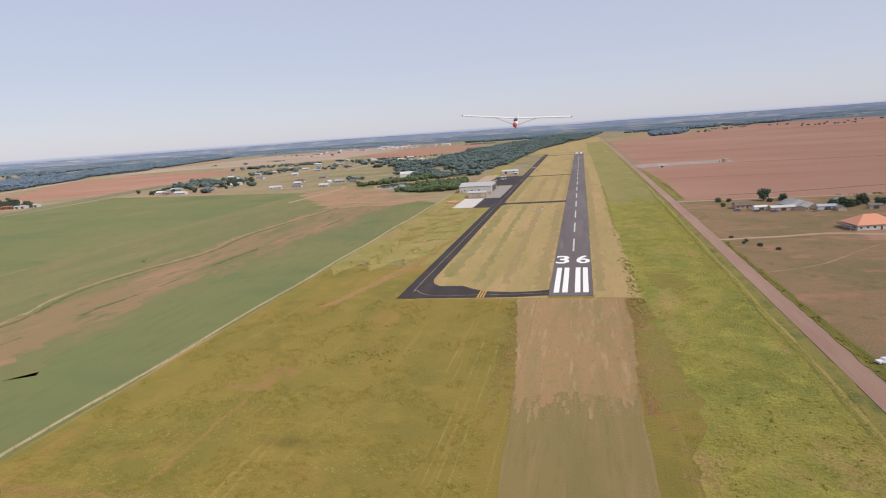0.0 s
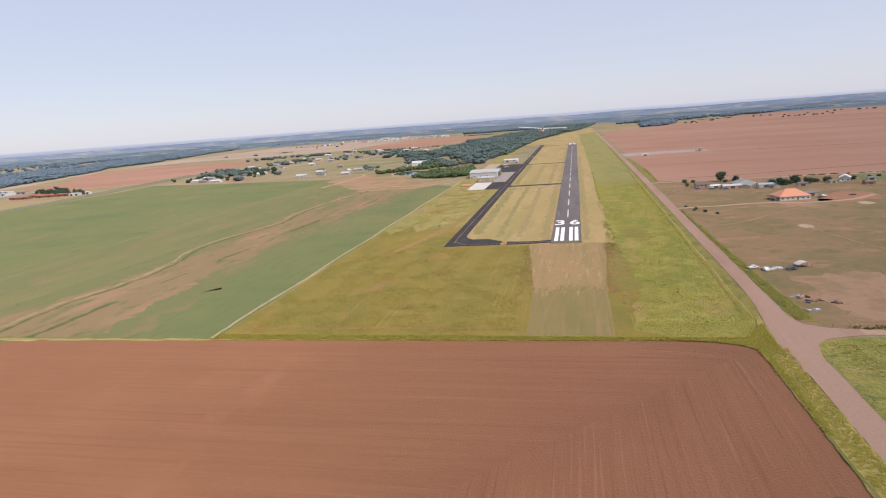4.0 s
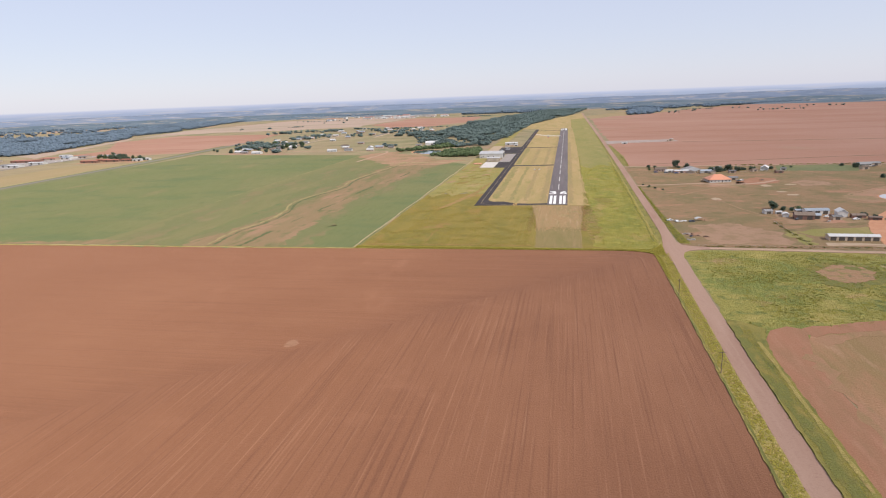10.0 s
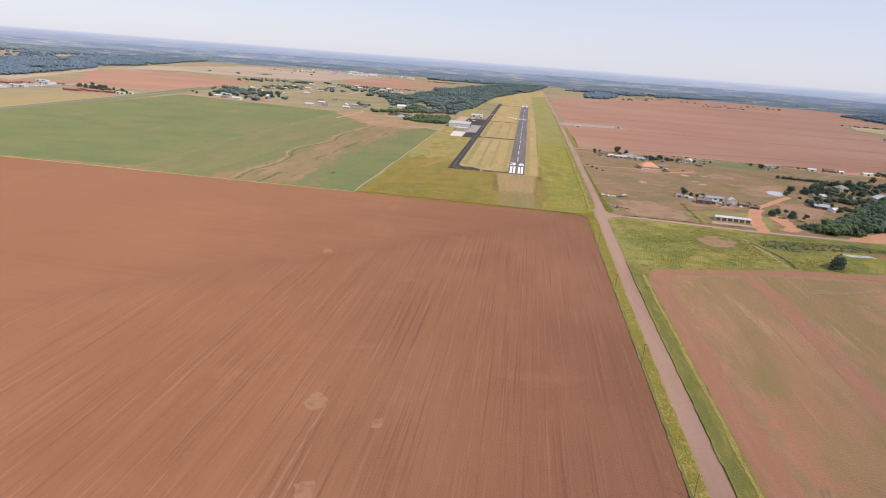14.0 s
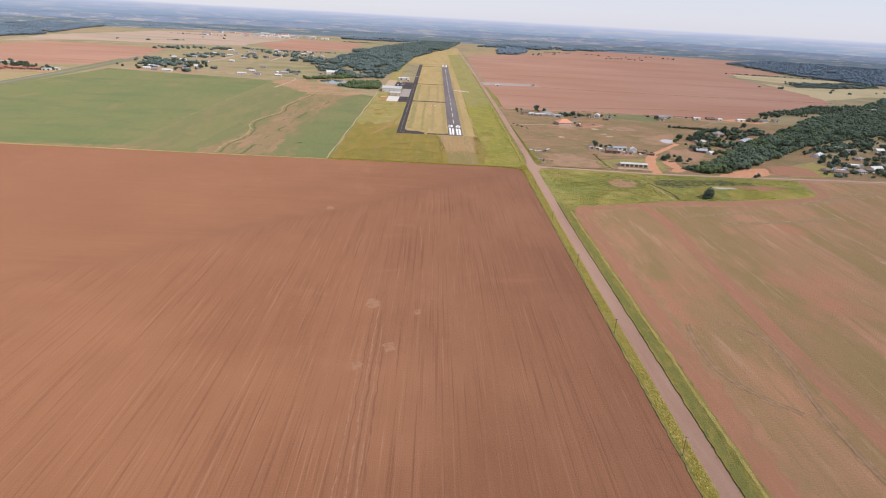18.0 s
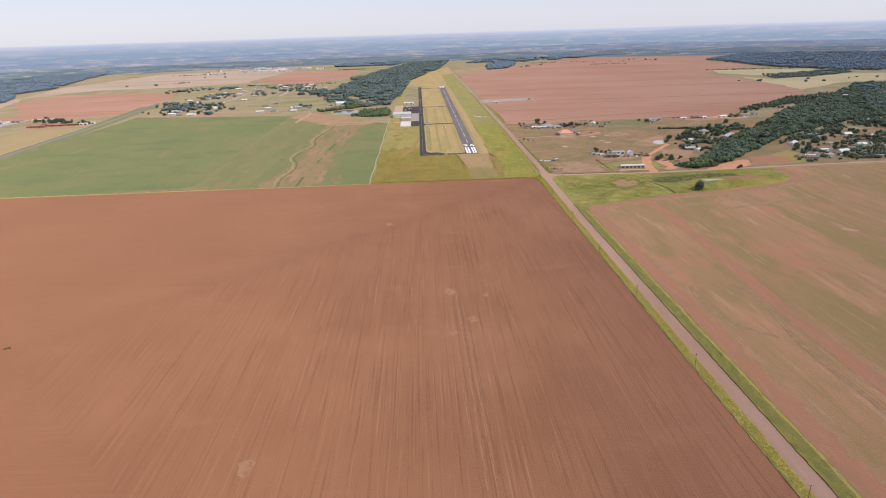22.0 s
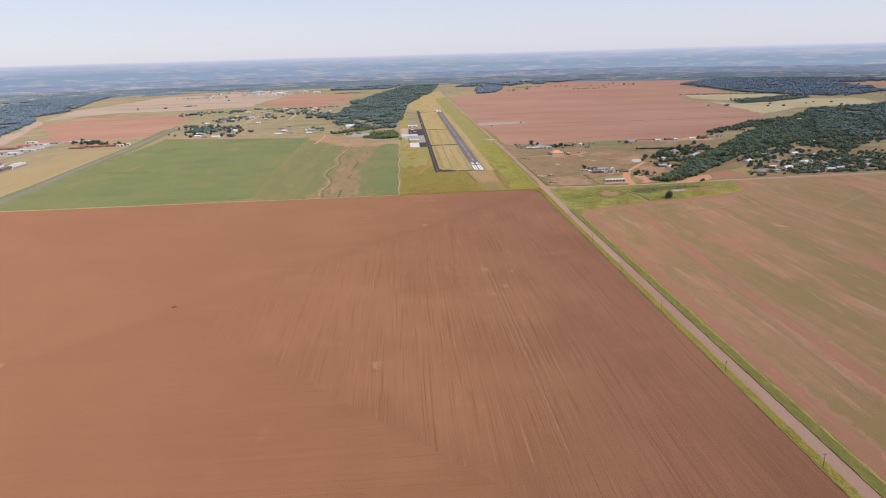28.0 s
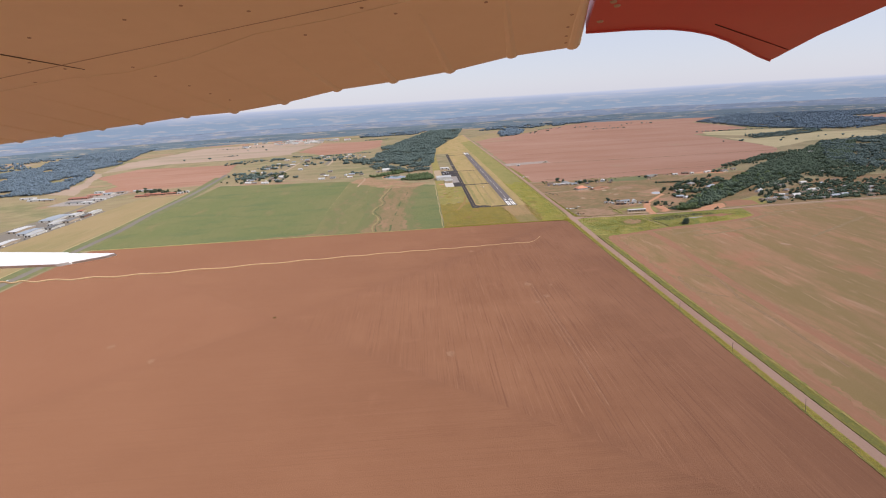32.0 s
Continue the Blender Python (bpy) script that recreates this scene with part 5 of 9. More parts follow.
for _i, _l in enumerate([[(104, -505), (101, -525), (101, -548), (109, -566), (122, -580)], [(120, -500), (131, -506), (138, -520), (136, -545), (131, -575), (129, -606), (130, -640), (129, -690), (128, -740)]]):
    ribbon("tyre_smudge_%d" % (_i + 1), curve_line(_l, 4), 3.4, 0.126, M["tyre_soft"], "trampled brown band in the crop", "track", 0.03, rough=0.7, seed=330 + _i)
    for _o in (-1.0, 1.0):
        ribbon("tyre_track_%d" % (2 * _i + (_o > 0) + 1), [(x + _o, y + _o * 0.4) for x, y in curve_line(_l, 3)], 0.6, 0.131, M["tyre"], "dark pressed tyre track in the crop", "track", 0.03, rough=0.7, seed=350 + _i)
sheet("verge_edge", [(-134, -171.2), (40, -169.6), (44, -169.4), (44, -168), (-134, -168)], 0.3, M["verge_gold"], "tall grass strip along the ploughed field", "verge", 2, 0.3, 53, skirt=0.4)
sheet("verge_edge_west", [(-690, -175.4), (-134.5, -171.6), (-134.5, -170), (-690, -172.5)], 0.2, M["verge_gold"], "thin dry grass strip along the ploughed field", "verge", 5, 0.3, 57)
sheet("verge_pasture", [(80.5, -140), (84, -150), (88, -150), (86, -100), (83, 0), (82.4, 100), (80.6, 104)], 0.15, M["verge_green"], "green weedy verge beside the road", "verge", 4, 0.6, 54)
ribbon("verge_pasture_dark", [(84.6 - 0.012 * (y + 148) + 0.4 * math.sin(y / 12.0), y) for y in range(-146, 100, 5)], 1.6, 0.165, M["verge_lush"], "dark green ditch edge beside the pasture", "verge", rough=0.5)
sheet("verge_north", [(81.3, 285), (88, 282), (92, 400), (86, 600), (84, 604), (81.2, 604)], 0.15, M["verge_green"], "green verge between road and red field", "verge", 8, 0.8, 55)
ribbon("verge_gold_line", [(67.6 + 0.006 * (y + 160) + 0.3 * math.sin(y / 14.0), y) for y in range(-148, 420, 6)], 1.0, 0.17, M["verge_gold"], "pale golden grass line beside the road", "verge", rough=0.5, seed=341)
ribbon("verge_dark_line", [(65.6 + 0.006 * (y + 160) + 0.4 * math.sin(y / 17.0), y) for y in range(-148, 420, 6)], 0.9, 0.16, M["verge_lush"], "dark green grass line beside the road", "verge", rough=0.7, seed=342)
sheet("verge_road_west", [(68.4, -147), (70.2, -146), (72.0, -131), (73.0, -112), (73.3, 0), (74, 290), (73.3, 900), (70, 900), (70.6, 290), (69.4, 0)], 0.15, M["verge_green"], "dry grass verge between airfield and road", "verge", 6, 0.5, 56)

# east of the road
sheet("meadow_wild", [(78.0, -184), (79.6, -173), (83, -168.5), (90, -166.3), (120, -165.6), (200, -170), (280, -169), (348, -166), (356, -215), (345, -234), (321, -248), (281, -260), (228, -275), (188, -284), (125, -304), (98, -320), (84, -330), (80, -300), (77, -290), (77.4, -240), (78.4, -188)], 0.055, M["meadow"], "rough meadow of lush green weeds", "meadow", 8, 1.2, 60)
sheet("meadow_wet", [(184, -216), (188, -202), (194, -193), (212, -189), (240, -182), (266, -182), (288, -186), (292, -198), (250, -203), (222, -215), (204, -219)], 0.09, M["meadow_wet"], "dark green wet hollow in the meadow", "meadow", 4, 2.4, 62)
sheet("meadow_brown", [(262, -204), (300, -198), (318, -206), (296, -216), (268, -214)], 0.10, M["bare_strip"], "dry brown strip in the meadow", "soil", 4, 2.0, 63)
sheet("meadow_bald", [(140, -212), (142, -226), (150, -231), (162, -224), (170, -208), (164, -197), (152, -197)], 0.17, M["bald"], "bald brown patch in the weedy meadow", "soil", 1.2, 1.3, 61)
sheet("meadow_bald_dark", [(156, -203), (160, -207), (166, -206), (164, -200), (159, -199)], 0.18, M["verge_lush"], "dark weeds in the bald patch", "soil", 1.5, 0.6, 64)
ribbon("meadow_ditch", curve_line([(180, -206), (184, -219), (188, -231), (190, -241), (191, -253), (190, -264)], 3), 2.2, 0.13, M["ditch_dark"], "dark narrow ditch in the meadow", "ditch", rough=0.6)
ribbon("meadow_path", curve_line([(178, -196), (181, -216), (184, -238), (185, -262)], 3), 2.0, 0.12, M["pale_track"], "pale bank beside the meadow ditch", "ditch", rough=0.7)
sheet("meadow_thatch", [(262, -212), (300, -206), (330, -208), (340, -226), (312, -244), (276, -252), (240, -256), (246, -232)], 0.085, M["grass_lush"], "smoother mid-green grass near the lone tree", "meadow", 6, 3.0, 162)
sheet("meadow_ring", [(134, -216), (137, -234), (150, -240), (166, -232), (178, -212), (170, -194), (152, -191), (140, -200)], 0.10, M["verge_lush"], "darker weeds round the bald patch", "meadow", 2, 2.4, 163)
sheet("pasture", [(81, -156), (204, -162), (220, -120), (262, -20), (330, 110), (430, 235), (372, 273), (250, 270), (82, 270)], 0.08, M["pasture"], "grazed olive-brown pasture", "pasture", 20, 0.6, 62)
sheet("pasture_paddock", [(82, -153), (152, -157), (157, -112), (158, -82), (120, -60), (86, -58)], 0.11, M["pasture"], "brown fenced paddock", "pasture", 12, 0.8, 63)
sheet("pasture_green", [(248, 215), (330, 205), (350, 250), (330, 268), (262, 266)], 0.12, M["pasture_green"], "green corner of the pasture", "pasture", 12, 2.0, 64)
sheet("yard_farm", [(158, -110), (204, -112), (208, -152), (160, -153)], 0.12, M["pasture"], "dry grass yard round the long shed", "yard", 8, 1.5, 65)
for _i, (_pts, _k, _l) in enumerate([
        ([(100, -146), (150, -150), (152, -116), (128, -84), (98, -92)], "paddock_tan", "pinkish worn ground in the paddock"),
        ([(168, -84), (210, -80), (234, -74), (236, -58), (204, -40), (166, -44)], "yard_earth", "trampled brown earth round the barns"),
        ([(236, 96), (262, 100), (268, 124), (250, 140), (232, 122)], "paddock_tan", "pinkish worn patch in the pasture"),
        ([(150, 96), (176, 92), (190, 120), (176, 134), (154, 122)], "yard_earth", "trampled earth before the orange-roofed house"),
        ([(160, -108), (166, -150), (158, -152), (154, -112)], "lush_dull", "olive grass along the paddock fence")]):
    sheet("pasture_worn_%d" % (_i + 1), _pts, 0.122 + 0.006 * _i, M[_k], _l, "soil", 5, 3.0, 180 + _i)
for _i, _l in enumerate([[(205, -150), (160, -152), (100, -149)], [(84, 30), (110, 44), (150, 84), (190, 110)], [(204, -98), (180, -92), (166, -70), (150, -30), (140, 20)]]):
    ribbon("pasture_path_%d" % (_i + 1), curve_line(_l, 5), 1.4, 0.168, M["yard_earth"], "faint worn path in the pasture", "track", rough=0.8, seed=190 + _i)
sheet("yard_shed", [(170, -143), (203, -145), (204, -153), (168, -152)], 0.16, M["sand"], "pale bare soil beside the long shed", "soil", 5, 1.2, 66)
sheet("yard_orange", [(230, -104), (240, -92), (247, -98), (243, -122), (243, -146), (228, -157), (222, -150), (232, -138), (228, -122)], 0.16, M["orange"], "bare orange clay slope beside the drive", "soil", 4, 1.6, 67)
sheet("yard_pink", [(262, -34), (300, -14), (312, -30), (300, -52), (282, -84), (262, -104), (248, -92), (256, -64)], 0.14, M["yard_earth"], "trampled pinkish earth between the creek houses", "soil", 6, 3.0, 167)
sheet("yard_triangle", [(214, -116), (222, -100), (228, -110), (224, -128), (220, -150), (210, -158), (208, -140)], 0.15, M["lush_dull"], "olive grass between drive and clay slope", "grass", 4, 1.2, 168)
sheet("yard_pond_ring", [(244, 30), (262, 50), (290, 74), (312, 92), (306, 62), (300, 46), (280, 6), (256, 2)], 0.13, M["yard_earth"], "trampled pinkish earth round the stock pond", "soil", 6, 2.5, 169)
sheet("yard_green", [(162, -112), (186, -100), (216, -94), (206, -118), (202, -130), (170, -124)], 0.15, M["lush_dull"], "olive grass before the farm buildings", "grass", 4, 2.0, 170)
sheet("yard_hill", [(352, -100), (384, -92), (398, -106), (392, -140), (350, -148), (340, -138)], 0.15, M["bare_strip"], "bare brown rise beside the creek wood", "soil", 6, 1.5, 76)
sheet("yard_clay", [(268, -164), (280, -150), (294, -138), (320, -120), (342, -114), (336, -140), (318, -156), (296, -164)], 0.21, M["orange"], "bare orange clay bank by the trees", "soil", 5, 1.6, 68)
sheet("yard_subdivision", [(384, -91), (440, -72), (520, 0), (640, 90), (760, 90), (900, 60), (860, -130), (600, -146), (394, -150), (350, -150)], 0.10, M["pasture"], "dry grass lots between houses", "yard", 20, 3.0, 69)
sheet("yard_gold", [(384, -91), (402, -84), (424, -64), (432, -90), (412, -140), (352, -150), (340, -140)], 0.14, M["grass_gold"], "dry golden grass clearing beside the trees", "grass", 8, 2.0, 70)
sheet("yard_north", [(470, 250), (520, 240), (560, 300), (520, 300), (450, 262)], 0.14, M["orange"], "bare orange clay at the field's edge", "soil", 10, 3.0, 71)
sheet("yard_clearing", [(640, 130), (700, 125), (720, 190), (660, 200)], 0.14, M["tan_field"], "dry tan clearing among the trees", "grass", 10, 3.0, 72)
for _i, (_x, _y, _a, _b) in enumerate([(140, 23, 4, 6), (203, 101, 5, 7), (210, 44, 5, 4), (228, 108, 5, 4), (206, 62, 4, 3)]):
    _o = [(_x + _a * math.cos(k * math.pi / 9), _y + _b * math.sin(k * math.pi / 9)) for k in range(18)]
    sheet("bare_spot_%d" % (_i + 1), _o, 0.15, M["sand"], "pale bare spot in the pasture", "soil", 1.5, 0.9, 80 + _i)
sheet("bare_farm", [(178, 112), (196, 104), (222, 128), (228, 152), (212, 166), (196, 148), (184, 132)], 0.14, M["bare_strip"], "reddish bare soil beside the orange-roofed house", "soil", 4, 3.0, 88)
for _i, _l in enumerate([[(222, 140), (250, 120), (262, 80), (268, 45), (276, 2), (296, -4), (298, 25), (290, 45), (268, 45)]]):
    ribbon("track_pasture_%d" % (_i + 1), curve_line(_l, 6), 1.5, 0.135, M["yard_earth"], "faint worn track across the pasture", "track", rough=0.5, seed=20 + _i)
sheet("pasture_creek", [(205, -161), (345, -152), (384, -91), (440, -50), (520, 60), (640, 180), (600, 262), (520, 238), (440, 232), (322, 112), (250, -18), (212, -118)], 0.085, M["pasture"], "dry olive-brown yards round the creek houses", "pasture", 20, 1.0, 160)
sheet("gravel_pad", [(81.4, 700), (94, 706), (208, 716), (214, 668), (120, 650), (88, 640), (81.4, 640)], 0.16, M["pad_gravel"], "pale gravel well pad in the red field", "pad", 10, 0.8, 91)


def pond(name, cx, cy, a, b, turn, label):
    t = radians(turn)
    r = random.Random(int(cx))
    pts = []
    for k in range(28):
        u = 2 * math.pi * k / 28
        q = 1 + r.uniform(-0.06, 0.06)
        x, y = a * q * math.cos(u), b * q * math.sin(u)
        pts.append((cx + x * math.cos(t) - y * math.sin(t), cy + x * math.sin(t) + y * math.cos(t)))
    sheet(name, pts, 0.24, M["water_pale_sky" if a < 20 else "water"], label, "pond")
    bank = [(cx + (x - cx) * 1.12, cy + (y - cy) * 1.12) for x, y in pts]
    sheet(name + "_bank", bank, 0.18, M["orange"], "bare clay bank round the pond", "bank", 3, 0.4, 5)


pond("water_stock_pond", 283, 30, 8.5, 15, -20, "small pale stock pond beside the clay drive")
pond("water_lake", -240, 548, 28, 40, 25, "small grey lake among trees near the airfield")
sheet("water_puddle", [(240, -212), (262, -210), (266, -214), (246, -217)], 0.2, M["water_pale_sky"], "narrow pool of water in the scrub", "pond")


# ---- trees ----
def crown_mesh(name, height, width, n, seed, material, leaves=420):
    """A broad crown of many ragged leaf clumps in uneven lobes down to near the ground, with loose leaves at its rim."""
    g = np.random.default_rng(seed)
    lobes = []
    for k in range(11):
        a, q = g.uniform(0, 2 * np.pi), width * g.uniform(0.05, 0.36)
        low = k < 5
        lobes.append((q * np.cos(a), q * np.sin(a), height * (g.uniform(0.22, 0.42) if low else g.uniform(0.45, 0.80)), width * (g.uniform(0.20, 0.30) if low else g.uniform(0.15, 0.27))))
    c, s = [], []
    for k in range(n):
        x, y, z, r = lobes[k % len(lobes)]
        d = g.normal(size=3)
        d /= np.linalg.norm(d)
        q = r * g.uniform(0.35, 1.05)
        c.append((x + d[0] * q, y + d[1] * q, max(height * 0.07, z + d[2] * q * 0.85)))
        s.append(width * g.uniform(0.035, 0.095))
    v, f = clumps(c, s, g, 0.8, 0.5)
    lv, lf = [], []
    for k in range(leaves):
        x, y, z, r = lobes[k % len(lobes)]
        d = g.normal(size=3)
        d /= np.linalg.norm(d)
        p = np.array((x, y, z)) + d * r * g.uniform(0.9, 1.3) * np.array((1, 1, 0.85))
        p[2] = max(p[2], height * 0.06)
        e = g.normal(size=(3, 3)) * width * 0.04
        lf.append([len(v) + len(lv), len(v) + len(lv) + 1, len(v) + len(lv) + 2])
        lv.extend(p + e)
    return raw_mesh(name, np.concatenate([v, np.array(lv)]), np.concatenate([f, np.array(lf)]), material)


def trunk_mesh(name, height, width, seed):
    r = random.Random(seed)
    bm = bmesh.new()
    tube(bm, (0, 0, 0), (0, 0, height * 0.32), width * 0.045, width * 0.032, 7)
    for _ in range(6):
        a = r.uniform(0, 6.28)
        tube(bm, (0, 0, height * r.uniform(0.2, 0.34)), (math.cos(a) * width * 0.28, math.sin(a) * width * 0.28, height * r.uniform(0.5, 0.72)), width * 0.022, width * 0.006, 5)
    tube(bm, (0, 0, height * 0.32), (0, 0, height * 0.75), width * 0.03, width * 0.008, 6)
    return mesh_of(bm, name, M["bark"])


TREES = []
for _k, (_h, _w, _m) in enumerate([(7, 9, "leaf_dark"), (8.5, 9, "leaf_dark"), (6.5, 8.5, "leaf_mid"), (9, 8, "leaf_mid"), (4.5, 7.5, "leaf_dark"), (7.5, 11.5, "leaf_dark")]):
    TREES.append((crown_mesh("crown", _h, _w, 300, 100 + _k, M[_m]), trunk_mesh("trunk", _h, _w, 60 + _k)))


def tree(x, y, size=1.0, k=None, label="dark green leafy farmyard tree", group="", name="tree"):
    k = rng.randrange(len(TREES)) if k is None else k
    t = thing(name, (x, y, 0.0), rng.uniform(0, 360), label, "tree", group)
    t.scale = (size * rng.uniform(0.9, 1.1), size * rng.uniform(0.9, 1.1), size * rng.uniform(0.85, 1.1))
    for nm, me in (("trunk", TREES[k][1]), ("crown", TREES[k][0])):
        o = new(nm, me)
        o.parent = t
    return t


def woodland(name, spots, label, seed, material, h=(6, 11), w=(6, 11), per=24, flat=0.75):
    """Far woods: many crowns in ONE object of kind stuff."""
    g = np.random.default_rng(seed)
    cs, ss = [], []
    for x, y in spots:
        stand = 1 + 0.35 * noise.noise(Vector((x / 45, y / 45, seed)))
        hh, ww = g.uniform(*h) * stand, g.uniform(*w) * stand * g.choice((0.75, 1.0, 1.35))
        d = g.normal(size=(per, 3))
        d /= np.linalg.norm(d, axis=1)[:, None]
        q = g.uniform(0.45, 1.0, (per, 1))
        p = d * q * np.array((ww * 0.42, ww * 0.42, hh * 0.36)) + np.array((x, y, hh * 0.56))
        p[:, 2] = np.maximum(p[:, 2], hh * 0.16)
        cs.append(p)
        ss.append(g.uniform(0.13, 0.26, per) * ww)
    v, f = clumps(np.concatenate(cs), np.concatenate(ss), g, flat)
    return tagged(new(name, raw_mesh(name, v, f, material)), label, "woodland", kind="stuff")


CREEK = [(266, -140), (285, -152), (318, -122), (350, -84), (412, -28), (466, 30), (538, 85), (640, 150), (805, 245), (1000, 500), (1217, 800), (1079, 757), (900, 560), (768, 431), (650, 325), (540, 190), (465, 105), (384, 22), (338, -40), (298, -92)]
CREEK_NEAR = [(266, -140), (285, -152), (318, -122), (350, -84), (412, -28), (466, 30), (538, 85), (600, 125), (580, 230), (540, 190), (465, 105), (384, 22), (338, -40), (298, -92)]


# Dark floor sheets: litter plus painted shade in the gaps between crowns.
sheet("wood_floor", [(272, -138), (285, -148), (318, -118), (350, -80), (412, -24), (466, 34), (538, 89), (640, 154), (805, 250), (1000, 505), (1200, 790), (1085, 752), (905, 556), (768, 425), (650, 318), (540, 184), (465, 100), (384, 18), (338, -44), (300, -92)], 0.20, M["wood_floor"], "litter and undergrowth under the creek wood, tree shade painted in", "soil", 7, 4.0, 301)
sheet("wood_floor_valley", [(-150, 800), (-130, 878), (-110, 1426), (10, 2100), (90, 2880), (-90, 2880), (-268, 1905), (-325, 1652), (-325, 1146), (-250, 900)], 0.20, M["wood_floor"], "litter and undergrowth under the valley wood, tree shade painted in", "soil", 14, 9.0, 302)


def gappy(pts, scale, cut, seed):
    """Leaves clearings in a wood."""
    return [p for p in pts if noise.noise(Vector((p[0] / scale, p[1] / scale, seed))) > cut]


for _x, _y in gappy(scatter(CREEK_NEAR, 95, 11, 7.0), 40, -0.4, 2.0):
    tree(_x, _y, rng.uniform(0.75, 1.3), None, "dense dark green creek-side tree", "creek trees")
woodland("woods_creek_near", gappy(scatter(CREEK_NEAR, 620, 111, 4.6), 30, -0.22, 2.0), "thick dark undergrowth and small trees of the creek wood", 112, M["leaf_dark"], (4, 8.5), (6, 10), 44)
woodland("woods_creek_light", scatter([(254, -148), (262, -156), (284, -144), (300, -118), (296, -104), (274, -112)], 26, 218, 5) + gappy(scatter(CREEK_NEAR, 60, 118, 9), 40, -0.2, 3.0), "lighter green trees in the creek wood", 119, M["leaf_mid"], (6, 9), (7, 10), 44)
woodland("woods_creek_yard", gappy(scatter([(290, -40), (322, 40), (366, 122), (420, 152), (480, 160), (440, 90), (384, 30), (345, -25), (310, -70)], 300, 144, 5.5), 26, 0.2, 9.0), "dark trees crowding the creek yards", 145, M["leaf_dark"], (4, 7.5), (5, 9), 36)
woodland("woods_lot_bushes", gappy(scatter([(404, -140), (440, -70), (560, 15), (650, 40), (700, -100), (640, -135)], 560, 146, 5.5), 22, 0.02, 5.0), "dark bushes between the house lots", 147, M["leaf_dark"], (2, 4.5), (4, 7.5), 26)
woodland("woods_creek", gappy([p for p in scatter(CREEK, 3000, 12, 5.4) if not inside(p[0], p[1], CREEK_NEAR)], 60, -0.3, 5.0), "dense dark woods along the creek", 13, M["leaf_dark"], (5, 9), (7, 13), 30, 0.6)
woodland("woods_fringe", gappy(scatter([(440, -60), (640, 110), (830, 210), (1050, 480), (1250, 760), (1300, 700), (1000, 250), (700, 60), (520, -20)], 420, 113, 8) + scatter([(400, 90), (520, 260), (640, 350), (800, 450), (760, 500), (600, 345), (480, 250), (380, 110)], 170, 114, 8), 45, 0.0, 8.0), "scattered trees along the wood's edge", 115, M["leaf_dark"], (3.5, 8), (5, 9), 26)
woodland("woods_northeast", gappy(scatter([(800, 300), (1048, 720), (1370, 840), (1520, 990), (1900, 1200), (2300, 900), (1700, 400), (1000, 150), (800, 160)], 3400, 14, 9.5), 120, -0.32, 4.0), "wide dark woods beyond the houses", 15, M["leaf_hazed"], (7, 11), (11, 18), 18, 0.5)
woodland("woods_far", gappy(scatter([(1290, 1570), (1310, 2170), (1750, 2600), (2500, 2400), (2420, 1990), (2300, 1960), (1930, 1900), (1890, 1600), (1800, 1350), (1500, 1180), (1360, 1280)], 4200, 16, 9), 170, -0.42, 4.0), "far woods tinted blue-green by haze beyond the red field", 17, M["leaf_hazed_blue"], (7, 10), (14, 22), 14, 0.42)
woodland("woods_hedge", scatter([(560, 345), (690, 445), (762, 520), (880, 560), (900, 520), (780, 470), (690, 400), (575, 325)], 150, 18, 8), "dark tree belt along the field's edge", 19, M["leaf_dark"], (6, 9), (7, 10), 24)
woodland("woods_airfield", gappy(scatter([(-150, 800), (-127, 878), (-105, 1426), (20, 2100), (109, 2900), (-90, 2900), (-273, 1905), (-332, 1652), (-334, 1146), (-250, 900)], 5200, 20, 6), 70, -0.2, 1.0) + gappy(scatter([(-300, 740), (-210, 640), (-142, 640), (-142, 800), (-240, 900), (-330, 1150), (-420, 1180), (-400, 1000)], 520, 141, 6.5), 45, 0.0, 2.0), "dark wooded valley beyond the airfield", 21, M["leaf_hazed"], (5, 9), (9, 15), 18, 0.55)
woodland("woods_lake", scatter([(-221, 470), (-175, 440), (-140, 450), (-138, 500), (-150, 575), (-200, 560), (-205, 500)], 150, 22, 5.5) + scatter([(-300, 560), (-250, 600), (-190, 650), (-240, 700), (-262, 620), (-310, 580)], 70, 23, 6.5),
         "green trees round the small lake", 24, M["leaf_mid"], (3.5, 7.5), (5, 10), 34)
woodland("woods_west", gappy(scatter([(-1230, 637), (-1223, 724), (-1391, 1227), (-1493, 1378), (-1477, 1612), (-1677, 2294), (-1750, 2700), (-2100, 2560), (-2000, 2000), (-1853, 1668), (-1900, 1200), (-1800, 640)], 6500, 25, 8), 150, -0.36, 4.0), "wide dark woods far beyond the highway", 26, M["leaf_hazed_blue"], (6, 9), (14, 22), 12, 0.45)
_far = gappy(scatter([(-3000, 600), (-1900, 640), (-1950, 1200), (-1880, 1668), (-2040, 2000), (-2120, 2600), (-2500, 2500), (-3000, 1600)], 1500, 125, 15), 160, 0.10, 6.0)
_far += gappy(scatter([(-560, 2600), (-200, 2600), (-120, 2920), (-560, 2900)], 500, 27, 12), 120, -0.1, 7.0) + gappy(scatter([(-2100, 2560), (-1500, 2870), (-700, 2920), (-700, 2950), (-1600, 2930), (-2200, 2700)], 900, 129, 10), 200, -0.1, 3.0)
_far += gappy(scatter([(170, 2560), (430, 2480), (640, 2640), (700, 2900), (300, 2930)], 320, 127, 10), 80, 0.0, 8.0)
_far += gappy(scatter([(640, 2600), (960, 2870), (1300, 2870), (1700, 2620), (1900, 2600), (1700, 2860), (1200, 2945), (700, 2930)], 1100, 131, 9), 140, -0.3, 2.0)
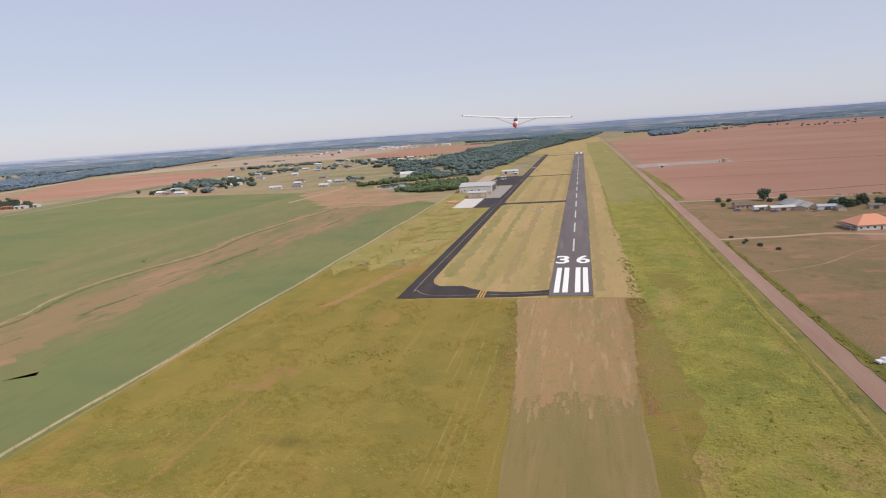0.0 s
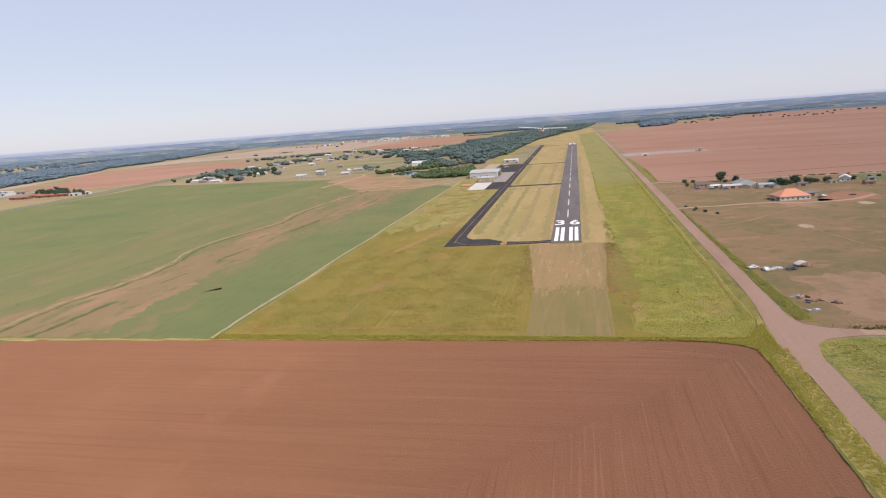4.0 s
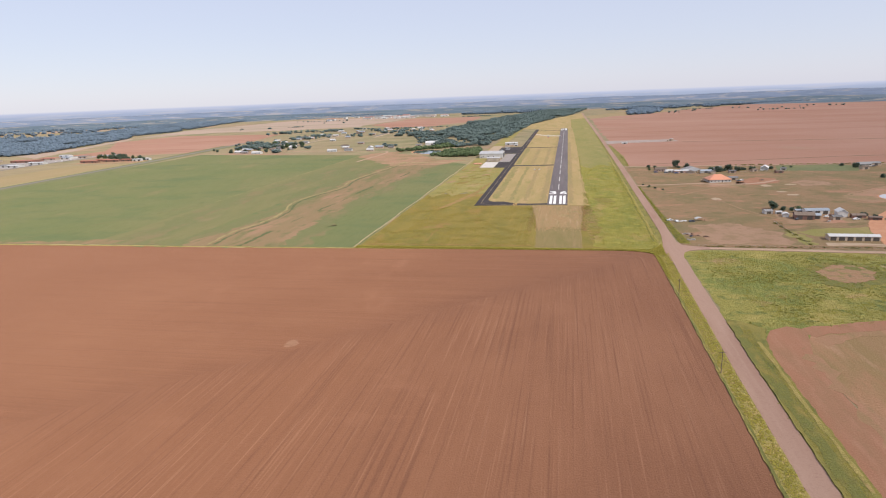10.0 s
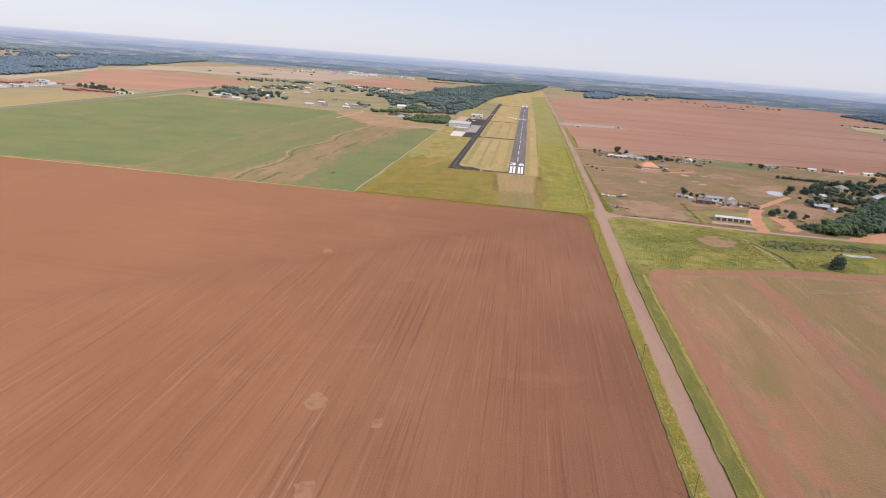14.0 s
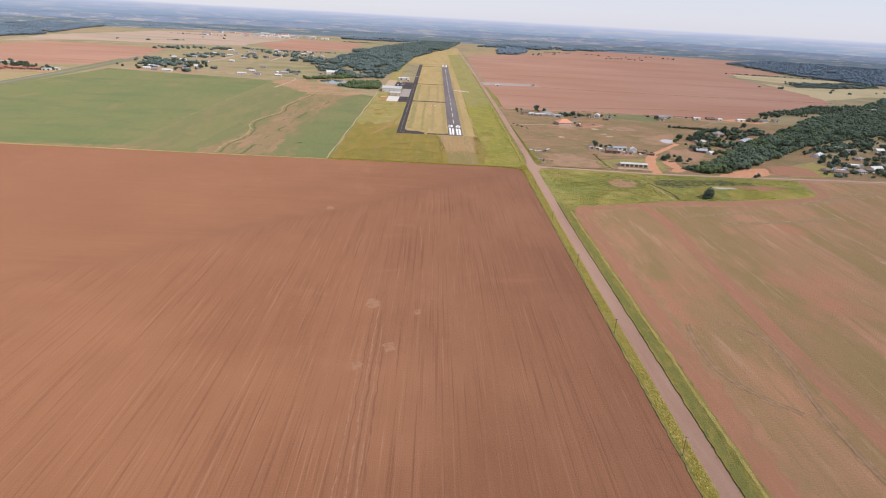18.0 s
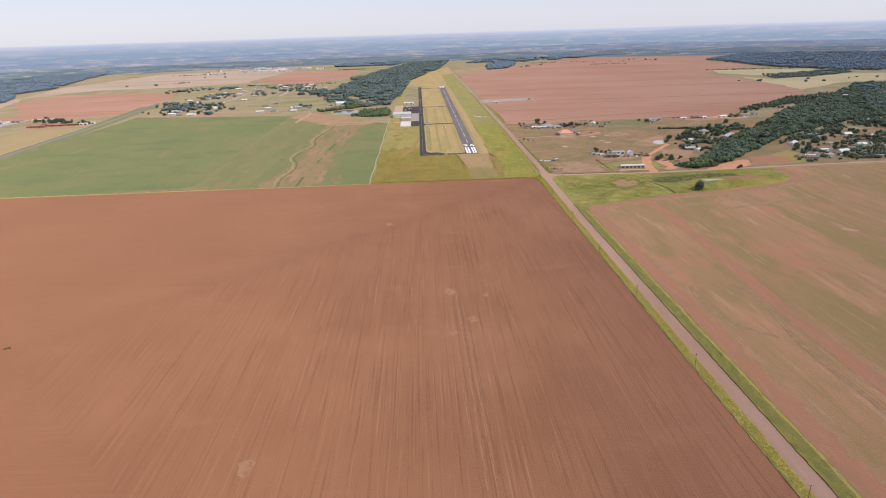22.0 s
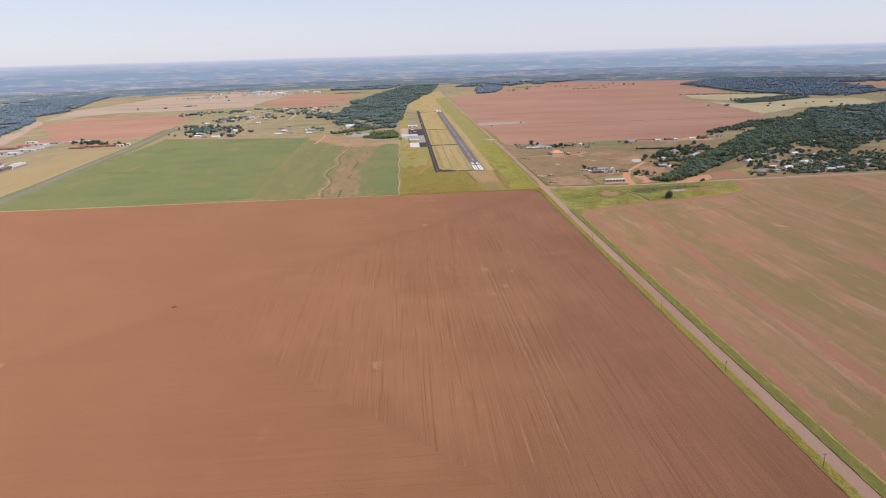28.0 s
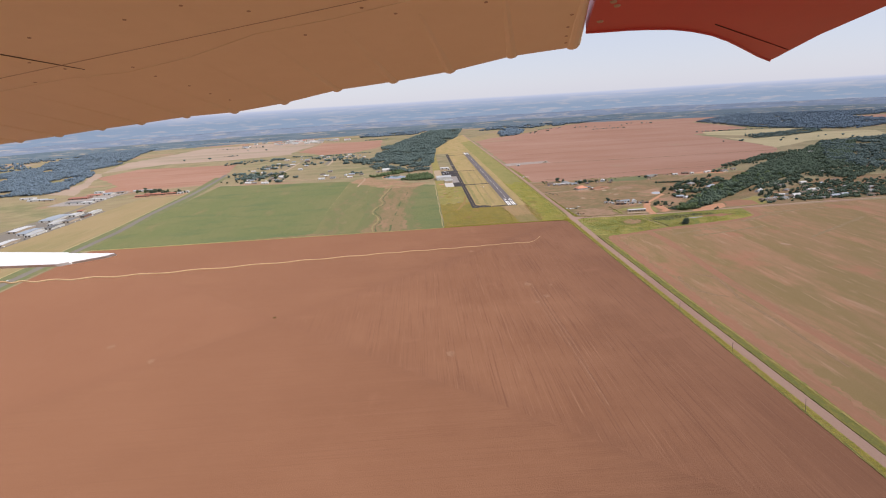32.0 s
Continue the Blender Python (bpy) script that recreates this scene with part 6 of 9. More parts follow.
_far += scatter([(238, 1940), (337, 2010), (414, 2330), (360, 2500), (270, 2300)], 260, 128, 10)
woodland("woods_horizon", _far, "far woods tinted blue-green by haze before the hills", 28, M["leaf_hazed_blue"], (7, 11), (14, 24), 12)
_bel = []
for _p, _q, _n in [((1010, 1470), (1440, 1392), 44), ((-1050, 1700), (-990, 1715), 9), ((-1240, 2220), (-1000, 2260), 16), ((-560, 1390), (-360, 1440), 24), ((-690, 1440), (-600, 1400), 14), ((-460, 2290), (-330, 2330), 24), ((720, 2050), (900, 2060), 12), ((500, 2330), (640, 2380), 14)]:
    _bel += [(_p[0] + (_q[0] - _p[0]) * k / _n + rng.gauss(0, 5), _p[1] + (_q[1] - _p[1]) * k / _n + rng.gauss(0, 6)) for k in range(_n)]
woodland("woods_belt_yellow", gappy(scatter([(1038, 1165), (1169, 1185), (1405, 1295), (1335, 1150), (1142, 1045), (1019, 1025)], 420, 321, 9), 60, -0.3, 3.0), "tree belt tinted blue-green by haze between yellow fields", 322, M["leaf_hazed"], (5, 8), (9, 14), 16, 0.5)
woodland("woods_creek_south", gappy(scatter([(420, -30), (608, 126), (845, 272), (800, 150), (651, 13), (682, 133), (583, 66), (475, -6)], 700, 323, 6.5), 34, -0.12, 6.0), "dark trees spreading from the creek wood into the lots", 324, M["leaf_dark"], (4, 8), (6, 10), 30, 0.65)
woodland("woods_belts", _bel, "dark tree belts between far fields", 130, M["leaf_hazed"], (3, 5.5), (6, 9), 16)
_vil = []
for _x, _y, _r, _n in [(-747, 851, 22, 12), (-685, 715, 30, 26), (-648, 720, 26, 22), (-700, 800, 40, 24), (-686, 990, 36, 22), (-738, 1351, 40, 26), (-660, 1100, 40, 18), (-640, 790, 30, 14), (-535, 680, 4, 2), (-820, 1330, 40, 18), (-480, 1270, 40, 12), (-413, 1020, 36, 14), (-860, 1270, 40, 16), (-560, 1080, 40, 12), (-470, 1180, 50, 16), (-400, 1090, 30, 12), (-560, 1290, 50, 12), (-360, 700, 18, 6), (-560, 600, 14, 4)]:
    _vil += [(_x + rng.gauss(0, _r * 0.6), _y + rng.gauss(0, _r * 0.6)) for _ in range(_n)]
woodland("woods_town", _vil, "clustered dark village trees", 30, M["leaf_hazed"], (4, 8), (7, 12), 28)
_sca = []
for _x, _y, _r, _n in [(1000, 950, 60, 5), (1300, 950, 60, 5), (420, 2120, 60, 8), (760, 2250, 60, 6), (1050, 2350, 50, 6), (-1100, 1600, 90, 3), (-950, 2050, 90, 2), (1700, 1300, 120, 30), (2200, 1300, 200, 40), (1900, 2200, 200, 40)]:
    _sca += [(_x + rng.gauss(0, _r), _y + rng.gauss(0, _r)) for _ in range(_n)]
woodland("woods_scatter", _sca, "scattered field trees far away", 33, M["leaf_hazed"], (4, 7), (6, 11), 16)
woodland("woods_lots", scatter([(450, -130), (520, -60), (640, 20), (900, 60), (850, -120), (600, -140)], 330, 34, 7), "bushes and small trees between the lots", 35, M["leaf_dark"], (3, 6), (5, 9), 22)

for _x, _y in scatter([(395, -140), (440, -75), (540, 10), (650, 60), (800, 60), (840, -100), (600, -140)], 48, 116, 12):
    tree(_x, _y, rng.uniform(0.35, 0.8), None, "small dark tree on a house lot", "lot trees")
for _x, _y in scatter([(295, -20), (330, 80), (440, 170), (470, 140), (380, 60), (340, -10), (310, -60)], 34, 117, 8):
    tree(_x, _y, rng.uniform(0.45, 0.9), None, "dark tree between the creek houses", "creek yard trees")
tree(221, -255, 1.25, 5, "lone broad dark tree at the crop's edge")
FARMYARD_TREES = [(172, -28, 1.25, 1), (178, -33, 0.8, 0), (184, -33, 0.8, 4), (190, -30, 0.85, 2), (166, -36, 0.6, 4), (102, 78, 0.45, 4), (96, 88, 0.5, 4), (92, 100, 0.45, 2), (87, 112, 0.4, 4), (90, 96, 0.4, 4)]
CLAY_YARD_TREES = [(226, -58, 0.8, 0), (232, -62, 0.7, 4), (292, 26, 1.0, 2), (236, -94, 1.0, 5), (244, -84, 1.0, 5), (256, -72, 0.8, 4), (250, -98, 1.1, 5), (268, -88, 0.8, 4), (262, -96, 0.6, 4)]
NORTH_FARM_TREES = [(143, 262, 1.6, 1), (155, 259, 1.1, 0), (146, 255, 0.9, 4), (198, 226, 1.3, 5), (206, 218, 1.2, 0), (214, 226, 1.0, 4), (186, 214, 1.1, 5), (128, 248, 0.6, 4), (110, 262, 0.8, 0), (228, 236, 0.8, 4), (246, 232, 0.9, 0), (262, 240, 0.6, 4), (272, 246, 0.6, 4), (118, 262, 0.7, 0), (176, 216, 1.1, 5), (184, 226, 1.0, 5), (192, 220, 0.8, 0), (222, 224, 0.9, 0), (108, 236, 0.7, 2), (336, 232, 1.1, 1), (330, 255, 0.9, 0), (345, 240, 0.7, 4), (446, 262, 0.7, 4), (400, 268, 0.7, 4), (412, 270, 0.8, 4)]
CREEK_YARD_TREES = [(309, -161, 0.9, 4), (310, 58, 1.1, 5), (318, 48, 1.0, 0), (326, 62, 1.0, 1), (300, 40, 0.9, 4), (340, 80, 1.1, 5), (352, 70, 1.0, 0), (362, 52, 1.0, 0), (366, 84, 1.1, 1), (300, 10, 0.7, 2), (398, 108, 1.0, 5), (372, 120, 0.9, 0), (388, 66, 1.1, 5), (330, 50, 1.1, 5), (342, 56, 1.2, 0), (350, 62, 1.0, 5), (388, 118, 1.2, 1), (398, 122, 1.2, 5), (328, -38, 1.0, 4), (314, -156, 0.9, 4)]
WEST_LOT_TREES = [(403, -128, 0.9, 4), (450, -70, 1.2, 5), (432, -68, 1.0, 0), (465, -32, 1.0, 0), (451, -42, 1.1, 5), (431, -88, 0.9, 4), (476, -124, 0.8, 4), (440, -60, 1.0, 0), (446, -52, 1.0, 5), (412, -118, 0.7, 4), (424, -104, 0.7, 4)]
LOT_TREES = [(490, -19, 1.3, 5), (487, -67, 1.1, 5), (489, -125, 1.0, 0), (517, -107, 1.0, 5), (523, -31, 0.9, 0), (518, -55, 0.9, 4), (595, -6, 1.0, 4), (594, -40, 1.0, 0), (600, -57, 1.1, 4), (492, -16, 1.3, 5), (502, -8, 1.2, 0), (512, -4, 1.2, 5), (487, -82, 0.9, 4), (568, -32, 1.0, 5), (580, -26, 1.0, 4), (592, -20, 1.0, 4), (606, -14, 1.0, 4), (618, -8, 1.0, 4), (622, -26, 0.9, 4)]
EAST_LOT_TREES = [(566, 43, 1.2, 5), (545, 27, 1.2, 0), (632, 140, 1.3, 1), (653, 103, 1.3, 5), (666, 102, 1.2, 0), (637, 28, 1.1, 5), (610, 20, 1.0, 0)]
CREEK_EDGE_TREES = [(434, 156, 1.1, 0), (425, 146, 1.2, 5), (418, 160, 1.0, 0), (408, 128, 1.1, 0), (420, 132, 1.2, 5), (421, 52, 1.3, 5), (432, 60, 1.3, 0), (454, 130, 1.2, 5), (466, 140, 1.2, 0)]
for _x, _y, _s, _k in FARMYARD_TREES + CLAY_YARD_TREES + NORTH_FARM_TREES + CREEK_YARD_TREES + WEST_LOT_TREES + LOT_TREES + EAST_LOT_TREES + CREEK_EDGE_TREES:
    tree(_x, _y, _s * 0.74, _k)
for _i in range(16):
    tree(330 + _i * 4.6 + rng.uniform(-1, 1), 152 - _i * 0.8 + rng.uniform(-1, 1), rng.uniform(0.62, 0.85), 4, "low dark hedge tree in a row", "hedge row")
for _x, _y in scatter([(-955, 560), (-800, 470), (-780, 500), (-930, 590)], 22, 40, 8):
    tree(_x, _y, rng.uniform(0.8, 1.2), None, "dark tree beside the highway sheds", "highway trees")
for _x, _y in [(-720, 640), (-700, 660), (-745, 668), (-690, 640), (-660, 650)]:
    tree(_x, _y, rng.uniform(0.5, 0.8), 0, "small dark roadside tree", "roadside trees")
for _x, _y in scatter([(-680, 600), (-560, 585), (-540, 720), (-690, 900)], 30, 41, 12):
    tree(_x, _y, rng.uniform(0.8, 1.3), None, "dark leafy village tree", "village trees")

# ---- grass and weeds ----
tuft_field("grass_verge_west", scatter([(63, -900), (67.2, -900), (67.4, -345), (68.6, -230), (70, -176), (63, -178)], 9000, 50), 0.42, M["tall_grass"], "dry golden grass tufts on the verge", "grass", 51, 0.5)
tuft_field("grass_verge_east", scatter([(76, -900), (83.2, -900), (84, -320), (84, -302), (78, -296), (76.8, -330)], 9000, 52), 0.5, M["weed"], "green weed tufts on the verge", "grass", 53, 0.6)
tuft_field("grass_edge", scatter([(-134, -170.4), (50, -169.6), (62, -167), (-134, -164.5)], 6500, 54), 0.62, M["tall_grass"], "tall dry grass along the ploughed field", "grass", 55, 0.2, 0.8)
tuft_field("grass_road_side", [(67 + rng.gauss(0, 1.3), rng.uniform(-160, 330)) for _ in range(2400)], 0.6, M["tall_grass"], "tall green weeds along the road's edge", "grass", 155, 0.15, 0.22)
BALD = [(140, -212), (142, -226), (150, -231), (162, -224), (170, -208), (164, -197), (152, -197)]
tuft_field("grass_meadow", [p for p in gappy(scatter([(84, -172), (348, -168), (335, -222), (281, -246), (228, -261), (188, -268), (125, -289), (97, -294)], 12000, 56), 9, -0.1, 3.0) if not inside(p[0], p[1], BALD)], 0.55, M["weed"], "lush weeds in the wild meadow", "grass", 57)
tuft_field("grass_south_end", gappy(scatter([(-132, -167), (-16, -167), (-20, -10), (-132, -10)], 16000, 58), 14, 0.02, 5.0), 0.55, M["straw"], "rough grass tufts at the airfield's end", "grass", 59)
tuft_field("grass_dead_west", [(-17 - abs(rng.gauss(0, 2.8)), rng.uniform(-92, -10)) for _ in range(1800)], 0.4, M["dead"], "dead brown tufts fraying the scalped turf's edge", "grass", 160, 0.12, 0.2)
tuft_field("grass_dead_east", [(20 + abs(rng.gauss(0, 2.8)), rng.uniform(-112, -10)) for _ in range(3000)], 0.5, M["dead"], "dead orange tufts fraying the scalped turf's edge", "grass", 161, 0.13, 0.2)
tuft_field("grass_dead_south", [(rng.uniform(-14.5, 19.5), -101 - rng.gauss(0, 6.0)) for _ in range(3200)], 0.4, M["dead"], "dead tufts thinning out on the mown strip", "grass", 162, 0.15, 0.15)
tuft_field("grass_dead_patch", gappy(scatter([(-17, -98), (19, -98), (21, -10), (-19, -10)], 7000, 163), 6, -0.1, 3.0), 0.34, M["dead"], "tufts of dead grass on the scalped turf", "grass", 164, 0.16, 0.2)
tuft_field("grass_dead_band", [(rng.uniform(-128, -14), -158 + rng.gauss(0, 1.3)) for _ in range(1300)], 0.5, M["dead"], "dead brown tufts in the rough grass", "grass", 165, 0.11, 0.25)
tuft_field("grass_patch_green", [(rng.choice((-1, 1)) * rng.uniform(15, 22), rng.uniform(-100, -12)) for _ in range(500)], 0.5, M["weed"], "green tufts in the scalped turf's edge", "grass", 166, 0.16, 0.25)
CORNER = curve_line([(40, -169.2), (51, -170.6), (57.5, -173.4), (61.4, -177.4), (62.2, -186), (62.6, -205), (62.6, -230)], 0.5)
tuft_field("grass_corner", [(x + rng.gauss(0.3, 0.5), y + rng.gauss(0.3, 0.5)) for x, y in CORNER for _ in range(9)] + scatter([(48, -169), (58, -172), (63, -179), (68, -182), (68.3, -166), (69, -152), (66, -158), (60, -168)], 1500, 168), 0.5, M["tall_grass"], "tall weeds at the field's rounded corner", "grass", 167, 0.38, 0.45)
for _i, (_o, _k) in enumerate([(3.2, "crust"), (5.0, "crust"), (7.0, "crust"), (8.6, "scuff"), (11.0, "crust"), (13.5, "crust")]):
    ribbon("turning_row_%d" % (_i + 1), curve_line([(34 - _o, -169.4 - _o), (47 - 0.6 * _o, -171.4 - _o), (54 - 0.8 * _o, -174.6 - 0.9 * _o), (59.6 - 0.9 * _o, -180 - 0.5 * _o), (61.6 - _o, -190), (61.6 - _o, -206)], 1.5), 0.25 if _k == "scuff" else 0.5, 0.078, M[_k], "curved turning row at the field's corner", "furrow", 0.03, rough=0.8, seed=420 + _i)
tuft_field("grass_mottle", gappy(scatter([(-104, -156), (-16, -156), (-22, -120), (-60, -104), (-100, -112)], 3000, 66), 7, 0.08, 3.0), 0.4, M["weed_dark"], "dark weeds mottling the rough grass", "grass", 67)
tuft_field("grass_mottle_east", gappy(scatter([(30, -160), (66, -160), (68, -60), (34, -90)], 3000, 68), 7, 0.08, 4.0), 0.4, M["weed_dark"], "dark weeds mottling the green grass", "grass", 69)
tuft_field("grass_west_side", gappy(scatter([(-131, 30), (-78, 60), (-78, 280), (-112, 300), (-131, 400)], 2600, 64), 12, 0.0, 6.0), 0.9, M["straw"], "dry golden tussocks west of the taxiway", "grass", 65, 0.115)
tuft_field("grass_east_side", gappy(scatter([(27, -165), (66, -165), (71, 300), (27, 300)], 15000, 60), 10, 0.0, 6.0), 0.62, M["weed"], "lush weed tufts between runway and road", "grass", 61)
tuft_field("grass_pasture_edge", scatter([(81, -148), (87, -148), (85, -100), (83, 0), (82, 100), (81, 100)], 3600, 62), 0.5, M["weed"], "green weeds beside the road", "grass", 63, 0.15, 0.3)


def scrub(name, spots, size, label, seed, material, low=1.0):
    g = np.random.default_rng(seed)
    cs, ss = [], []
    for x, y in spots:
        k = 7
        p = g.normal(size=(k, 3)) * np.array((0.5, 0.5, 0.22 * low)) * size + np.array((x, y, size * 0.35 * low))
        p[:, 2] = np.maximum(p[:, 2], 0.15 * low)
        cs.append(p)
        ss.append(g.uniform(0.22, 0.5, k) * size)
    v, f = clumps(np.concatenate(cs), np.concatenate(ss), g, 0.5 * low)
    return tagged(new(name, raw_mesh(name, v, f, material)), label, "scrub", kind="stuff")


MEADOW = [(84, -172), (200, -174), (340, -170), (335, -222), (281, -246), (228, -261), (188, -268), (125, -292), (97, -300), (86, -296)]
_lush = [p for p in scatter(MEADOW, 5200, 301, 1.1) if not inside(p[0], p[1], BALD)]
scrub("scrub_meadow_bright", gappy(_lush[:2600], 24, 0.08, 3.0), 0.62, "bright yellow-green weed mounds in the meadow", 302, M["mound"], 0.6)
scrub("scrub_meadow_deep", gappy(_lush[2600:], 26, 0.12, 8.0), 0.75, "deep green weed mounds in the meadow", 303, M["mound_green"], 0.75)
scrub("scrub_verge_east", [(78.4 + rng.gauss(0, 1.3), rng.uniform(-900, -296)) for _ in range(2200)], 0.5, "deep green weed mounds along the roadside ditch", 304, M["mound_green"])
scrub("scrub_verge_edge", [(82.6 + rng.gauss(0, 0.5), rng.uniform(-900, -310)) for _ in range(1300)], 0.42, "dry yellow weed mounds at the verge's edge", 305, M["mound_gold"], 0.7)
scrub("scrub_verge_west", [(64.8 + rng.gauss(0, 1.0), rng.uniform(-900, -186)) for _ in range(1500)] + scatter([(52, -170.4), (58, -173), (62.4, -179), (68, -186), (68, -166), (69.4, -150), (66.6, -157), (60, -168.6)], 260, 169), 0.44, "dry yellow weed mounds on the verge", 306, M["mound_gold"], 0.6)
scrub("scrub_meadow", scatter([(186, -214), (192, -196), (220, -188), (290, -186), (290, -196), (240, -206), (206, -218)], 150, 70), 1.0, "dark scrub in the wet meadow", 72, M["reed"])
scrub("scrub_runway_side", [(26 + rng.gauss(0, 1.5), rng.uniform(-30, 60)) for _ in range(170)] + [(25.5 + rng.gauss(0, 0.9), rng.uniform(60, 420)) for _ in range(150)] + [(-23 + rng.gauss(0, 1.2), -24 + rng.gauss(0, 2)) for _ in range(10)], 0.55, "green weeds in a line beside the runway", 75, M["mound_green"])
scrub("scrub_dead_mounds", [(rng.choice((-19, 20.5)) + rng.gauss(0, 1.6), rng.uniform(-112, -10)) for _ in range(700)] + [(rng.uniform(-14, 19), -104 + rng.gauss(0, 5)) for _ in range(420)], 0.26, "dead straw-coloured grass heaps round the scalped turf", 371, M["mound_dead"])
scrub("scrub_south_mounds", gappy(scatter([(-131, -166), (-16, -166), (-20, -112), (-60, -96), (-131, -120)], 3600, 343), 12, -0.05, 4.0), 0.36, "yellow-green weed mounds in the rough grass", 344, M["mound"], 0.6)
scrub("scrub_east_mounds", gappy(scatter([(30, -164), (66, -164), (68, -40), (36, -60)], 2200, 345), 10, -0.05, 7.0), 0.38, "bright weed mounds between overrun and road", 346, M["mound"], 0.45)
scrub("scrub_east_deep", gappy(scatter([(30, -164), (66, -164), (70, 120), (32, 120)], 3200, 347), 13, 0.14, 2.0), 0.6, "deep green weeds mottling the grass beside the road", 348, M["mound_green"], 0.45)
scrub("scrub_east_bright", gappy(scatter([(34, -164), (66, -164), (70, 120), (34, 120)], 4200, 349), 13, 0.02, 9.0), 0.5, "bright yellow-green weeds beside the road", 350, M["mound"], 0.4)
scrub("scrub_dead_east", gappy([(24 + abs(rng.gauss(0, 4.5)), rng.uniform(-140, -20)) for _ in range(1500)], 8, 0.0, 5.0), 0.26, "rusty dead weeds beside the scalped turf", 351, M["mound_dead"])
scrub("scrub_grass_south", scatter([(-85, -75), (-50, -68), (-52, -82), (-82, -84)], 40, 76) + scatter([(30, -150), (66, -150), (66, -100), (40, -100)], 60, 77), 0.45, "dark weed clumps in the rough grass", 78, M["weed"])
scrub("scrub_verge", [(76.6 + rng.gauss(0, 0.3), rng.uniform(-880, -330)) for _ in range(300)], 0.6, "dark weeds along the road's edge", 80, M["mound_green"])
scrub("scrub_road_north", [(88 + rng.gauss(0, 1.5), rng.uniform(285, 430)) for _ in range(40)] + [(82 + rng.gauss(0, 0.6), rng.uniform(-140, 104)) for _ in range(30)], 0.7, "green brush along the road ditch", 81, M["weed_dark"])
scrub("scrub_paddock", [(158 + rng.gauss(0, 1.0), rng.uniform(-150, -82)) for _ in range(50)] + [(rng.uniform(95, 204), -157 + rng.gauss(0, 0.7)) for _ in range(60)], 0.9, "brush along the paddock fence", 82, M["weed_dark"])
scrub("scrub_field_edge", [(rng.uniform(200, 430), 276 + rng.gauss(0, 1.0)) for _ in range(90)], 1.5, "brush along the red field's edge", 83, M["weed_dark"])
scrub("scrub_field_middle", [(-317, -551), (-318, -552)], 1.3, "lone dark bush in the ploughed field", 87, M["weed_dark"])
scrub("scrub_yard", scatter([(236, -140), (254, -123), (266, -122), (254, -139)], 34, 85), 3.2, "long low dark thicket at the clay slope's edge", 86, M["leaf_dark"])


# ---- buildings ----
def windows_on(parent, w, d, h, n_front, n_side):
    for i in range(n_front):
        x = -w / 2 + w * (i + 0.5) / n_front
        if n_front > 1 and i == n_front // 2:
            part("door", boxed(x - 0.5, x + 0.5, -d / 2 - 0.06, -d / 2 + 0.04, 0.05, 2.1), M["door_dark"], parent)
            continue
        win = part("window", boxed(x - 0.75, x + 0.75, -d / 2 - 0.07, -d / 2 + 0.04, 0.95, 2.05), M["wall_white"], parent)
        part("pane", boxed(x - 0.65, x + 0.65, -d / 2 - 0.09, -d / 2 - 0.05, 1.05, 1.95), M["glass"], win)
    for s in (-1, 1):
        for i in range(n_side):
            y = -d / 2 + d * (i + 0.5) / n_side
            win = part("window", boxed(min(s * w / 2 - 0.04, s * w / 2 + 0.07 * s), max(s * w / 2 - 0.04 * s, s * w / 2 + 0.07 * s), y - 0.6, y + 0.6, 0.95, 2.05), M["wall_white"], parent)
            part("pane", boxed(min(s * (w / 2 + 0.05), s * (w / 2 + 0.09)), max(s * (w / 2 + 0.05), s * (w / 2 + 0.09)), y - 0.5, y + 0.5, 1.05, 1.95), M["glass"], win)


def gable_walls(w, d, h, rise):
    bm = bmesh.new()
    t = 0.2
    a = [(-w / 2, -d / 2), (w / 2, -d / 2), (w / 2, d / 2), (-w / 2, d / 2)]
    lo, hi = [bm.verts.new((x, y, 0)) for x, y in a], [bm.verts.new((x, y, h)) for x, y in a]
    e, f = bm.verts.new((w / 2, 0, h + rise - t)), bm.verts.new((-w / 2, 0, h + rise - t))
    for i in (0, 2):
        bm.faces.new((lo[i], lo[i + 1 if i < 3 else 0], hi[i + 1 if i < 3 else 0], hi[i]))
    bm.faces.new((lo[1], lo[2], hi[2], e, hi[1]))
    bm.faces.new((lo[3], lo[0], hi[0], f, hi[3]))
    return bm


def gable_roof(w, d, h, rise, over=0.5, t=0.18):
    bm = bmesh.new()
    x0, x1, y, drop = -w / 2 - over, w / 2 + over, d / 2 + over, rise * over / (d / 2)
    p = [(-y, h - drop), (0, h + rise), (y, h - drop)]
    top = [[bm.verts.new((x, q[0], q[1] + t)) for q in p] for x in (x0, x1)]
    low = [[bm.verts.new((x, q[0], q[1])) for q in p] for x in (x0, x1)]
    for i in (0, 1):
        bm.faces.new((top[0][i], top[1][i], top[1][i + 1], top[0][i + 1]))
        bm.faces.new((low[0][i], low[0][i + 1], low[1][i + 1], low[1][i]))
        bm.faces.new((top[0][i], top[0][i + 1], low[0][i + 1], low[0][i]))
        bm.faces.new((top[1][i], low[1][i], low[1][i + 1], top[1][i + 1]))
    for i in (0, 2):
        bm.faces.new((top[0][i], low[0][i], low[1][i], top[1][i]))
    return bm


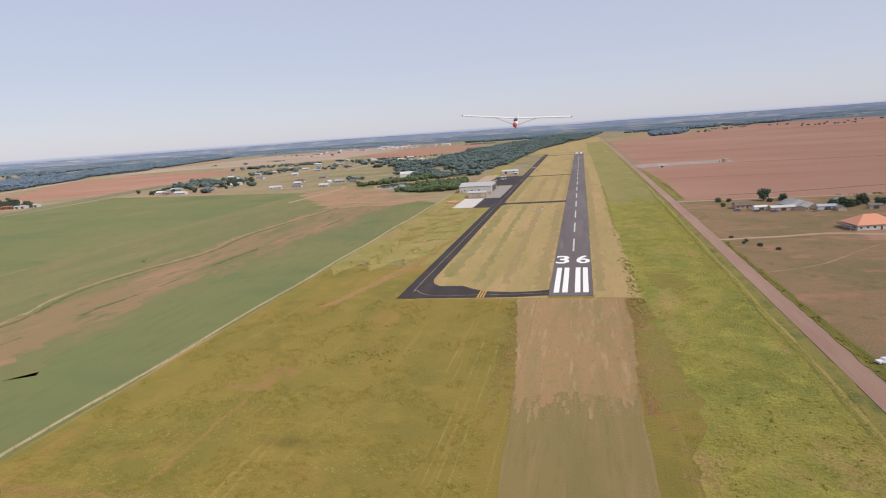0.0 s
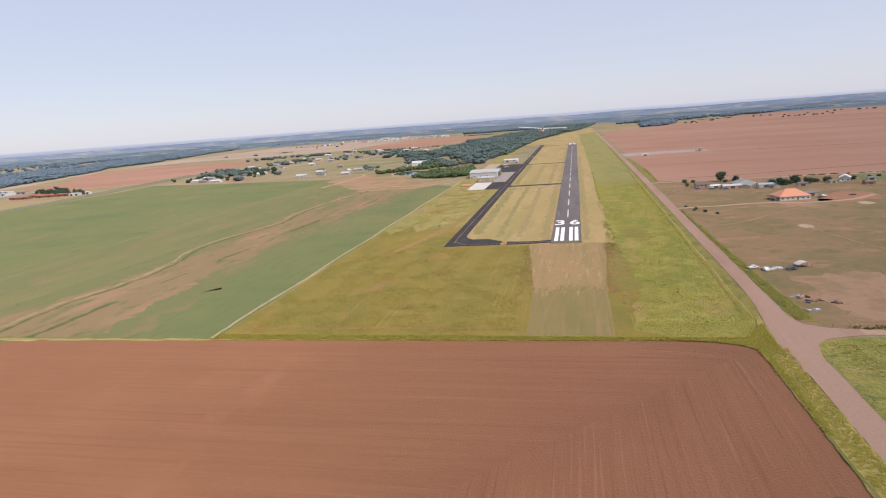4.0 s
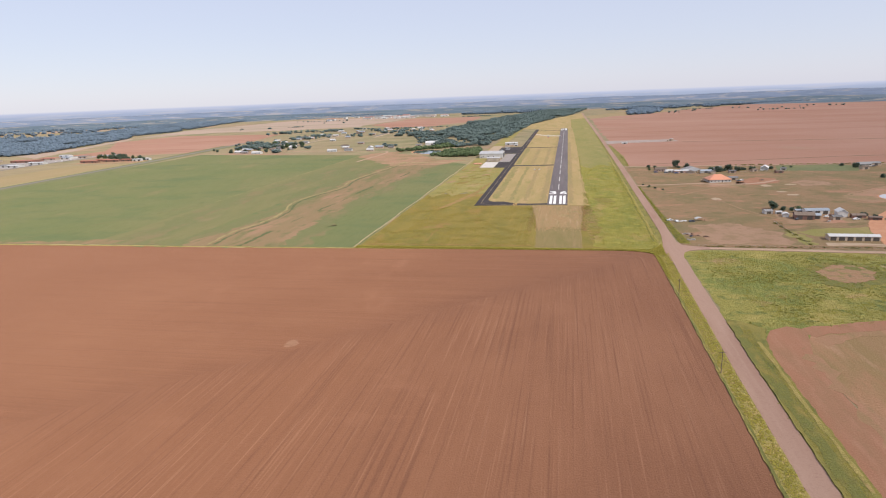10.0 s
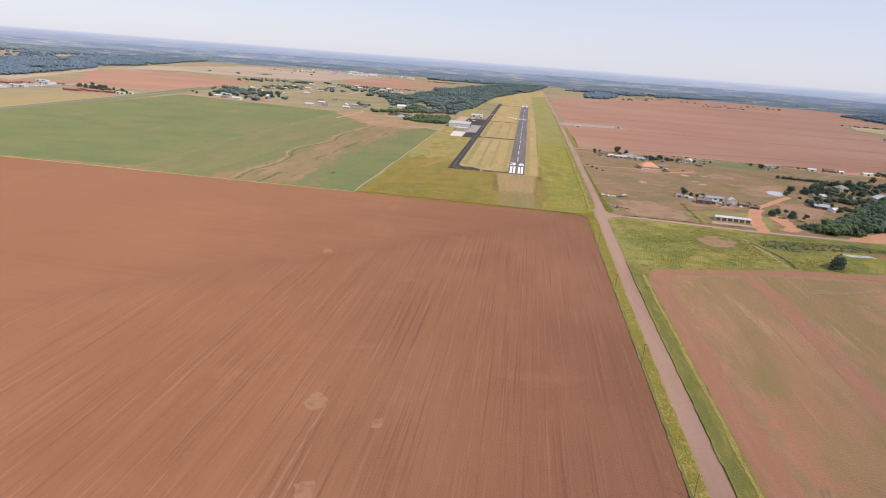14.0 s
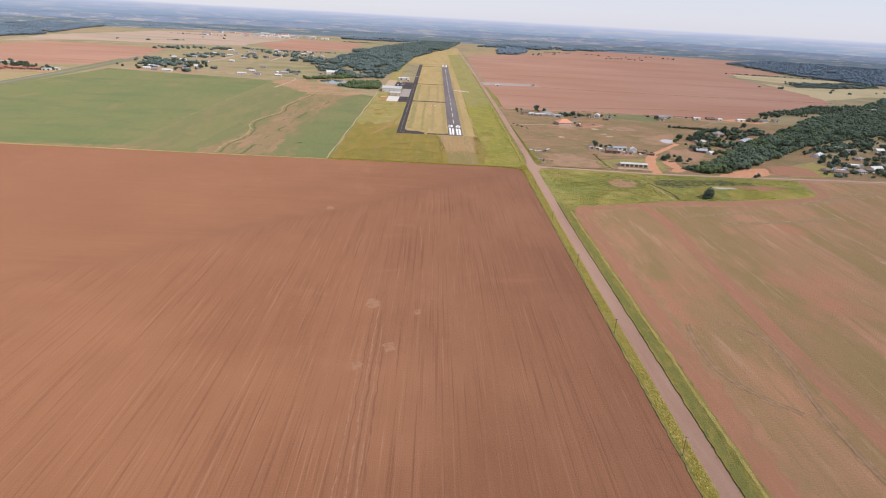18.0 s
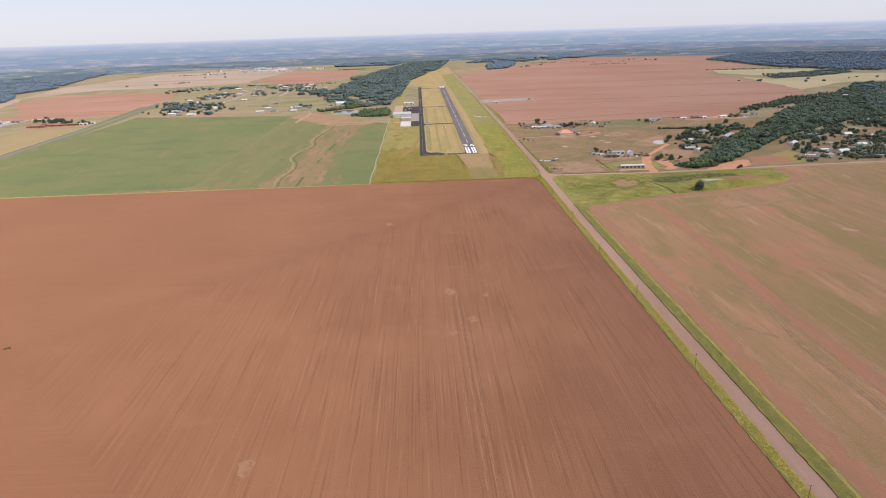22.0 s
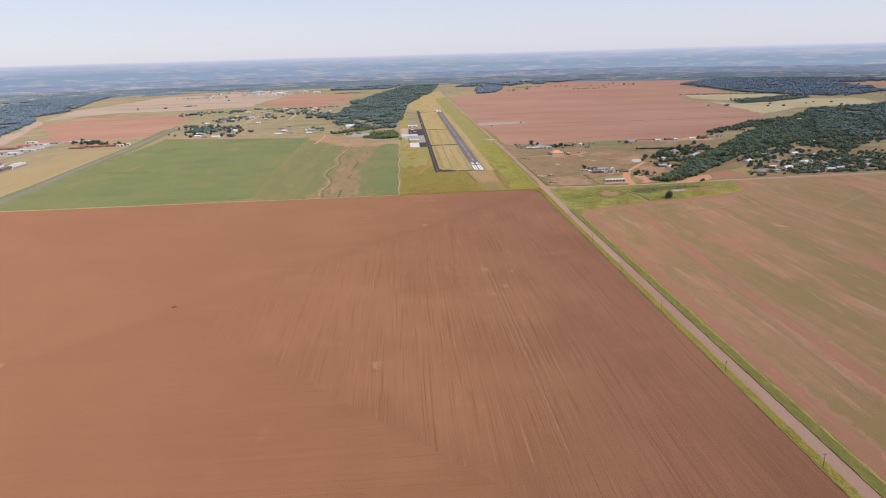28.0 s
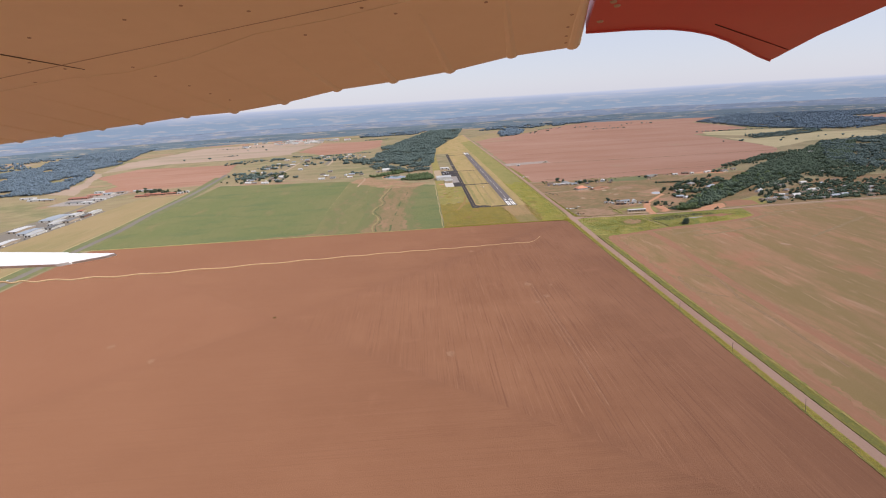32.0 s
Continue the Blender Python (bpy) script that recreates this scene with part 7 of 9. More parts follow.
def roof_ribs(roof, w, d, h, rise, over=0.5, t=0.18):
    """Raised seams of the roof sheets, each a part of the roof."""
    x0, x1, y, drop = -w / 2 - over, w / 2 + over, d / 2 + over, rise * over / (d / 2)
    p = [(-y, h - drop), (0, h + rise), (y, h - drop)]
    k = max(3, int(w / 2.4))
    for j in range(k + 1):
        for i in (0, 1):
            a, b = Vector((0, p[i][0], p[i][1] + t)), Vector((0, p[i + 1][0], p[i + 1][1] + t))
            n = Vector((0, -(b - a).z, (b - a).y)).normalized() * 0.07
            bm = bmesh.new()
            q = [bm.verts.new(c + s + e) for e in (Vector((0, 0, -0.02)), n) for c, s in ((a, Vector((-0.06, 0, 0))), (a, Vector((0.06, 0, 0))), (b, Vector((0.06, 0, 0))), (b, Vector((-0.06, 0, 0))))]
            bm.faces.new(q[4:])
            for m in range(4):
                bm.faces.new((q[m], q[(m + 1) % 4], q[4 + (m + 1) % 4], q[4 + m]))
            o = part("seam", bm, roof.data.materials[0], roof)
            o.matrix_basis = pose(x0 + (x1 - x0) * j / k, 0, 0)


def hip_roof(w, d, h, rise, over=0.6, t=0.2):
    bm = bmesh.new()
    x, y = w / 2 + over, d / 2 + over
    r = max(0.3, x - y * 0.9)
    for z in (0.0, t):
        c = [bm.verts.new(q) for q in ((-x, -y, h - 0.2 + z), (x, -y, h - 0.2 + z), (x, y, h - 0.2 + z), (-x, y, h - 0.2 + z), (-r, 0, h + rise + z), (r, 0, h + rise + z))]
        for f in ((0, 1, 5, 4), (1, 2, 5), (2, 3, 4, 5), (3, 0, 4)):
            bm.faces.new([c[i] for i in f] if z else [c[i] for i in f][::-1])
        if not z:
            base = c
    for i in range(4):
        bm.faces.new((base[i], base[(i + 1) % 4], c[(i + 1) % 4], c[i]))
    return bm


def house(x, y, turn, w, d, wall, roof, label, h=2.7, rise=1.8, hip=False, name="house", category="house", group="", chimney=False, front=4, side=2):
    t = thing(name, (x, y, 0.1), turn, label, category, group)
    bm = gable_walls(w, d, h, rise) if not hip else boxed(-w / 2, w / 2, -d / 2, d / 2, 0, h)
    part("wall", bm, M[wall], t)
    r = part("roof", hip_roof(w, d, h, rise) if hip else gable_roof(w, d, h, rise), M[roof], t)
    if chimney:
        part("chimney", boxed(w * 0.2, w * 0.2 + 0.8, -0.4, 0.4, h, h + rise + 0.9), M["wall_brick"], r)
    windows_on(t, w, d, h, front, side)
    return t


def shed(x, y, turn, w, d, wall, roof, label, h=3.2, rise=1.3, name="shed", doors=1, group="", door_mat="door_dark", category="shed"):
    t = thing(name, (x, y, 0.1), turn, label, category, group)
    part("wall", gable_walls(w, d, h, rise), M[wall], t)
    r = part("roof", gable_roof(w, d, h, rise, 0.35), M[roof], t)
    if math.hypot(x - 190, y + 60) < 95:
        roof_ribs(r, w, d, h, rise, 0.35)
    for i in range(doors):
        c = -w / 2 + w * (i + 0.5) / doors
        g = min(3.4, w / doors * 0.8) / 2
        part("door", boxed(c - g, c + g, -d / 2 - 0.08, -d / 2 + 0.05, 0.05, min(h - 0.4, 2.9)), M[door_mat], t)
    return t


def fence(name, a, b, label, step=4.0):
    t = thing(name, (a[0], a[1], 0.1), math.degrees(math.atan2(b[1] - a[1], b[0] - a[0])), label, "fence")
    n = int(math.hypot(b[0] - a[0], b[1] - a[1]) / step)
    length = math.hypot(b[0] - a[0], b[1] - a[1])
    me = mesh_of(tube(bmesh.new(), (0, 0, 0), (0, 0, 1.3), 0.06, 0.05, 5), "post", M["wood_pole"])
    for i in range(n + 1):
        o = new("post", me)
        o.parent = t
        o.matrix_basis = pose(length * i / n, 0, 0, rng.uniform(-3, 3), rng.uniform(-3, 3), 0)
    for z in (0.5, 0.9, 1.2):
        part("wire", tube(bmesh.new(), (0, 0, z), (length, 0, z), 0.012, 0.012, 4), M["steel"], t)


# the orange-roofed house
_t = house(165, 134, 8, 22, 17, "wall_white", "roof_orange", "big white farmhouse with an orange-red hipped roof", 3.0, 4.6, True, front=6, side=3)
_w = part("porch", boxed(-14.5, -11.2, -8, 7, 2.3, 2.5), M["roof_brown"], _t, "brown porch roof")
for _x, _y in ((-14.2, -7.6), (-14.2, 0), (-14.2, 6.6)):
    part("post", boxed(_x - 0.1, _x + 0.1, _y - 0.1, _y + 0.1, 0, 2.3), M["wall_white"], _w)
shed(183, 146, 5, 9, 6, "wall_tan", "roof_grey", "small grey-roofed outbuilding beside the farmhouse", 2.5, 1.0)
# settlement along the lane
house(120, 226, 4, 13, 8, "wall_pink", "roof_brown", "faded pink farmhouse with a brown roof")
for _i in range(3):
    shed(150 + 3 * _i, 232 - 9 * _i, 62, 34 - 5 * _i, 8, "wall_tan", "roof_grey", "long low grey poultry shed", 2.2, 1.1, "long_shed", 4, "long sheds")
shed(141, 210, 5, 16, 7, "wall_pink", "roof_white", "low pinkish shed with a pale roof", 2.4, 1.0)
shed(168, 208, 0, 12, 7, "wall_white", "roof_blue", "small shed with a blue-grey roof", 2.4, 1.0)
shed(174, 200, 90, 7, 5, "wall_tan", "roof_grey", "little grey shed in the farmyard", 2.2, 0.9)
house(237, 226, 70, 11, 8, "wall_white", "roof_white", "bright white farm building with a white roof", 3.2, 2.0)
shed(244, 197, 10, 8, 5, "wall_brick", "roof_brown", "small dark shed in the pasture", 2.2, 0.9)
house(352, 252, 10, 14, 9, "wall_white", "roof_grey", "white farmhouse with a grey roof among trees")
shed(366, 256, 0, 10, 7, "wall_tan", "roof_grey", "grey-roofed barn near the red field", 3.0, 1.4)
house(438, 262, 0, 13, 8, "wall_brick", "roof_brown", "brown-roofed brick house at the field's edge")
shed(453, 259, 15, 8, 6, "wall_white", "roof_white", "small white shed at the field's edge", 2.4, 1.0)
# farmstead by the long shed
shed(182, -66, -8, 13, 9, "wall_brick", "roof_brown", "old brick barn with a faded brown roof", 3.4, 1.7, "barn", 2, category="barn")
shed(191, -64, -8, 5, 8, "wall_tan", "roof_blue", "pale blue lean-to beside the red barn", 2.8, 0.9)
shed(197, -46, 5, 17, 7, "wall_white", "roof_blue", "long blue-grey roofed machinery shed", 3.0, 1.2, "machinery_shed", 3)
shed(211, -56, 82, 10, 6.6, "wall_white", "roof_white", "bright white gabled barn", 3.8, 1.9, "barn", 1, category="barn")
shed(220, -62, 0, 9, 5, "wall_brick", "roof_brown", "low brown cattle shed", 2.2, 0.8)
shed(163, -45, 10, 6, 5, "wall_white", "roof_grey", "small white shed under trees", 2.2, 0.9)
shed(170, -48, 0, 4, 3, "wall_white", "roof_white", "tiny white hut under trees", 2.0, 0.6, "hut")
shed(188, -134, -2, 29, 7, "wall_tan", "roof_white", "long open-sided shed with a bright white roof", 2.8, 0.9, "long_shed", 6)
shed(203, -68, 12, 7, 5, "wall_tan", "roof_grey", "small grey-roofed tool shed in the farmyard", 2.3, 0.8)
shed(172, -58, 80, 6, 4, "wall_white", "roof_white", "small white feed store in the farmyard", 2.3, 0.8)
shed(228, -70, -12, 8, 4, "wall_brick", "roof_brown", "low brown lean-to at the farm's end", 2.1, 0.7)
shed(186, -42, 10, 5, 4, "wall_tan", "roof_blue", "little blue-grey roofed hut behind the barns", 2.1, 0.7, "hut")
shed(128, 214, 10, 9, 5, "wall_white", "roof_white", "white garage beside the pink farmhouse", 2.4, 0.8, "garage")
shed(186, 236, 60, 18, 6, "wall_white", "roof_grey", "pale long shed behind the farmyard trees", 2.3, 0.9, "long_shed", 3, "long sheds")
shed(196, 204, 0, 8, 5, "wall_pink", "roof_grey", "pinkish shed beside the farmyard trees", 2.3, 0.8)
shed(222, 214, 30, 7, 5, "wall_tan", "roof_brown", "small brown-roofed shed in the pasture corner", 2.2, 0.8)
shed(256, 222, -10, 6, 4, "wall_white", "roof_grey", "small grey shed beside the green corner", 2.2, 0.8)
shed(341, 222, 15, 9, 6, "wall_tan", "roof_brown", "brown-roofed barn among trees", 2.8, 1.2, "barn", 1, category="barn")
fence("fence", (90, 200), (160, 196), "wire fence on wooden posts south of the farmhouses", 5.0)
fence("fence", (205, 206), (262, 212), "wire fence on wooden posts round the green corner", 5.0)
# the little shelter and scrap in the paddock
_t = thing("shelter", (107, -74, 0.1), 15, "small open shelter with a pale curved roof", "shelter")
_b = bmesh.new()
_arc = [(-3.2 + 6.4 * i / 8, 1.5 + 1.1 * math.sin(math.pi * i / 8)) for i in range(9)]
_rows = [[[_b.verts.new((x, y, z + dz)) for x, z in _arc] for y in (-2, 2)] for dz in (0, 0.08)]
for _i in range(8):
    _b.faces.new((_rows[1][0][_i], _rows[1][0][_i + 1], _rows[1][1][_i + 1], _rows[1][1][_i]))
    _b.faces.new((_rows[0][0][_i + 1], _rows[0][0][_i], _rows[0][1][_i], _rows[0][1][_i + 1]))
    for _k in (0, 1):
        _b.faces.new((_rows[0][_k][_i], _rows[0][_k][_i + 1], _rows[1][_k][_i + 1], _rows[1][_k][_i]))
part("roof", _b, M["roof_white"], _t)
for _x in (-3.1, 3.1):
    for _y in (-1.9, 1.9):
        part("post", boxed(_x - 0.08, _x + 0.08, _y - 0.08, _y + 0.08, 0, 1.6), M["wood_pole"], _t)


def wheel(parent, x, y, r, w):
    t = part("wheel", tube(bmesh.new(), (x, y - w / 2, r), (x, y + w / 2, r), r, r, 14), M["rubber"], parent)
    part("rim", tube(bmesh.new(), (x, y - w / 2 - 0.01, r), (x, y + w / 2 + 0.01, r), r * 0.55, r * 0.55, 10), M["steel"], t)


def car(x, y, turn, paint, label, pickup=False, group=""):
    t = thing("pickup_truck" if pickup else "car", (x, y, 0.12), turn, label, "vehicle", group)
    prof = [(-2.4, 0.4), (2.3, 0.4), (2.4, 0.75), (1.2, 0.98), (0.7, 1.5), (-0.6, 1.55), (-0.9, 1.0 if pickup else 1.5), (-2.0 if not pickup else -1.0, 1.0), (-2.4, 0.95)]
    bm = bmesh.new()
    a, b = [bm.verts.new((px, -0.88, pz)) for px, pz in prof], [bm.verts.new((px, 0.88, pz)) for px, pz in prof]
    bm.faces.new(a)
    bm.faces.new(b[::-1])
    for i in range(len(prof)):
        bm.faces.new((a[i], b[i], b[(i + 1) % len(prof)], a[(i + 1) % len(prof)]))
    part("body", bm, M[paint], t)
    part("window", boxed(-0.5, 0.62, -0.9, 0.9, 1.05, 1.42), M["glass"], t)
    for wx in (-1.5, 1.5):
        for wy in (-0.85, 0.85):
            wheel(t, wx, wy, 0.34, 0.22)
    return t


def scrap(x, y, turn, w, d, h, m, label):
    t = thing("scrap_heap", (x, y, 0.1), turn, label, "scrap")
    r = random.Random(int(x * 7 + y))
    for i in range(9):
        a, b = r.uniform(-w / 2, w / 2), r.uniform(-d / 2, d / 2)
        q = part("scrap_piece", boxed(-r.uniform(0.4, 1.4), r.uniform(0.4, 1.4), -0.25, 0.3, 0, r.uniform(0.3, h)), M[r.choice(m)], t)
        q.matrix_basis = pose(a, b, 0, 0, r.uniform(-8, 8), r.uniform(0, 180))


for _x, _y, _a, _p, _l, _k in [(86, -75, 20, "car_white", "white pickup parked on the paddock", True), (90, -79, 100, "car_white", "white car parked on the paddock", False), (101, -79, 15, "car_dark", "dark car on the paddock", False),
                               (-105, 545, 10, "car_white", "white car on the parking apron", False), (168, 205, 50, "car_dark", "dark car in the farmyard", False), (113, 212, 0, "car_blue", "blue car beside the lane", False),
                               (135, 203, 0, "car_blue", "blue car in the farmyard", False), (-717, -331, 88, "car_white", "white car on the highway", False), (190, 138, 20, "car_white", "white car by the farmhouse", False),
                               (186, 133, 20, "car_dark", "dark pickup by the farmhouse", True), (310, -22, 30, "car_white", "white car on the clay yard", False), (335, 18, 80, "car_dark", "dark car beside the house", False),
                               (470, -108, 20, "car_white", "white car on the house lot", False), (152, 216, 70, "car_white", "white pickup beside the long sheds", True), (124, 206, 10, "car_dark", "dark car beside the farmhouse", False), (200, -60, 30, "car_white", "white pickup in the farmyard", True), (176, -70, 80, "car_dark", "dark car in the farmyard", False), (216, -70, 10, "car_white", "white car in the farmyard", False), (232, 218, 0, "car_white", "white car by the white farm building", False), (360, 244, 20, "car_dark", "dark car by the white farmhouse", False), (498, -86, 120, "car_dark", "dark car on the house lot", False), (530, -104, 60, "car_white", "white pickup on the house lot", True)]:
    car(_x, _y, _a, _p, _l, _k)
for _x, _y, _w, _d, _h, _m in [(90, -122, 7, 3, 0.9, ["rust", "steel"]), (93, -127, 8, 3, 0.7, ["rust", "car_dark"]), (90, -138, 4, 1.5, 0.6, ["car_white", "steel"]), (101, -129, 3, 2, 0.7, ["rust"]),
                               (95, -77, 6, 2, 0.8, ["steel", "car_white"]), (196, -76, 6, 3, 0.8, ["rust", "steel"]), (160, 200, 6, 3, 0.7, ["rust", "steel"]), (210, 140, 5, 3, 0.7, ["rust", "car_dark"]), (240, -102, 8, 4, 1.0, ["rust"]), (255, -108, 7, 4, 0.9, ["rust", "car_dark"])]:
    scrap(_x, _y, 15, _w, _d, _h, _m, "heap of scrap timber and rusty metal")
# houses by the creek
house(326, 29, 15, 14, 9, "wall_pink", "roof_white", "house with a bright white metal roof by the creek", 2.8, 1.5)
house(303, -34, -15, 13, 9, "wall_brick", "roof_blue", "brick house with a blue-grey roof by the creek")
shed(311, -44, 20, 9, 8, "wall_white", "roof_white", "small pale garage by the creek", 2.6, 1.2, "garage")
house(356, 20, 20, 16, 10, "wall_tan", "roof_green", "house with a grey-green roof among creek trees", hip=True)
house(380, 98, 30, 14, 11, "wall_tan", "roof_grey", "tall grey-roofed house among trees", 3.4, 2.8, True)
house(452, 46, 40, 14, 8, "wall_white", "roof_blue", "long blue-roofed house in the woods")
house(530, 262, 20, 14, 9, "wall_white", "roof_grey", "white house with a grey roof by the red field")
shed(519, 268, 0, 10, 7, "wall_brick", "roof_red", "rusty red shed by the red field", 2.8, 1.2)
shed(398, 52, 48, 34, 9, "wall_tan", "roof_blue", "long silver-roofed building between the creek trees", 3.4, 1.2, "long_shed", 3)
shed(386, -41, 10, 12, 7, "wall_tan", "roof_grey", "grey-roofed shed in a dry yard", 2.6, 1.1)
shed(518, 33, 10, 16, 8, "wall_white", "roof_white", "pale metal-roofed shed at the wood's edge", 2.8, 1.2)
shed(426, -112, -5, 13, 6, "wall_white", "roof_white", "white trailer home on a dry lot", 2.6, 0.6, "trailer_home", 1)
shed(506, -128, 4, 12, 6, "wall_white", "roof_grey", "grey-roofed trailer home by the lane", 2.6, 0.6, "trailer_home", 1)
shed(479, -99, 20, 14, 6, "wall_white", "roof_white", "white trailer home among bushes", 2.6, 0.6, "trailer_home", 1)
shed(466, -78, 0, 10, 7, "wall_white", "roof_white", "bright white carport on a house lot", 2.6, 0.7, "carport", 1)
shed(452, -28, 30, 13, 7, "wall_white", "roof_blue", "blue-grey shed behind the lots", 2.8, 1.0)
shed(413, 256, 0, 11, 6, "wall_white", "roof_white", "small white shed at the red field's edge", 2.6, 1.0)
shed(490, 262, 10, 14, 7, "wall_white", "roof_white", "pale-roofed shed beside the orange clay", 2.8, 1.0)
shed(560, 280, 20, 12, 8, "wall_tan", "roof_grey", "grey-roofed barn beside the red field", 3.0, 1.4, "barn", 1, category="barn")
# the subdivision beside the crop field
WEST_LOT_HOUSES = [
    (424, -121, -20, 17, 9, "wall_tan", "roof_brown", "tan ranch house with a brown roof"), (437, -110, 70, 9, 7, "wall_white", "roof_grey", "small white house with a grey roof"), (453, -111, 10, 12, 9, "wall_white", "roof_grey", "white house with a grey shingle roof"),
    (469, -103, -30, 10, 8, "wall_tan", "roof_brown", "tan house with a brown shingle roof"), (485, -89, 15, 19, 8, "wall_white", "roof_white", "long white house with a pale metal roof"), (507, -73, -10, 11, 7, "wall_pink", "roof_brown", "pinkish house with a brown roof"),
    (526, -60, 10, 13, 8, "wall_white", "roof_grey", "white house with a dark grey roof"), (540, -50, 5, 24, 9, "wall_white", "roof_white", "very long white metal-roofed building"), (560, -68, -15, 12, 9, "wall_tan", "roof_grey", "tan house with a grey roof"),
    (536, -117, 0, 15, 9, "wall_white", "roof_blue", "white house with a blue-grey roof"), (556, -111, 12, 16, 9, "wall_white", "roof_blue", "large white house with a blue-grey roof"), (582, -100, 0, 12, 8, "wall_brick", "roof_brown", "brick house with a brown roof"),
]
MIDDLE_LOT_HOUSES = [
    (613, -97, 10, 14, 9, "wall_white", "roof_grey", "white house with a grey roof on a dry lot"), (456, -24, 50, 26, 7, "wall_white", "roof_white", "long silver-roofed trailer home"), (520, 16, 20, 17, 10, "wall_tan", "roof_grey", "grey-roofed house under large trees"),
    (547, -18, 0, 13, 8, "wall_tan", "roof_brown", "brown-roofed house among bushes"), (563, 69, 30, 12, 8, "wall_white", "roof_grey", "pale house at the wood's edge"), (572, 32, 10, 14, 8, "wall_white", "roof_white", "pale-roofed house at the wood's edge"),
    (640, -60, 10, 13, 8, "wall_brick", "roof_grey", "brick house with a grey roof on a dry lot"), (662, -20, 20, 12, 8, "wall_white", "roof_brown", "white house with a brown roof on a dry lot"), (689, 155, 5, 20, 9, "wall_white", "roof_white", "long white-roofed house in a clearing"),
    (753, 112, 0, 13, 9, "wall_white", "roof_grey", "white house beside the woods"), (700, -80, -8, 12, 8, "wall_tan", "roof_grey", "tan house with a grey roof far along the lane"), (735, -50, 12, 12, 8, "wall_white", "roof_brown", "white house far along the lane"),
]
EAST_LOT_HOUSES = [
    (780, -90, 0, 13, 8, "wall_white", "roof_blue", "white house with a blue-grey roof far along the lane"), (893, 518, 0, 14, 9, "wall_white", "roof_white", "white farm building beyond the tree belt"), (412, -112, 30, 11, 8, "wall_tan", "roof_brown", "tan cottage with a brown roof"),
    (500, -36, 40, 12, 8, "wall_pink", "roof_grey", "pinkish house under the trees"), (590, -130, 0, 13, 8, "wall_white", "roof_brown", "white house with a brown roof by the lane"), (605, -40, 20, 12, 8, "wall_tan", "roof_grey", "tan house with a grey roof"),
    (630, -125, 5, 12, 8, "wall_white", "roof_white", "white house with a pale roof by the lane"), (670, -115, -5, 13, 8, "wall_brick", "roof_grey", "brick house with a grey roof by the lane"), (595, 12, 30, 12, 8, "wall_white", "roof_blue", "white house with a blue-grey roof by the wood"),
    (640, 40, 10, 13, 8, "wall_tan", "roof_brown", "tan house with a brown roof by the wood"), (820, -40, 0, 12, 8, "wall_white", "roof_grey", "white house far along the lane"), (860, 30, 15, 14, 8, "wall_white", "roof_white", "pale-roofed house far along the lane"),
]
for _x, _y, _a, _w, _d, _c, _r, _l in WEST_LOT_HOUSES + MIDDLE_LOT_HOUSES + EAST_LOT_HOUSES:
    house(_x, _y, _a, _w * 0.84, _d * 0.88, _c, _r, _l, 2.6, 1.7, _w < 14 and _d > 7, group="subdivision houses", front=4, side=1)
for _x, _y, _a in [(444, -96, 10), (478, -75, 60), (516, -92, 0), (548, -92, 30), (600, -80, 0), (430, -100, 40), (500, -110, 90), (570, -30, 15), (625, -75, 0)]:
    shed(_x, _y, _a, 5, 4, "wall_white", "roof_grey", "small garden shed on a house lot", 2.0, 0.8, "garden_shed", 1, "garden sheds")

# hangars
_t = thing("hangar", (-110, 436, 0.1), 0, "large white steel hangar with a bright metal roof", "hangar")
part("wall", gable_walls(36, 40, 7.0, 2.6), M["wall_white"], _t)
roof_ribs(part("roof", gable_roof(36, 40, 7.0, 2.6, 0.5), M["roof_white"], _t), 36, 40, 7.0, 2.6)
part("door", boxed(17.95, 18.15, -14, 14, 0.1, 6.2), M["door_dark"], _t, "wide dark hangar door")
for _i in range(4):
    part("door_frame", boxed(18.1, 18.35, -14.4 + 9.5 * _i, -13.9 + 9.5 * _i, 0, 6.4), M["steel"], _t)
for _x in (-12, -4, 4):
    _v = part("window", boxed(_x - 1, _x + 1, -20.08, -19.95, 2.0, 3.2), M["steel"], _t)
    part("pane", boxed(_x - 0.85, _x + 0.85, -20.11, -20.06, 2.15, 3.05), M["glass"], _v)
part("side_door", boxed(-16, -15, -20.08, -19.95, 0.05, 2.1), M["door_dark"], _t)
_t = thing("hangar", (-100.5, 376, 0.1), 0, "smaller tan hangar with sliding doors and a white roof", "hangar")
part("wall", gable_walls(19, 17, 4.8, 1.1), M["wall_tan"], _t)
roof_ribs(part("roof", gable_roof(19, 17, 4.8, 1.1, 0.4), M["roof_white"], _t), 19, 17, 4.8, 1.1, 0.4)
for _i in range(4):
    part("door", boxed(-8.8 + 4.4 * _i, -4.6 + 4.4 * _i, -8.62 - 0.08 * (_i % 2), -8.5, 0.05, 4.2), M["door_tan"], _t, "tan sliding hangar door")
shed(-99, 668, 0, 24, 13, "wall_white", "roof_white", "white airfield building with a pale roof", 3.6, 1.4, "hangar", 2, category="hangar")
shed(-88, 640, 0, 6, 5, "wall_white", "roof_white", "small white airfield hut", 2.4, 0.8, "hut")
sheet("spoil_heap", [(-124, 330), (-114, 326), (-113, 340), (-120, 346), (-127, 340)], 0.8, M["orange"], "low heap of bare orange soil behind the slab", "soil", 3, 0.8, 95, skirt=0.9)


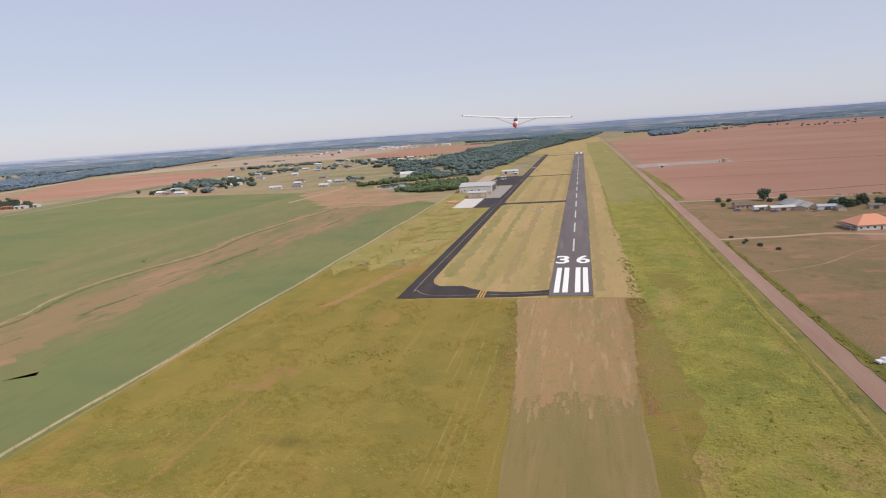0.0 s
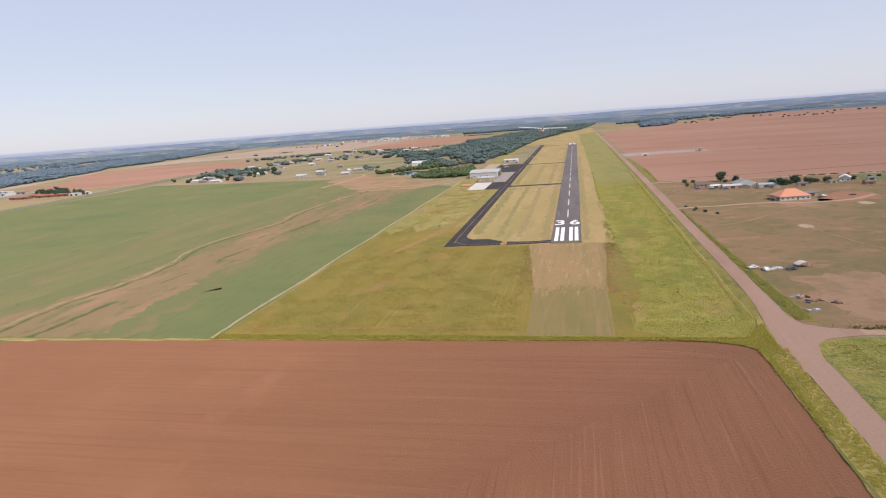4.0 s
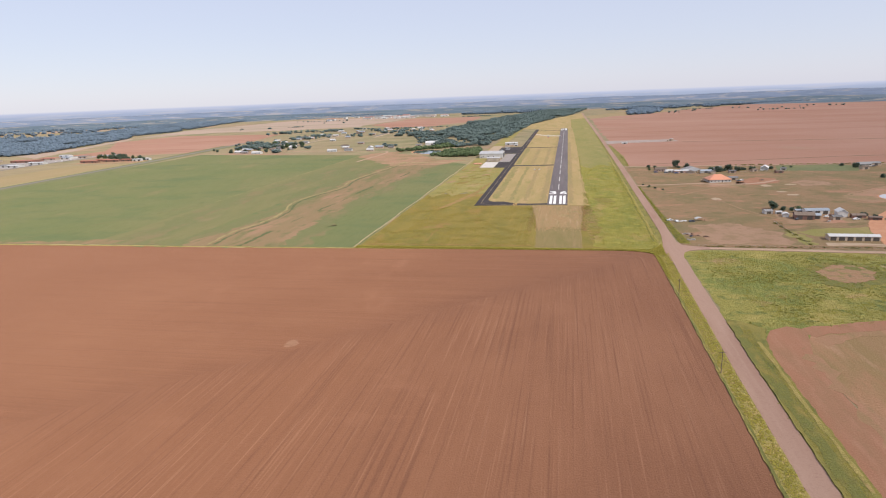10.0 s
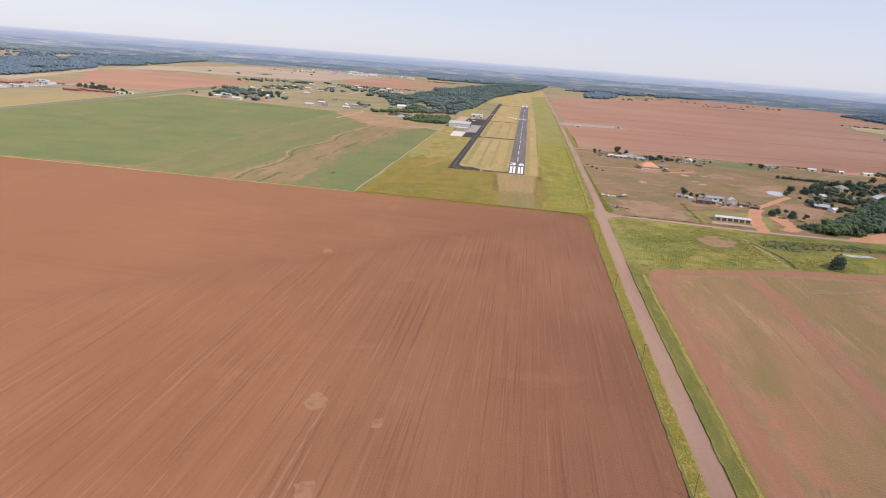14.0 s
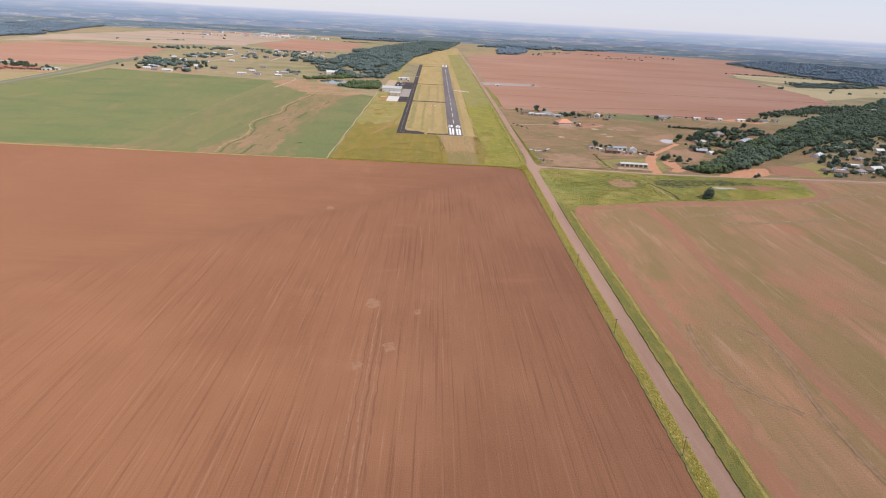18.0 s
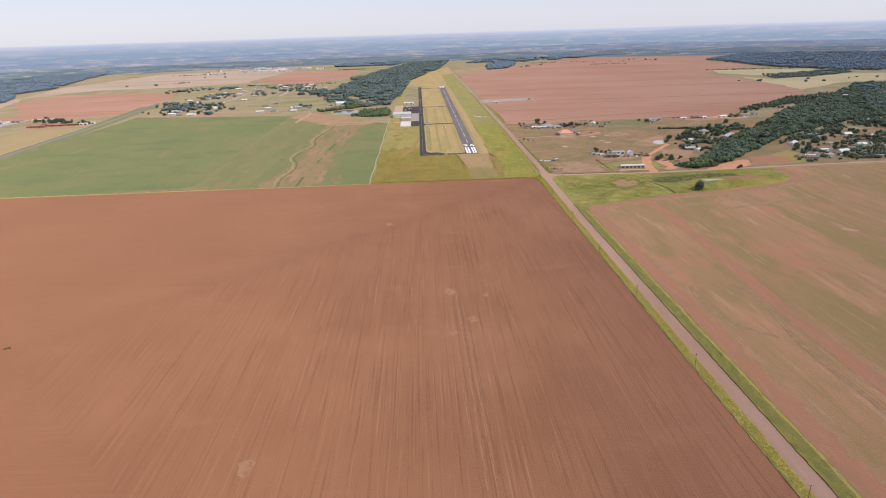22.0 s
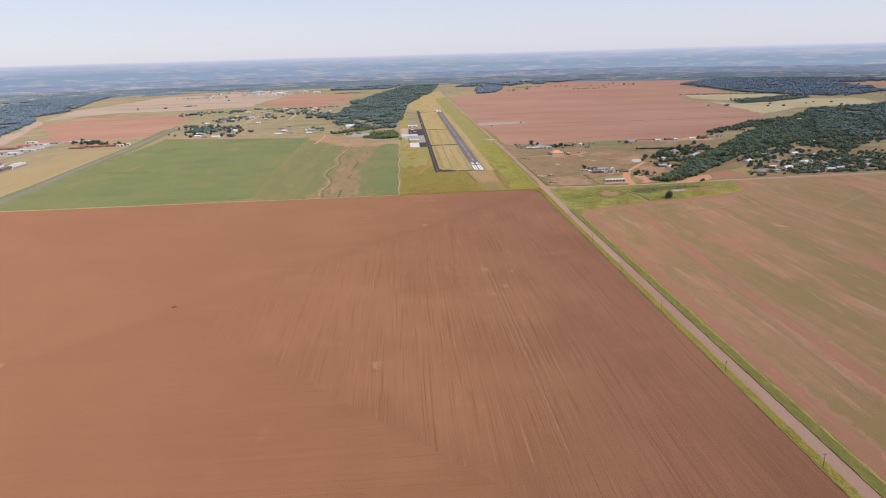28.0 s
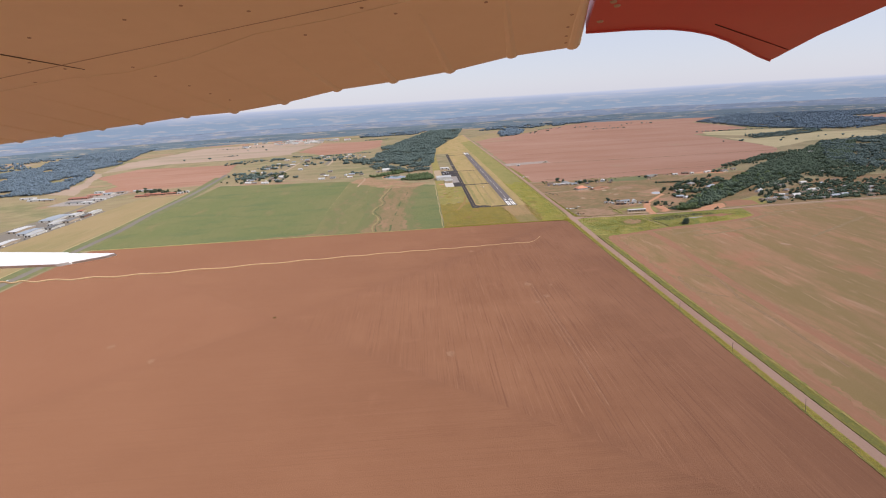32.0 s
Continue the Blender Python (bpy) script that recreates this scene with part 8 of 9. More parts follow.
def light_aircraft(x, y, turn, label):
    t = thing("parked_aircraft", (x, y, 0.22), turn, label, "aircraft", "parked aircraft")
    bm = bmesh.new()
    ring = [(3.4, 0.15, 1.25), (3.0, 0.5, 1.25), (1.2, 0.62, 1.4), (-0.6, 0.55, 1.4), (-4.2, 0.12, 1.55)]
    rows = [[bm.verts.new((px, r * math.cos(k * math.pi / 5), pz + r * math.sin(k * math.pi / 5))) for k in range(10)] for px, r, pz in ring]
    for a, b in zip(rows, rows[1:]):
        for k in range(10):
            bm.faces.new((a[k], a[(k + 1) % 10], b[(k + 1) % 10], b[k]))
    bm.faces.new(rows[0])
    bm.faces.new(rows[-1][::-1])
    part("fuselage", bm, M["car_white"], t)
    part("wing", boxed(-0.2, 1.3, -5.3, 5.3, 2.0, 2.16), M["car_white"], t)
    part("stabiliser", boxed(-4.3, -3.5, -1.7, 1.7, 1.6, 1.68), M["car_white"], t)
    part("fin", boxed(-4.4, -3.6, -0.05, 0.05, 1.6, 2.9), M["car_white"], t)
    for wx, wy in ((2.6, 0), (0.5, -1.2), (0.5, 1.2)):
        wheel(t, wx, wy, 0.24, 0.15)
        part("gear_leg", tube(bmesh.new(), (wx, wy, 0.25), (wx, wy * 0.35, 1.0), 0.05, 0.05), M["steel"], t)


light_aircraft(-101, 592, 200, "white light aircraft parked on the apron")
light_aircraft(-96, 552, 170, "white light aircraft parked on the dark apron")

_t = thing("mast", (-142, 704, 0.0), 0, "thin grey steel lighting mast beside the airfield trees", "mast")
part("pole", tube(bmesh.new(), (0, 0, 0), (0, 0, 10.5), 0.20, 0.12, 8), M["steel"], _t)
_h = part("lamp_head", boxed(-0.7, 0.7, -0.2, 0.2, 10.4, 10.8), M["steel"], _t)
part("foot", boxed(-0.4, 0.4, -0.4, 0.4, 0.0, 0.3), M["concrete_old"], _t)

for _x, _y in ((-33, 255), (-27, 256)):
    _t = thing("runway_sign", (_x, _y, 0.12), 0, "small white airfield light box in the grass", "sign")
    part("panel", boxed(-0.9, 0.9, -0.12, 0.12, 0.3, 1.3), M["car_white"], _t)
    for _k in (-0.7, 0.7):
        part("leg", boxed(_k - 0.05, _k + 0.05, -0.05, 0.05, 0, 0.3), M["steel"], _t)

# west: village, highway sheds, town
NEAR_VILLAGE_HOUSES = [
    (-652, 608, 16, 9, 0, "roof_white"), (-630, 592, 13, 8, 10, "roof_grey"), (-599, 583, 20, 9, -5, "roof_white"),
    (-579, 635, 14, 9, 0, "roof_grey"), (-577, 700, 13, 8, 20, "roof_white"), (-677, 985, 16, 10, 0, "roof_grey"),
    (-718, 923, 14, 9, 0, "roof_white"), (-445, 595, 18, 8, 10, "roof_white"), (-415, 606, 15, 8, 0, "roof_grey"),
    (-366, 594, 14, 8, 0, "roof_white"), (-339, 647, 12, 8, 0, "roof_grey"), (-682, 1290, 18, 11, 0, "roof_white"),
]
FAR_VILLAGE_HOUSES = [
    (-596, 1236, 16, 10, 0, "roof_blue"), (-532, 1311, 20, 11, 0, "roof_white"), (-451, 1383, 16, 10, 0, "roof_white"),
    (-446, 777, 13, 9, 0, "roof_grey"), (-640, 760, 13, 9, 30, "roof_brown"), (-610, 850, 14, 9, 0, "roof_grey"),
    (-560, 900, 13, 9, 0, "roof_white"), (-620, 1080, 16, 10, 0, "roof_white"), (-520, 1100, 14, 9, 0, "roof_grey"),
    (-600, 655, 12, 8, 0, "roof_brown"), (-665, 660, 13, 8, 0, "roof_white"), (-560, 1010, 14, 9, 10, "roof_blue"),
]
for _x, _y, _w, _d, _a, _r in NEAR_VILLAGE_HOUSES + FAR_VILLAGE_HOUSES:
    house(_x, _y, _a, _w, _d, rng.choice(["wall_white", "wall_tan", "wall_pink"]), _r, "small village house with a %s roof" % {"roof_white": "white metal", "roof_grey": "grey shingle", "roof_brown": "brown shingle", "roof_blue": "blue-grey metal"}[_r], 3.0, 2.0, group="village houses", front=3, side=0)
shed(-269, 711, 10, 26, 18, "wall_white", "roof_white", "large white-roofed barn near the lake", 5.0, 3.0, "barn", 1, category="barn")
shed(-292, 690, 0, 12, 7, "wall_tan", "roof_grey", "grey-roofed shed near the lake", 2.8, 1.2)
SOUTH_HIGHWAY_SHEDS = [
    (-884, -150, 14, 60, 0, "wall_white", "roof_white"), (-908, -120, 16, 70, 0, "wall_white", "roof_blue"), (-884, -70, 14, 50, 0, "wall_tan", "roof_white"),
    (-936, -90, 20, 60, 0, "wall_white", "roof_grey"), (-882, 8, 12, 50, 0, "wall_white", "roof_white"), (-905, 30, 18, 56, 0, "wall_white", "roof_blue"),
    (-884, 72, 14, 44, 0, "wall_white", "roof_grey"), (-940, 60, 18, 60, 0, "wall_tan", "roof_white"), (-942, 180, 30, 76, 0, "wall_white", "roof_blue"),
    (-918, 214, 16, 36, 0, "wall_white", "roof_white"), (-888, 140, 14, 42, 0, "wall_tan", "roof_grey"), (-906, 120, 12, 50, 0, "wall_white", "roof_white"),
    (-889, 236, 10, 46, 0, "wall_white", "roof_white"), (-885, 190, 9, 30, 0, "wall_brick", "roof_grey"), (-930, 260, 12, 20, 0, "wall_tan", "roof_red"),
    (-1179, 515, 44, 20, 0, "wall_white", "roof_white"), (-1230, 560, 36, 18, 0, "wall_white", "roof_white"),
]
NORTH_HIGHWAY_SHEDS = [
    (-1140, 500, 30, 16, 0, "wall_tan", "roof_blue"), (-1026, 413, 40, 20, 0, "wall_white", "roof_grey"), (-990, 404, 26, 16, 0, "wall_white", "roof_white"),
    (-1059, 500, 50, 30, 0, "wall_brick", "roof_red"), (-1042, 545, 36, 24, 0, "wall_tan", "roof_red"), (-988, 452, 34, 12, 0, "wall_white", "roof_white"),
    (-1015, 560, 24, 24, 0, "wall_white", "roof_blue"), (-986, 572, 20, 16, 0, "wall_tan", "roof_grey"), (-1062, 605, 24, 14, 0, "wall_white", "roof_white"),
    (-932, 582, 50, 16, 0, "wall_white", "roof_white"), (-882, 464, 36, 10, 0, "wall_brick", "roof_red"), (-846, 478, 34, 9, 0, "wall_brick", "roof_red"),
    (-815, 482, 22, 9, 0, "wall_brick", "roof_red"), (-872, 488, 30, 8, 0, "wall_brick", "roof_red"), (-793, 482, 16, 10, 15, "wall_white", "roof_white"),
    (-782, 496, 12, 8, 0, "wall_white", "roof_white"),
]
for _x, _y, _w, _d, _a, _c, _r in SOUTH_HIGHWAY_SHEDS + NORTH_HIGHWAY_SHEDS:
    shed(_x, _y, _a, _w, _d, _c, _r, {"roof_white": "long white commercial shed by the highway", "roof_blue": "pale blue-grey commercial shed by the highway", "roof_red": "rusty red shed by the highway", "roof_grey": "grey-roofed shed by the highway"}[_r], 3.4, 1.0, "commercial_shed", 2, "highway sheds")
for _i in range(46):
    _x, _y = rng.gauss(-780, 130), rng.gauss(2520, 80)
    shed(_x, _y, rng.uniform(-10, 10), rng.uniform(16, 44), rng.uniform(12, 26), "wall_white", rng.choice(["roof_white", "roof_white", "roof_grey", "roof_blue", "roof_red"]), "pale building of the distant town", rng.uniform(4, 8), 1.6, "town_building", 1, "town buildings", category="building")

for _x, _y in scatter([(-876, -250), (-870, -250), (-870, 240), (-876, 240)], 12, 96, 14) + scatter([(-980, 380), (-976, 380), (-976, 560), (-980, 560)], 5, 97, 14) + scatter([(-620, 640), (-560, 640), (-560, 720), (-640, 740)], 6, 98, 12):
    car(_x, _y, rng.uniform(0, 180), rng.choice(["car_white", "car_white", "car_dark"]), "vehicle parked in a yard near the highway", rng.random() < 0.4, "yard vehicles")
for _i, (_x, _y) in enumerate([(-638, 773), (-600, 690), (-584, 722), (-650, 690), (-686, 975), (-682, 1136), (-643, 1080), (-665, 1010), (-700, 1060), (-627, 1283), (-650, 1420), (-568, 1324), (-566, 1400), (-540, 1345), (-479, 1268), (-452, 1291), (-403, 1316), (-440, 661), (-458, 706), (-368, 662), (-385, 655), (-640, 830), (-670, 860), (-585, 1180), (-640, 1200), (-535, 1260), (-420, 1270), (-380, 1230), (-690, 740), (-655, 655)]):
    _r = ["roof_white", "roof_grey", "roof_white", "roof_brown", "roof_blue"][_i % 5]
    house(_x, _y, rng.choice([0, 90]) + rng.uniform(-8, 8), rng.uniform(11, 19), rng.uniform(7, 10), ["wall_white", "wall_tan", "wall_white", "wall_pink"][_i % 4], _r, "village house among trees with a %s roof" % {"roof_white": "white metal", "roof_grey": "grey shingle", "roof_brown": "brown shingle", "roof_blue": "blue-grey metal"}[_r], 3.0, 2.0, _i % 3 == 0, group="village houses", front=3, side=0)

# well pad: two tanks and a pump box
for _x, _y, _r, _h in [(200, 672, 3.6, 4.6), (193, 668, 1.6, 2.6)]:
    _t = thing("storage_tank", (_x, _y, 0.15), 0, "pale steel storage tank on the gravel pad", "tank", "pad tanks")
    part("shell", tube(bmesh.new(), (0, 0, 0), (0, 0, _h), _r, _r, 20), M["wall_tan"], _t)
    part("lid", tube(bmesh.new(), (0, 0, _h), (0, 0, _h + 0.5), _r, 0.3, 20), M["steel"], _t)
shed(112, 632, 0, 10, 5, "wall_white", "roof_white", "small pale equipment shed on the gravel pad", 2.6, 0.8)


# ---- poles along the road ----
def pole():
    t = thing("utility_pole", (62.6, -519, 0.15), 0, "weathered wooden utility pole with a crossarm", "utility pole", "roadside poles")
    part("shaft", tube(bmesh.new(), (0, 0, 0), (0, 0, 8.6), 0.16, 0.11, 8), M["wood_pole"], t)
    arm = part("crossarm", boxed(-1.1, 1.1, -0.06, 0.06, 8.0, 8.14), M["wood_pole"], t)
    for x in (-0.95, -0.4, 0.4, 0.95):
        part("insulator", tube(bmesh.new(), (x, 0, 8.14), (x, 0, 8.32), 0.05, 0.03, 6), M["ceramic"], arm)
    return t


POLE = pole()
for _y in (-433, -608, -704, -795, -885, -970, -345, -258):
    copy_thing(POLE, pose(62.6, _y, 0.15, rng.uniform(-1, 1), rng.uniform(-1, 1), 0))


fence("fence", (-134.5, -168), (-134.5, 60), "wire fence on wooden posts along the airfield boundary", 5.0)
fence("fence", (157.5, -150), (157.5, -80), "wire fence on wooden posts beside the paddock", 4.0)
fence("fence", (90, -155.5), (204, -160.5), "wire fence on wooden posts along the dirt road", 5.0)


# ---- the aircraft ----
M["fabric"] = surface("cream_painted_skin", (0.90, 0.79, 0.55), (0.80, 0.69, 0.46), 0.35, 0.5, 0.42, vary=0)
M["fabric_red"] = surface("red_painted_skin", (0.60, 0.075, 0.052), (0.50, 0.058, 0.042), 0.4, 0.5, 0.35, vary=0)
M["gelcoat"] = surface("white_aircraft_paint", (0.86, 0.86, 0.85), (0.78, 0.78, 0.77), 0.6, 0.3, 0.3, vary=0)
M["rivet"] = surface("rivet_head", (0.50, 0.37, 0.24), (0.38, 0.27, 0.17), 0.02, 0.3, 0.5, vary=0)
M["rope"] = surface("tan_rope", (0.62, 0.42, 0.24), (0.50, 0.33, 0.18), 0.05, 0.4, 0.9, vary=0)
M["seam"] = surface("dark_seam", (0.06, 0.035, 0.025), (0.04, 0.025, 0.02), 0.1, 0.3, 0.7, vary=0)
M["canopy"] = surface("dark_canopy", (0.05, 0.05, 0.055), (0.08, 0.08, 0.08), 0.3, 0.3, 0.1, vary=0)

# its frame of axes: x outboard, y up, z forward, at the mount below the wing
TOW_AXES = look((-162.99, -1130.657, 200.336), (-162.94, -1128.714, 199.861), -3.4)
LENS = 784 / math.tan(radians(71.5 / 2))
WING_AT, WING_N = Vector((0.200, 0.312, -0.95)), Vector((-1.25, -0.06, -0.51)).cross(Vector((-0.14, -0.04, 0.99))).normalized()
if WING_N.y < 0:
    WING_N = -WING_N


def on_wing(u, v, lift=0.0):
    """The place on the wing's lower skin that is seen from the mount along u to the right and v upward."""
    d = Vector((u, v, -1.0))
    return d * (WING_AT.dot(WING_N) / d.dot(WING_N)) + WING_N * lift


def skin(px, py, lift=0.0):
    return on_wing((px - 784) / LENS, (441 - py) / LENS, lift)


def slab(outline, thick, ahead):
    """A skin panel: the lower outline and an upper one, thin behind and thicker ahead."""
    bm = bmesh.new()
    lo = [bm.verts.new(p) for p in outline]
    hi = [bm.verts.new(p + WING_N * (thick + (0.10 * max(0.0, min(1.0, (p.z + 1.1) / 1.2)) if ahead else 0.0))) for p in outline]
    n = len(lo)
    for tri in tessellate_polygon([outline]):
        bm.faces.new([lo[i] for i in tri])
        bm.faces.new([hi[i] for i in reversed(tri)])
    for i in range(n):
        bm.faces.new((lo[i], lo[(i + 1) % n], hi[(i + 1) % n], hi[i]))
    bmesh.ops.recalc_face_normals(bm, faces=bm.faces)
    return bm


tow = new("tow_plane")
tow.matrix_basis = TOW_AXES
tagged(tow, "cream tow plane with red wingtip and white tail in flight", "aircraft")
AHEAD = Vector((-0.14, -0.04, 0.99))
EDGE = [(1013, 84), (905, 100), (796, 127), (696, 145), (596, 160), (503, 183), (415, 199), (330, 207), (250, 219), (180, 229), (105, 241), (35, 251), (-40, 262), (-120, 272), (-210, 284), (-300, 296)]
_te = [skin(*p) for p in EDGE]
_hinge = [p + AHEAD * 0.34 for p in _te]
_front = [p + AHEAD * 1.75 for p in (_te[0], _te[-1])]
part("wing", slab([_hinge[0] + AHEAD * 0.002, *[h + AHEAD * 0.002 for h in _hinge[1:]], _front[1], _front[0]], 0.03, True), M["fabric"], tow, "cream wing underside with rivets")
_flap = part("aileron", slab([*_te, *_hinge[::-1]], 0.012, False), M["fabric"], tow, "cream corrugated aileron")
for _a, _b in zip(_te, _hinge):
    _bm = bmesh.new()
    _pa, _pb = _a + WING_N * 0.0005, _b + WING_N * 0.0005 - AHEAD * 0.05
    tube(_bm, _pa - AHEAD * 0.003 + WING_N * 0.0105, _pb + WING_N * 0.006, 0.0140, 0.0070, 14)
    part("corrugation", _bm, M["fabric"], _flap)
part("hinge_seam", tube(bmesh.new(), _hinge[0] - WING_N * 0.0002, _hinge[-1] - WING_N * 0.0002, 0.0006, 0.0006, 6), M["rivet"], tow)
_bm = bmesh.new()
tube(_bm, skin(-60, 85, -0.0004), skin(150, 123, -0.0004), 0.0011, 0.0004, 6)
part("skin_seam", _bm, M["seam"], tow, "dark overlapping skin seam")
_wingparts = [(220, 35), (52, 67), (52, 111), (115, 122), (275, 135), (235, 119), (335, 152), (372, 166), (407, 177), (62, 146), (700, 24), (540, 62), (440, 20), (640, 14), (860, 4), (320, 10),
              (1001, 76), (1002, 64), (1005, 48), (1012, 26)]
for _p in _wingparts:
    _c = skin(*_p)
    part("rivet", tube(bmesh.new(), _c + WING_N * 0.001, _c - WING_N * 0.0007, 0.0028, 0.0022, 10), M["rivet"], tow)
# red tip with its scooped trailing edge
TIP = [(1037, 57), (1070, 55), (1110, 52), (1150, 50.5), (1190, 50.5), (1225, 54), (1260, 61), (1290, 72), (1318, 86), (1342, 99), (1362, 107), (1376, 101), (1400, 88), (1450, 62), (1510, 36), (1568, 11), (1680, -36)]
_tp = [skin(*p) for p in TIP]
_tip = part("wingtip", slab([*_tp, _tp[-1] + AHEAD * 0.9, _tp[0] + AHEAD * 1.7], 0.02, True), M["fabric_red"], tow, "red wingtip with a scooped trailing edge")
part("edge_fold", tube(bmesh.new(), skin(1266, 43, -0.0004), skin(1395, 88, -0.0004), 0.0008, 0.0005, 6), M["seam"], _tip)
_bm = bmesh.new()
for _a, _b in zip(_tp[:11], _tp[1:11]):
    tube(_bm, _a, _b, 0.0025, 0.0025, 8)
part("rolled_edge", _bm, M["fabric_red"], _tip)
part("end_rib", slab([skin(1041, 52, 0.004), skin(1052, 40, 0.004), skin(1052, 40, 0.004) + AHEAD * 0.8, skin(1036, 46, 0.004) + AHEAD * 0.8], 0.05, False), M["gelcoat"], tow, "white end rib beside the wingtip")
for _p in [(1092, 10), (1086, 3), (1062, 38)]:
    _c = skin(*_p)
    part("rivet", tube(bmesh.new(), _c + WING_N * 0.001, _c - WING_N * 0.0012, 0.0050, 0.0040, 10), M["rivet"], _tip)


def far_skin(px, py, depth):
    return Vector(((px - 784) / LENS * depth, (441 - py) / LENS * depth, -depth))


def plate(outline, thick, axis):
    bm = bmesh.new()
    a, b = [bm.verts.new(p + axis * thick / 2) for p in outline], [bm.verts.new(p - axis * thick / 2) for p in outline]
    bm.faces.new(a)
    bm.faces.new(b[::-1])
    for i in range(len(a)):
        bm.faces.new((a[i], b[i], b[(i + 1) % len(a)], a[(i + 1) % len(a)]))
    bmesh.ops.recalc_face_normals(bm, faces=bm.faces)
    return bm


_st = part("stabiliser", plate([far_skin(-330, 447, 4.7), far_skin(124, 449, 4.7), far_skin(124, 466, 4.6), far_skin(100, 470, 4.5), far_skin(-60, 476, 4.4), far_skin(-330, 480, 4.35)], 0.05, Vector((0, 0.35, 0.94)).normalized()), M["gelcoat"], tow, "white tailplane seen from ahead")
part("elevator_horn", plate([far_skin(127, 450, 4.75), far_skin(205, 450, 4.75), far_skin(188, 455, 4.7), far_skin(127, 466, 4.65)], 0.04, Vector((0, 0.35, 0.94)).normalized()), M["gelcoat"], _st)
part("fin", plate([far_skin(-190, 300, 4.9), far_skin(-78, 292, 4.9), far_skin(-40, 436, 4.9), far_skin(-230, 442, 4.9)], 0.05, Vector((0.5, 0, 0.85)).normalized()), M["gelcoat"], tow, "white fin and rudder")
part("tail_cone", tube(bmesh.new(), far_skin(-120, 456, 5.1), far_skin(-420, 470, 3.6), 0.10, 0.24, 12), M["gelcoat"], tow)
_hk = part("tow_hook", tube(bmesh.new(), far_skin(-110, 462, 5.0), far_skin(-96, 505, 5.0), 0.02, 0.015, 8), M["steel"], tow, "steel tow hook")
part("hook_ring", tube(bmesh.new(), far_skin(-100, 503, 4.98), far_skin(-88, 505, 5.05), 0.03, 0.03, 10), M["steel"], _hk)

_cp = [Vector(p) for p in (far_skin(-92, 505, 5.0), far_skin(-10, 501, 5.7), far_skin(100, 496, 6.7), far_skin(300, 482, 9), far_skin(540, 461, 12.5), far_skin(700, 447, 16), far_skin(820, 438, 20), far_skin(900, 431, 23), far_skin(940, 428, 25), far_skin(957, 418, 26.3))]
_bm = bmesh.new()
_pp = [2 * _cp[0] - _cp[1], *_cp, 2 * _cp[-1] - _cp[-2]]
_prev = None
for _i in range(1, len(_pp) - 2):
    for _k in range(14):
        _t = _k / 14
        a, b, c, d = _pp[_i - 1:_i + 3]
        _q = 0.5 * (2 * b + (c - a) * _t + (2 * a - 5 * b + 4 * c - d) * _t * _t + (3 * b - a - 3 * c + d) * _t ** 3) + Vector((0, 0.008 * math.sin((_i * 14 + _k) * 1.1), 0))
        if _prev is not None:
            tube(_bm, _prev, _q, 0.009, 0.009, 5)
        _prev = _q
part("tow_rope", _bm, M["rope"], tow, "thin tan tow rope trailing behind the tail")


# ---- the glider ----
def lofted(rows, n=14):
    bm = bmesh.new()
    ring = [[bm.verts.new((x + 0, ry * math.cos(2 * math.pi * k / n), z + rz * math.sin(2 * math.pi * k / n))) for k in range(n)] for x, z, ry, rz in rows]
    for a, b in zip(ring, ring[1:]):
        for k in range(n):
            bm.faces.new((a[k], a[(k + 1) % n], b[(k + 1) % n], b[k]))
    bm.faces.new(ring[0][::-1])
    bm.faces.new(ring[-1])
    bmesh.ops.recalc_face_normals(bm, faces=bm.faces)
    return bm


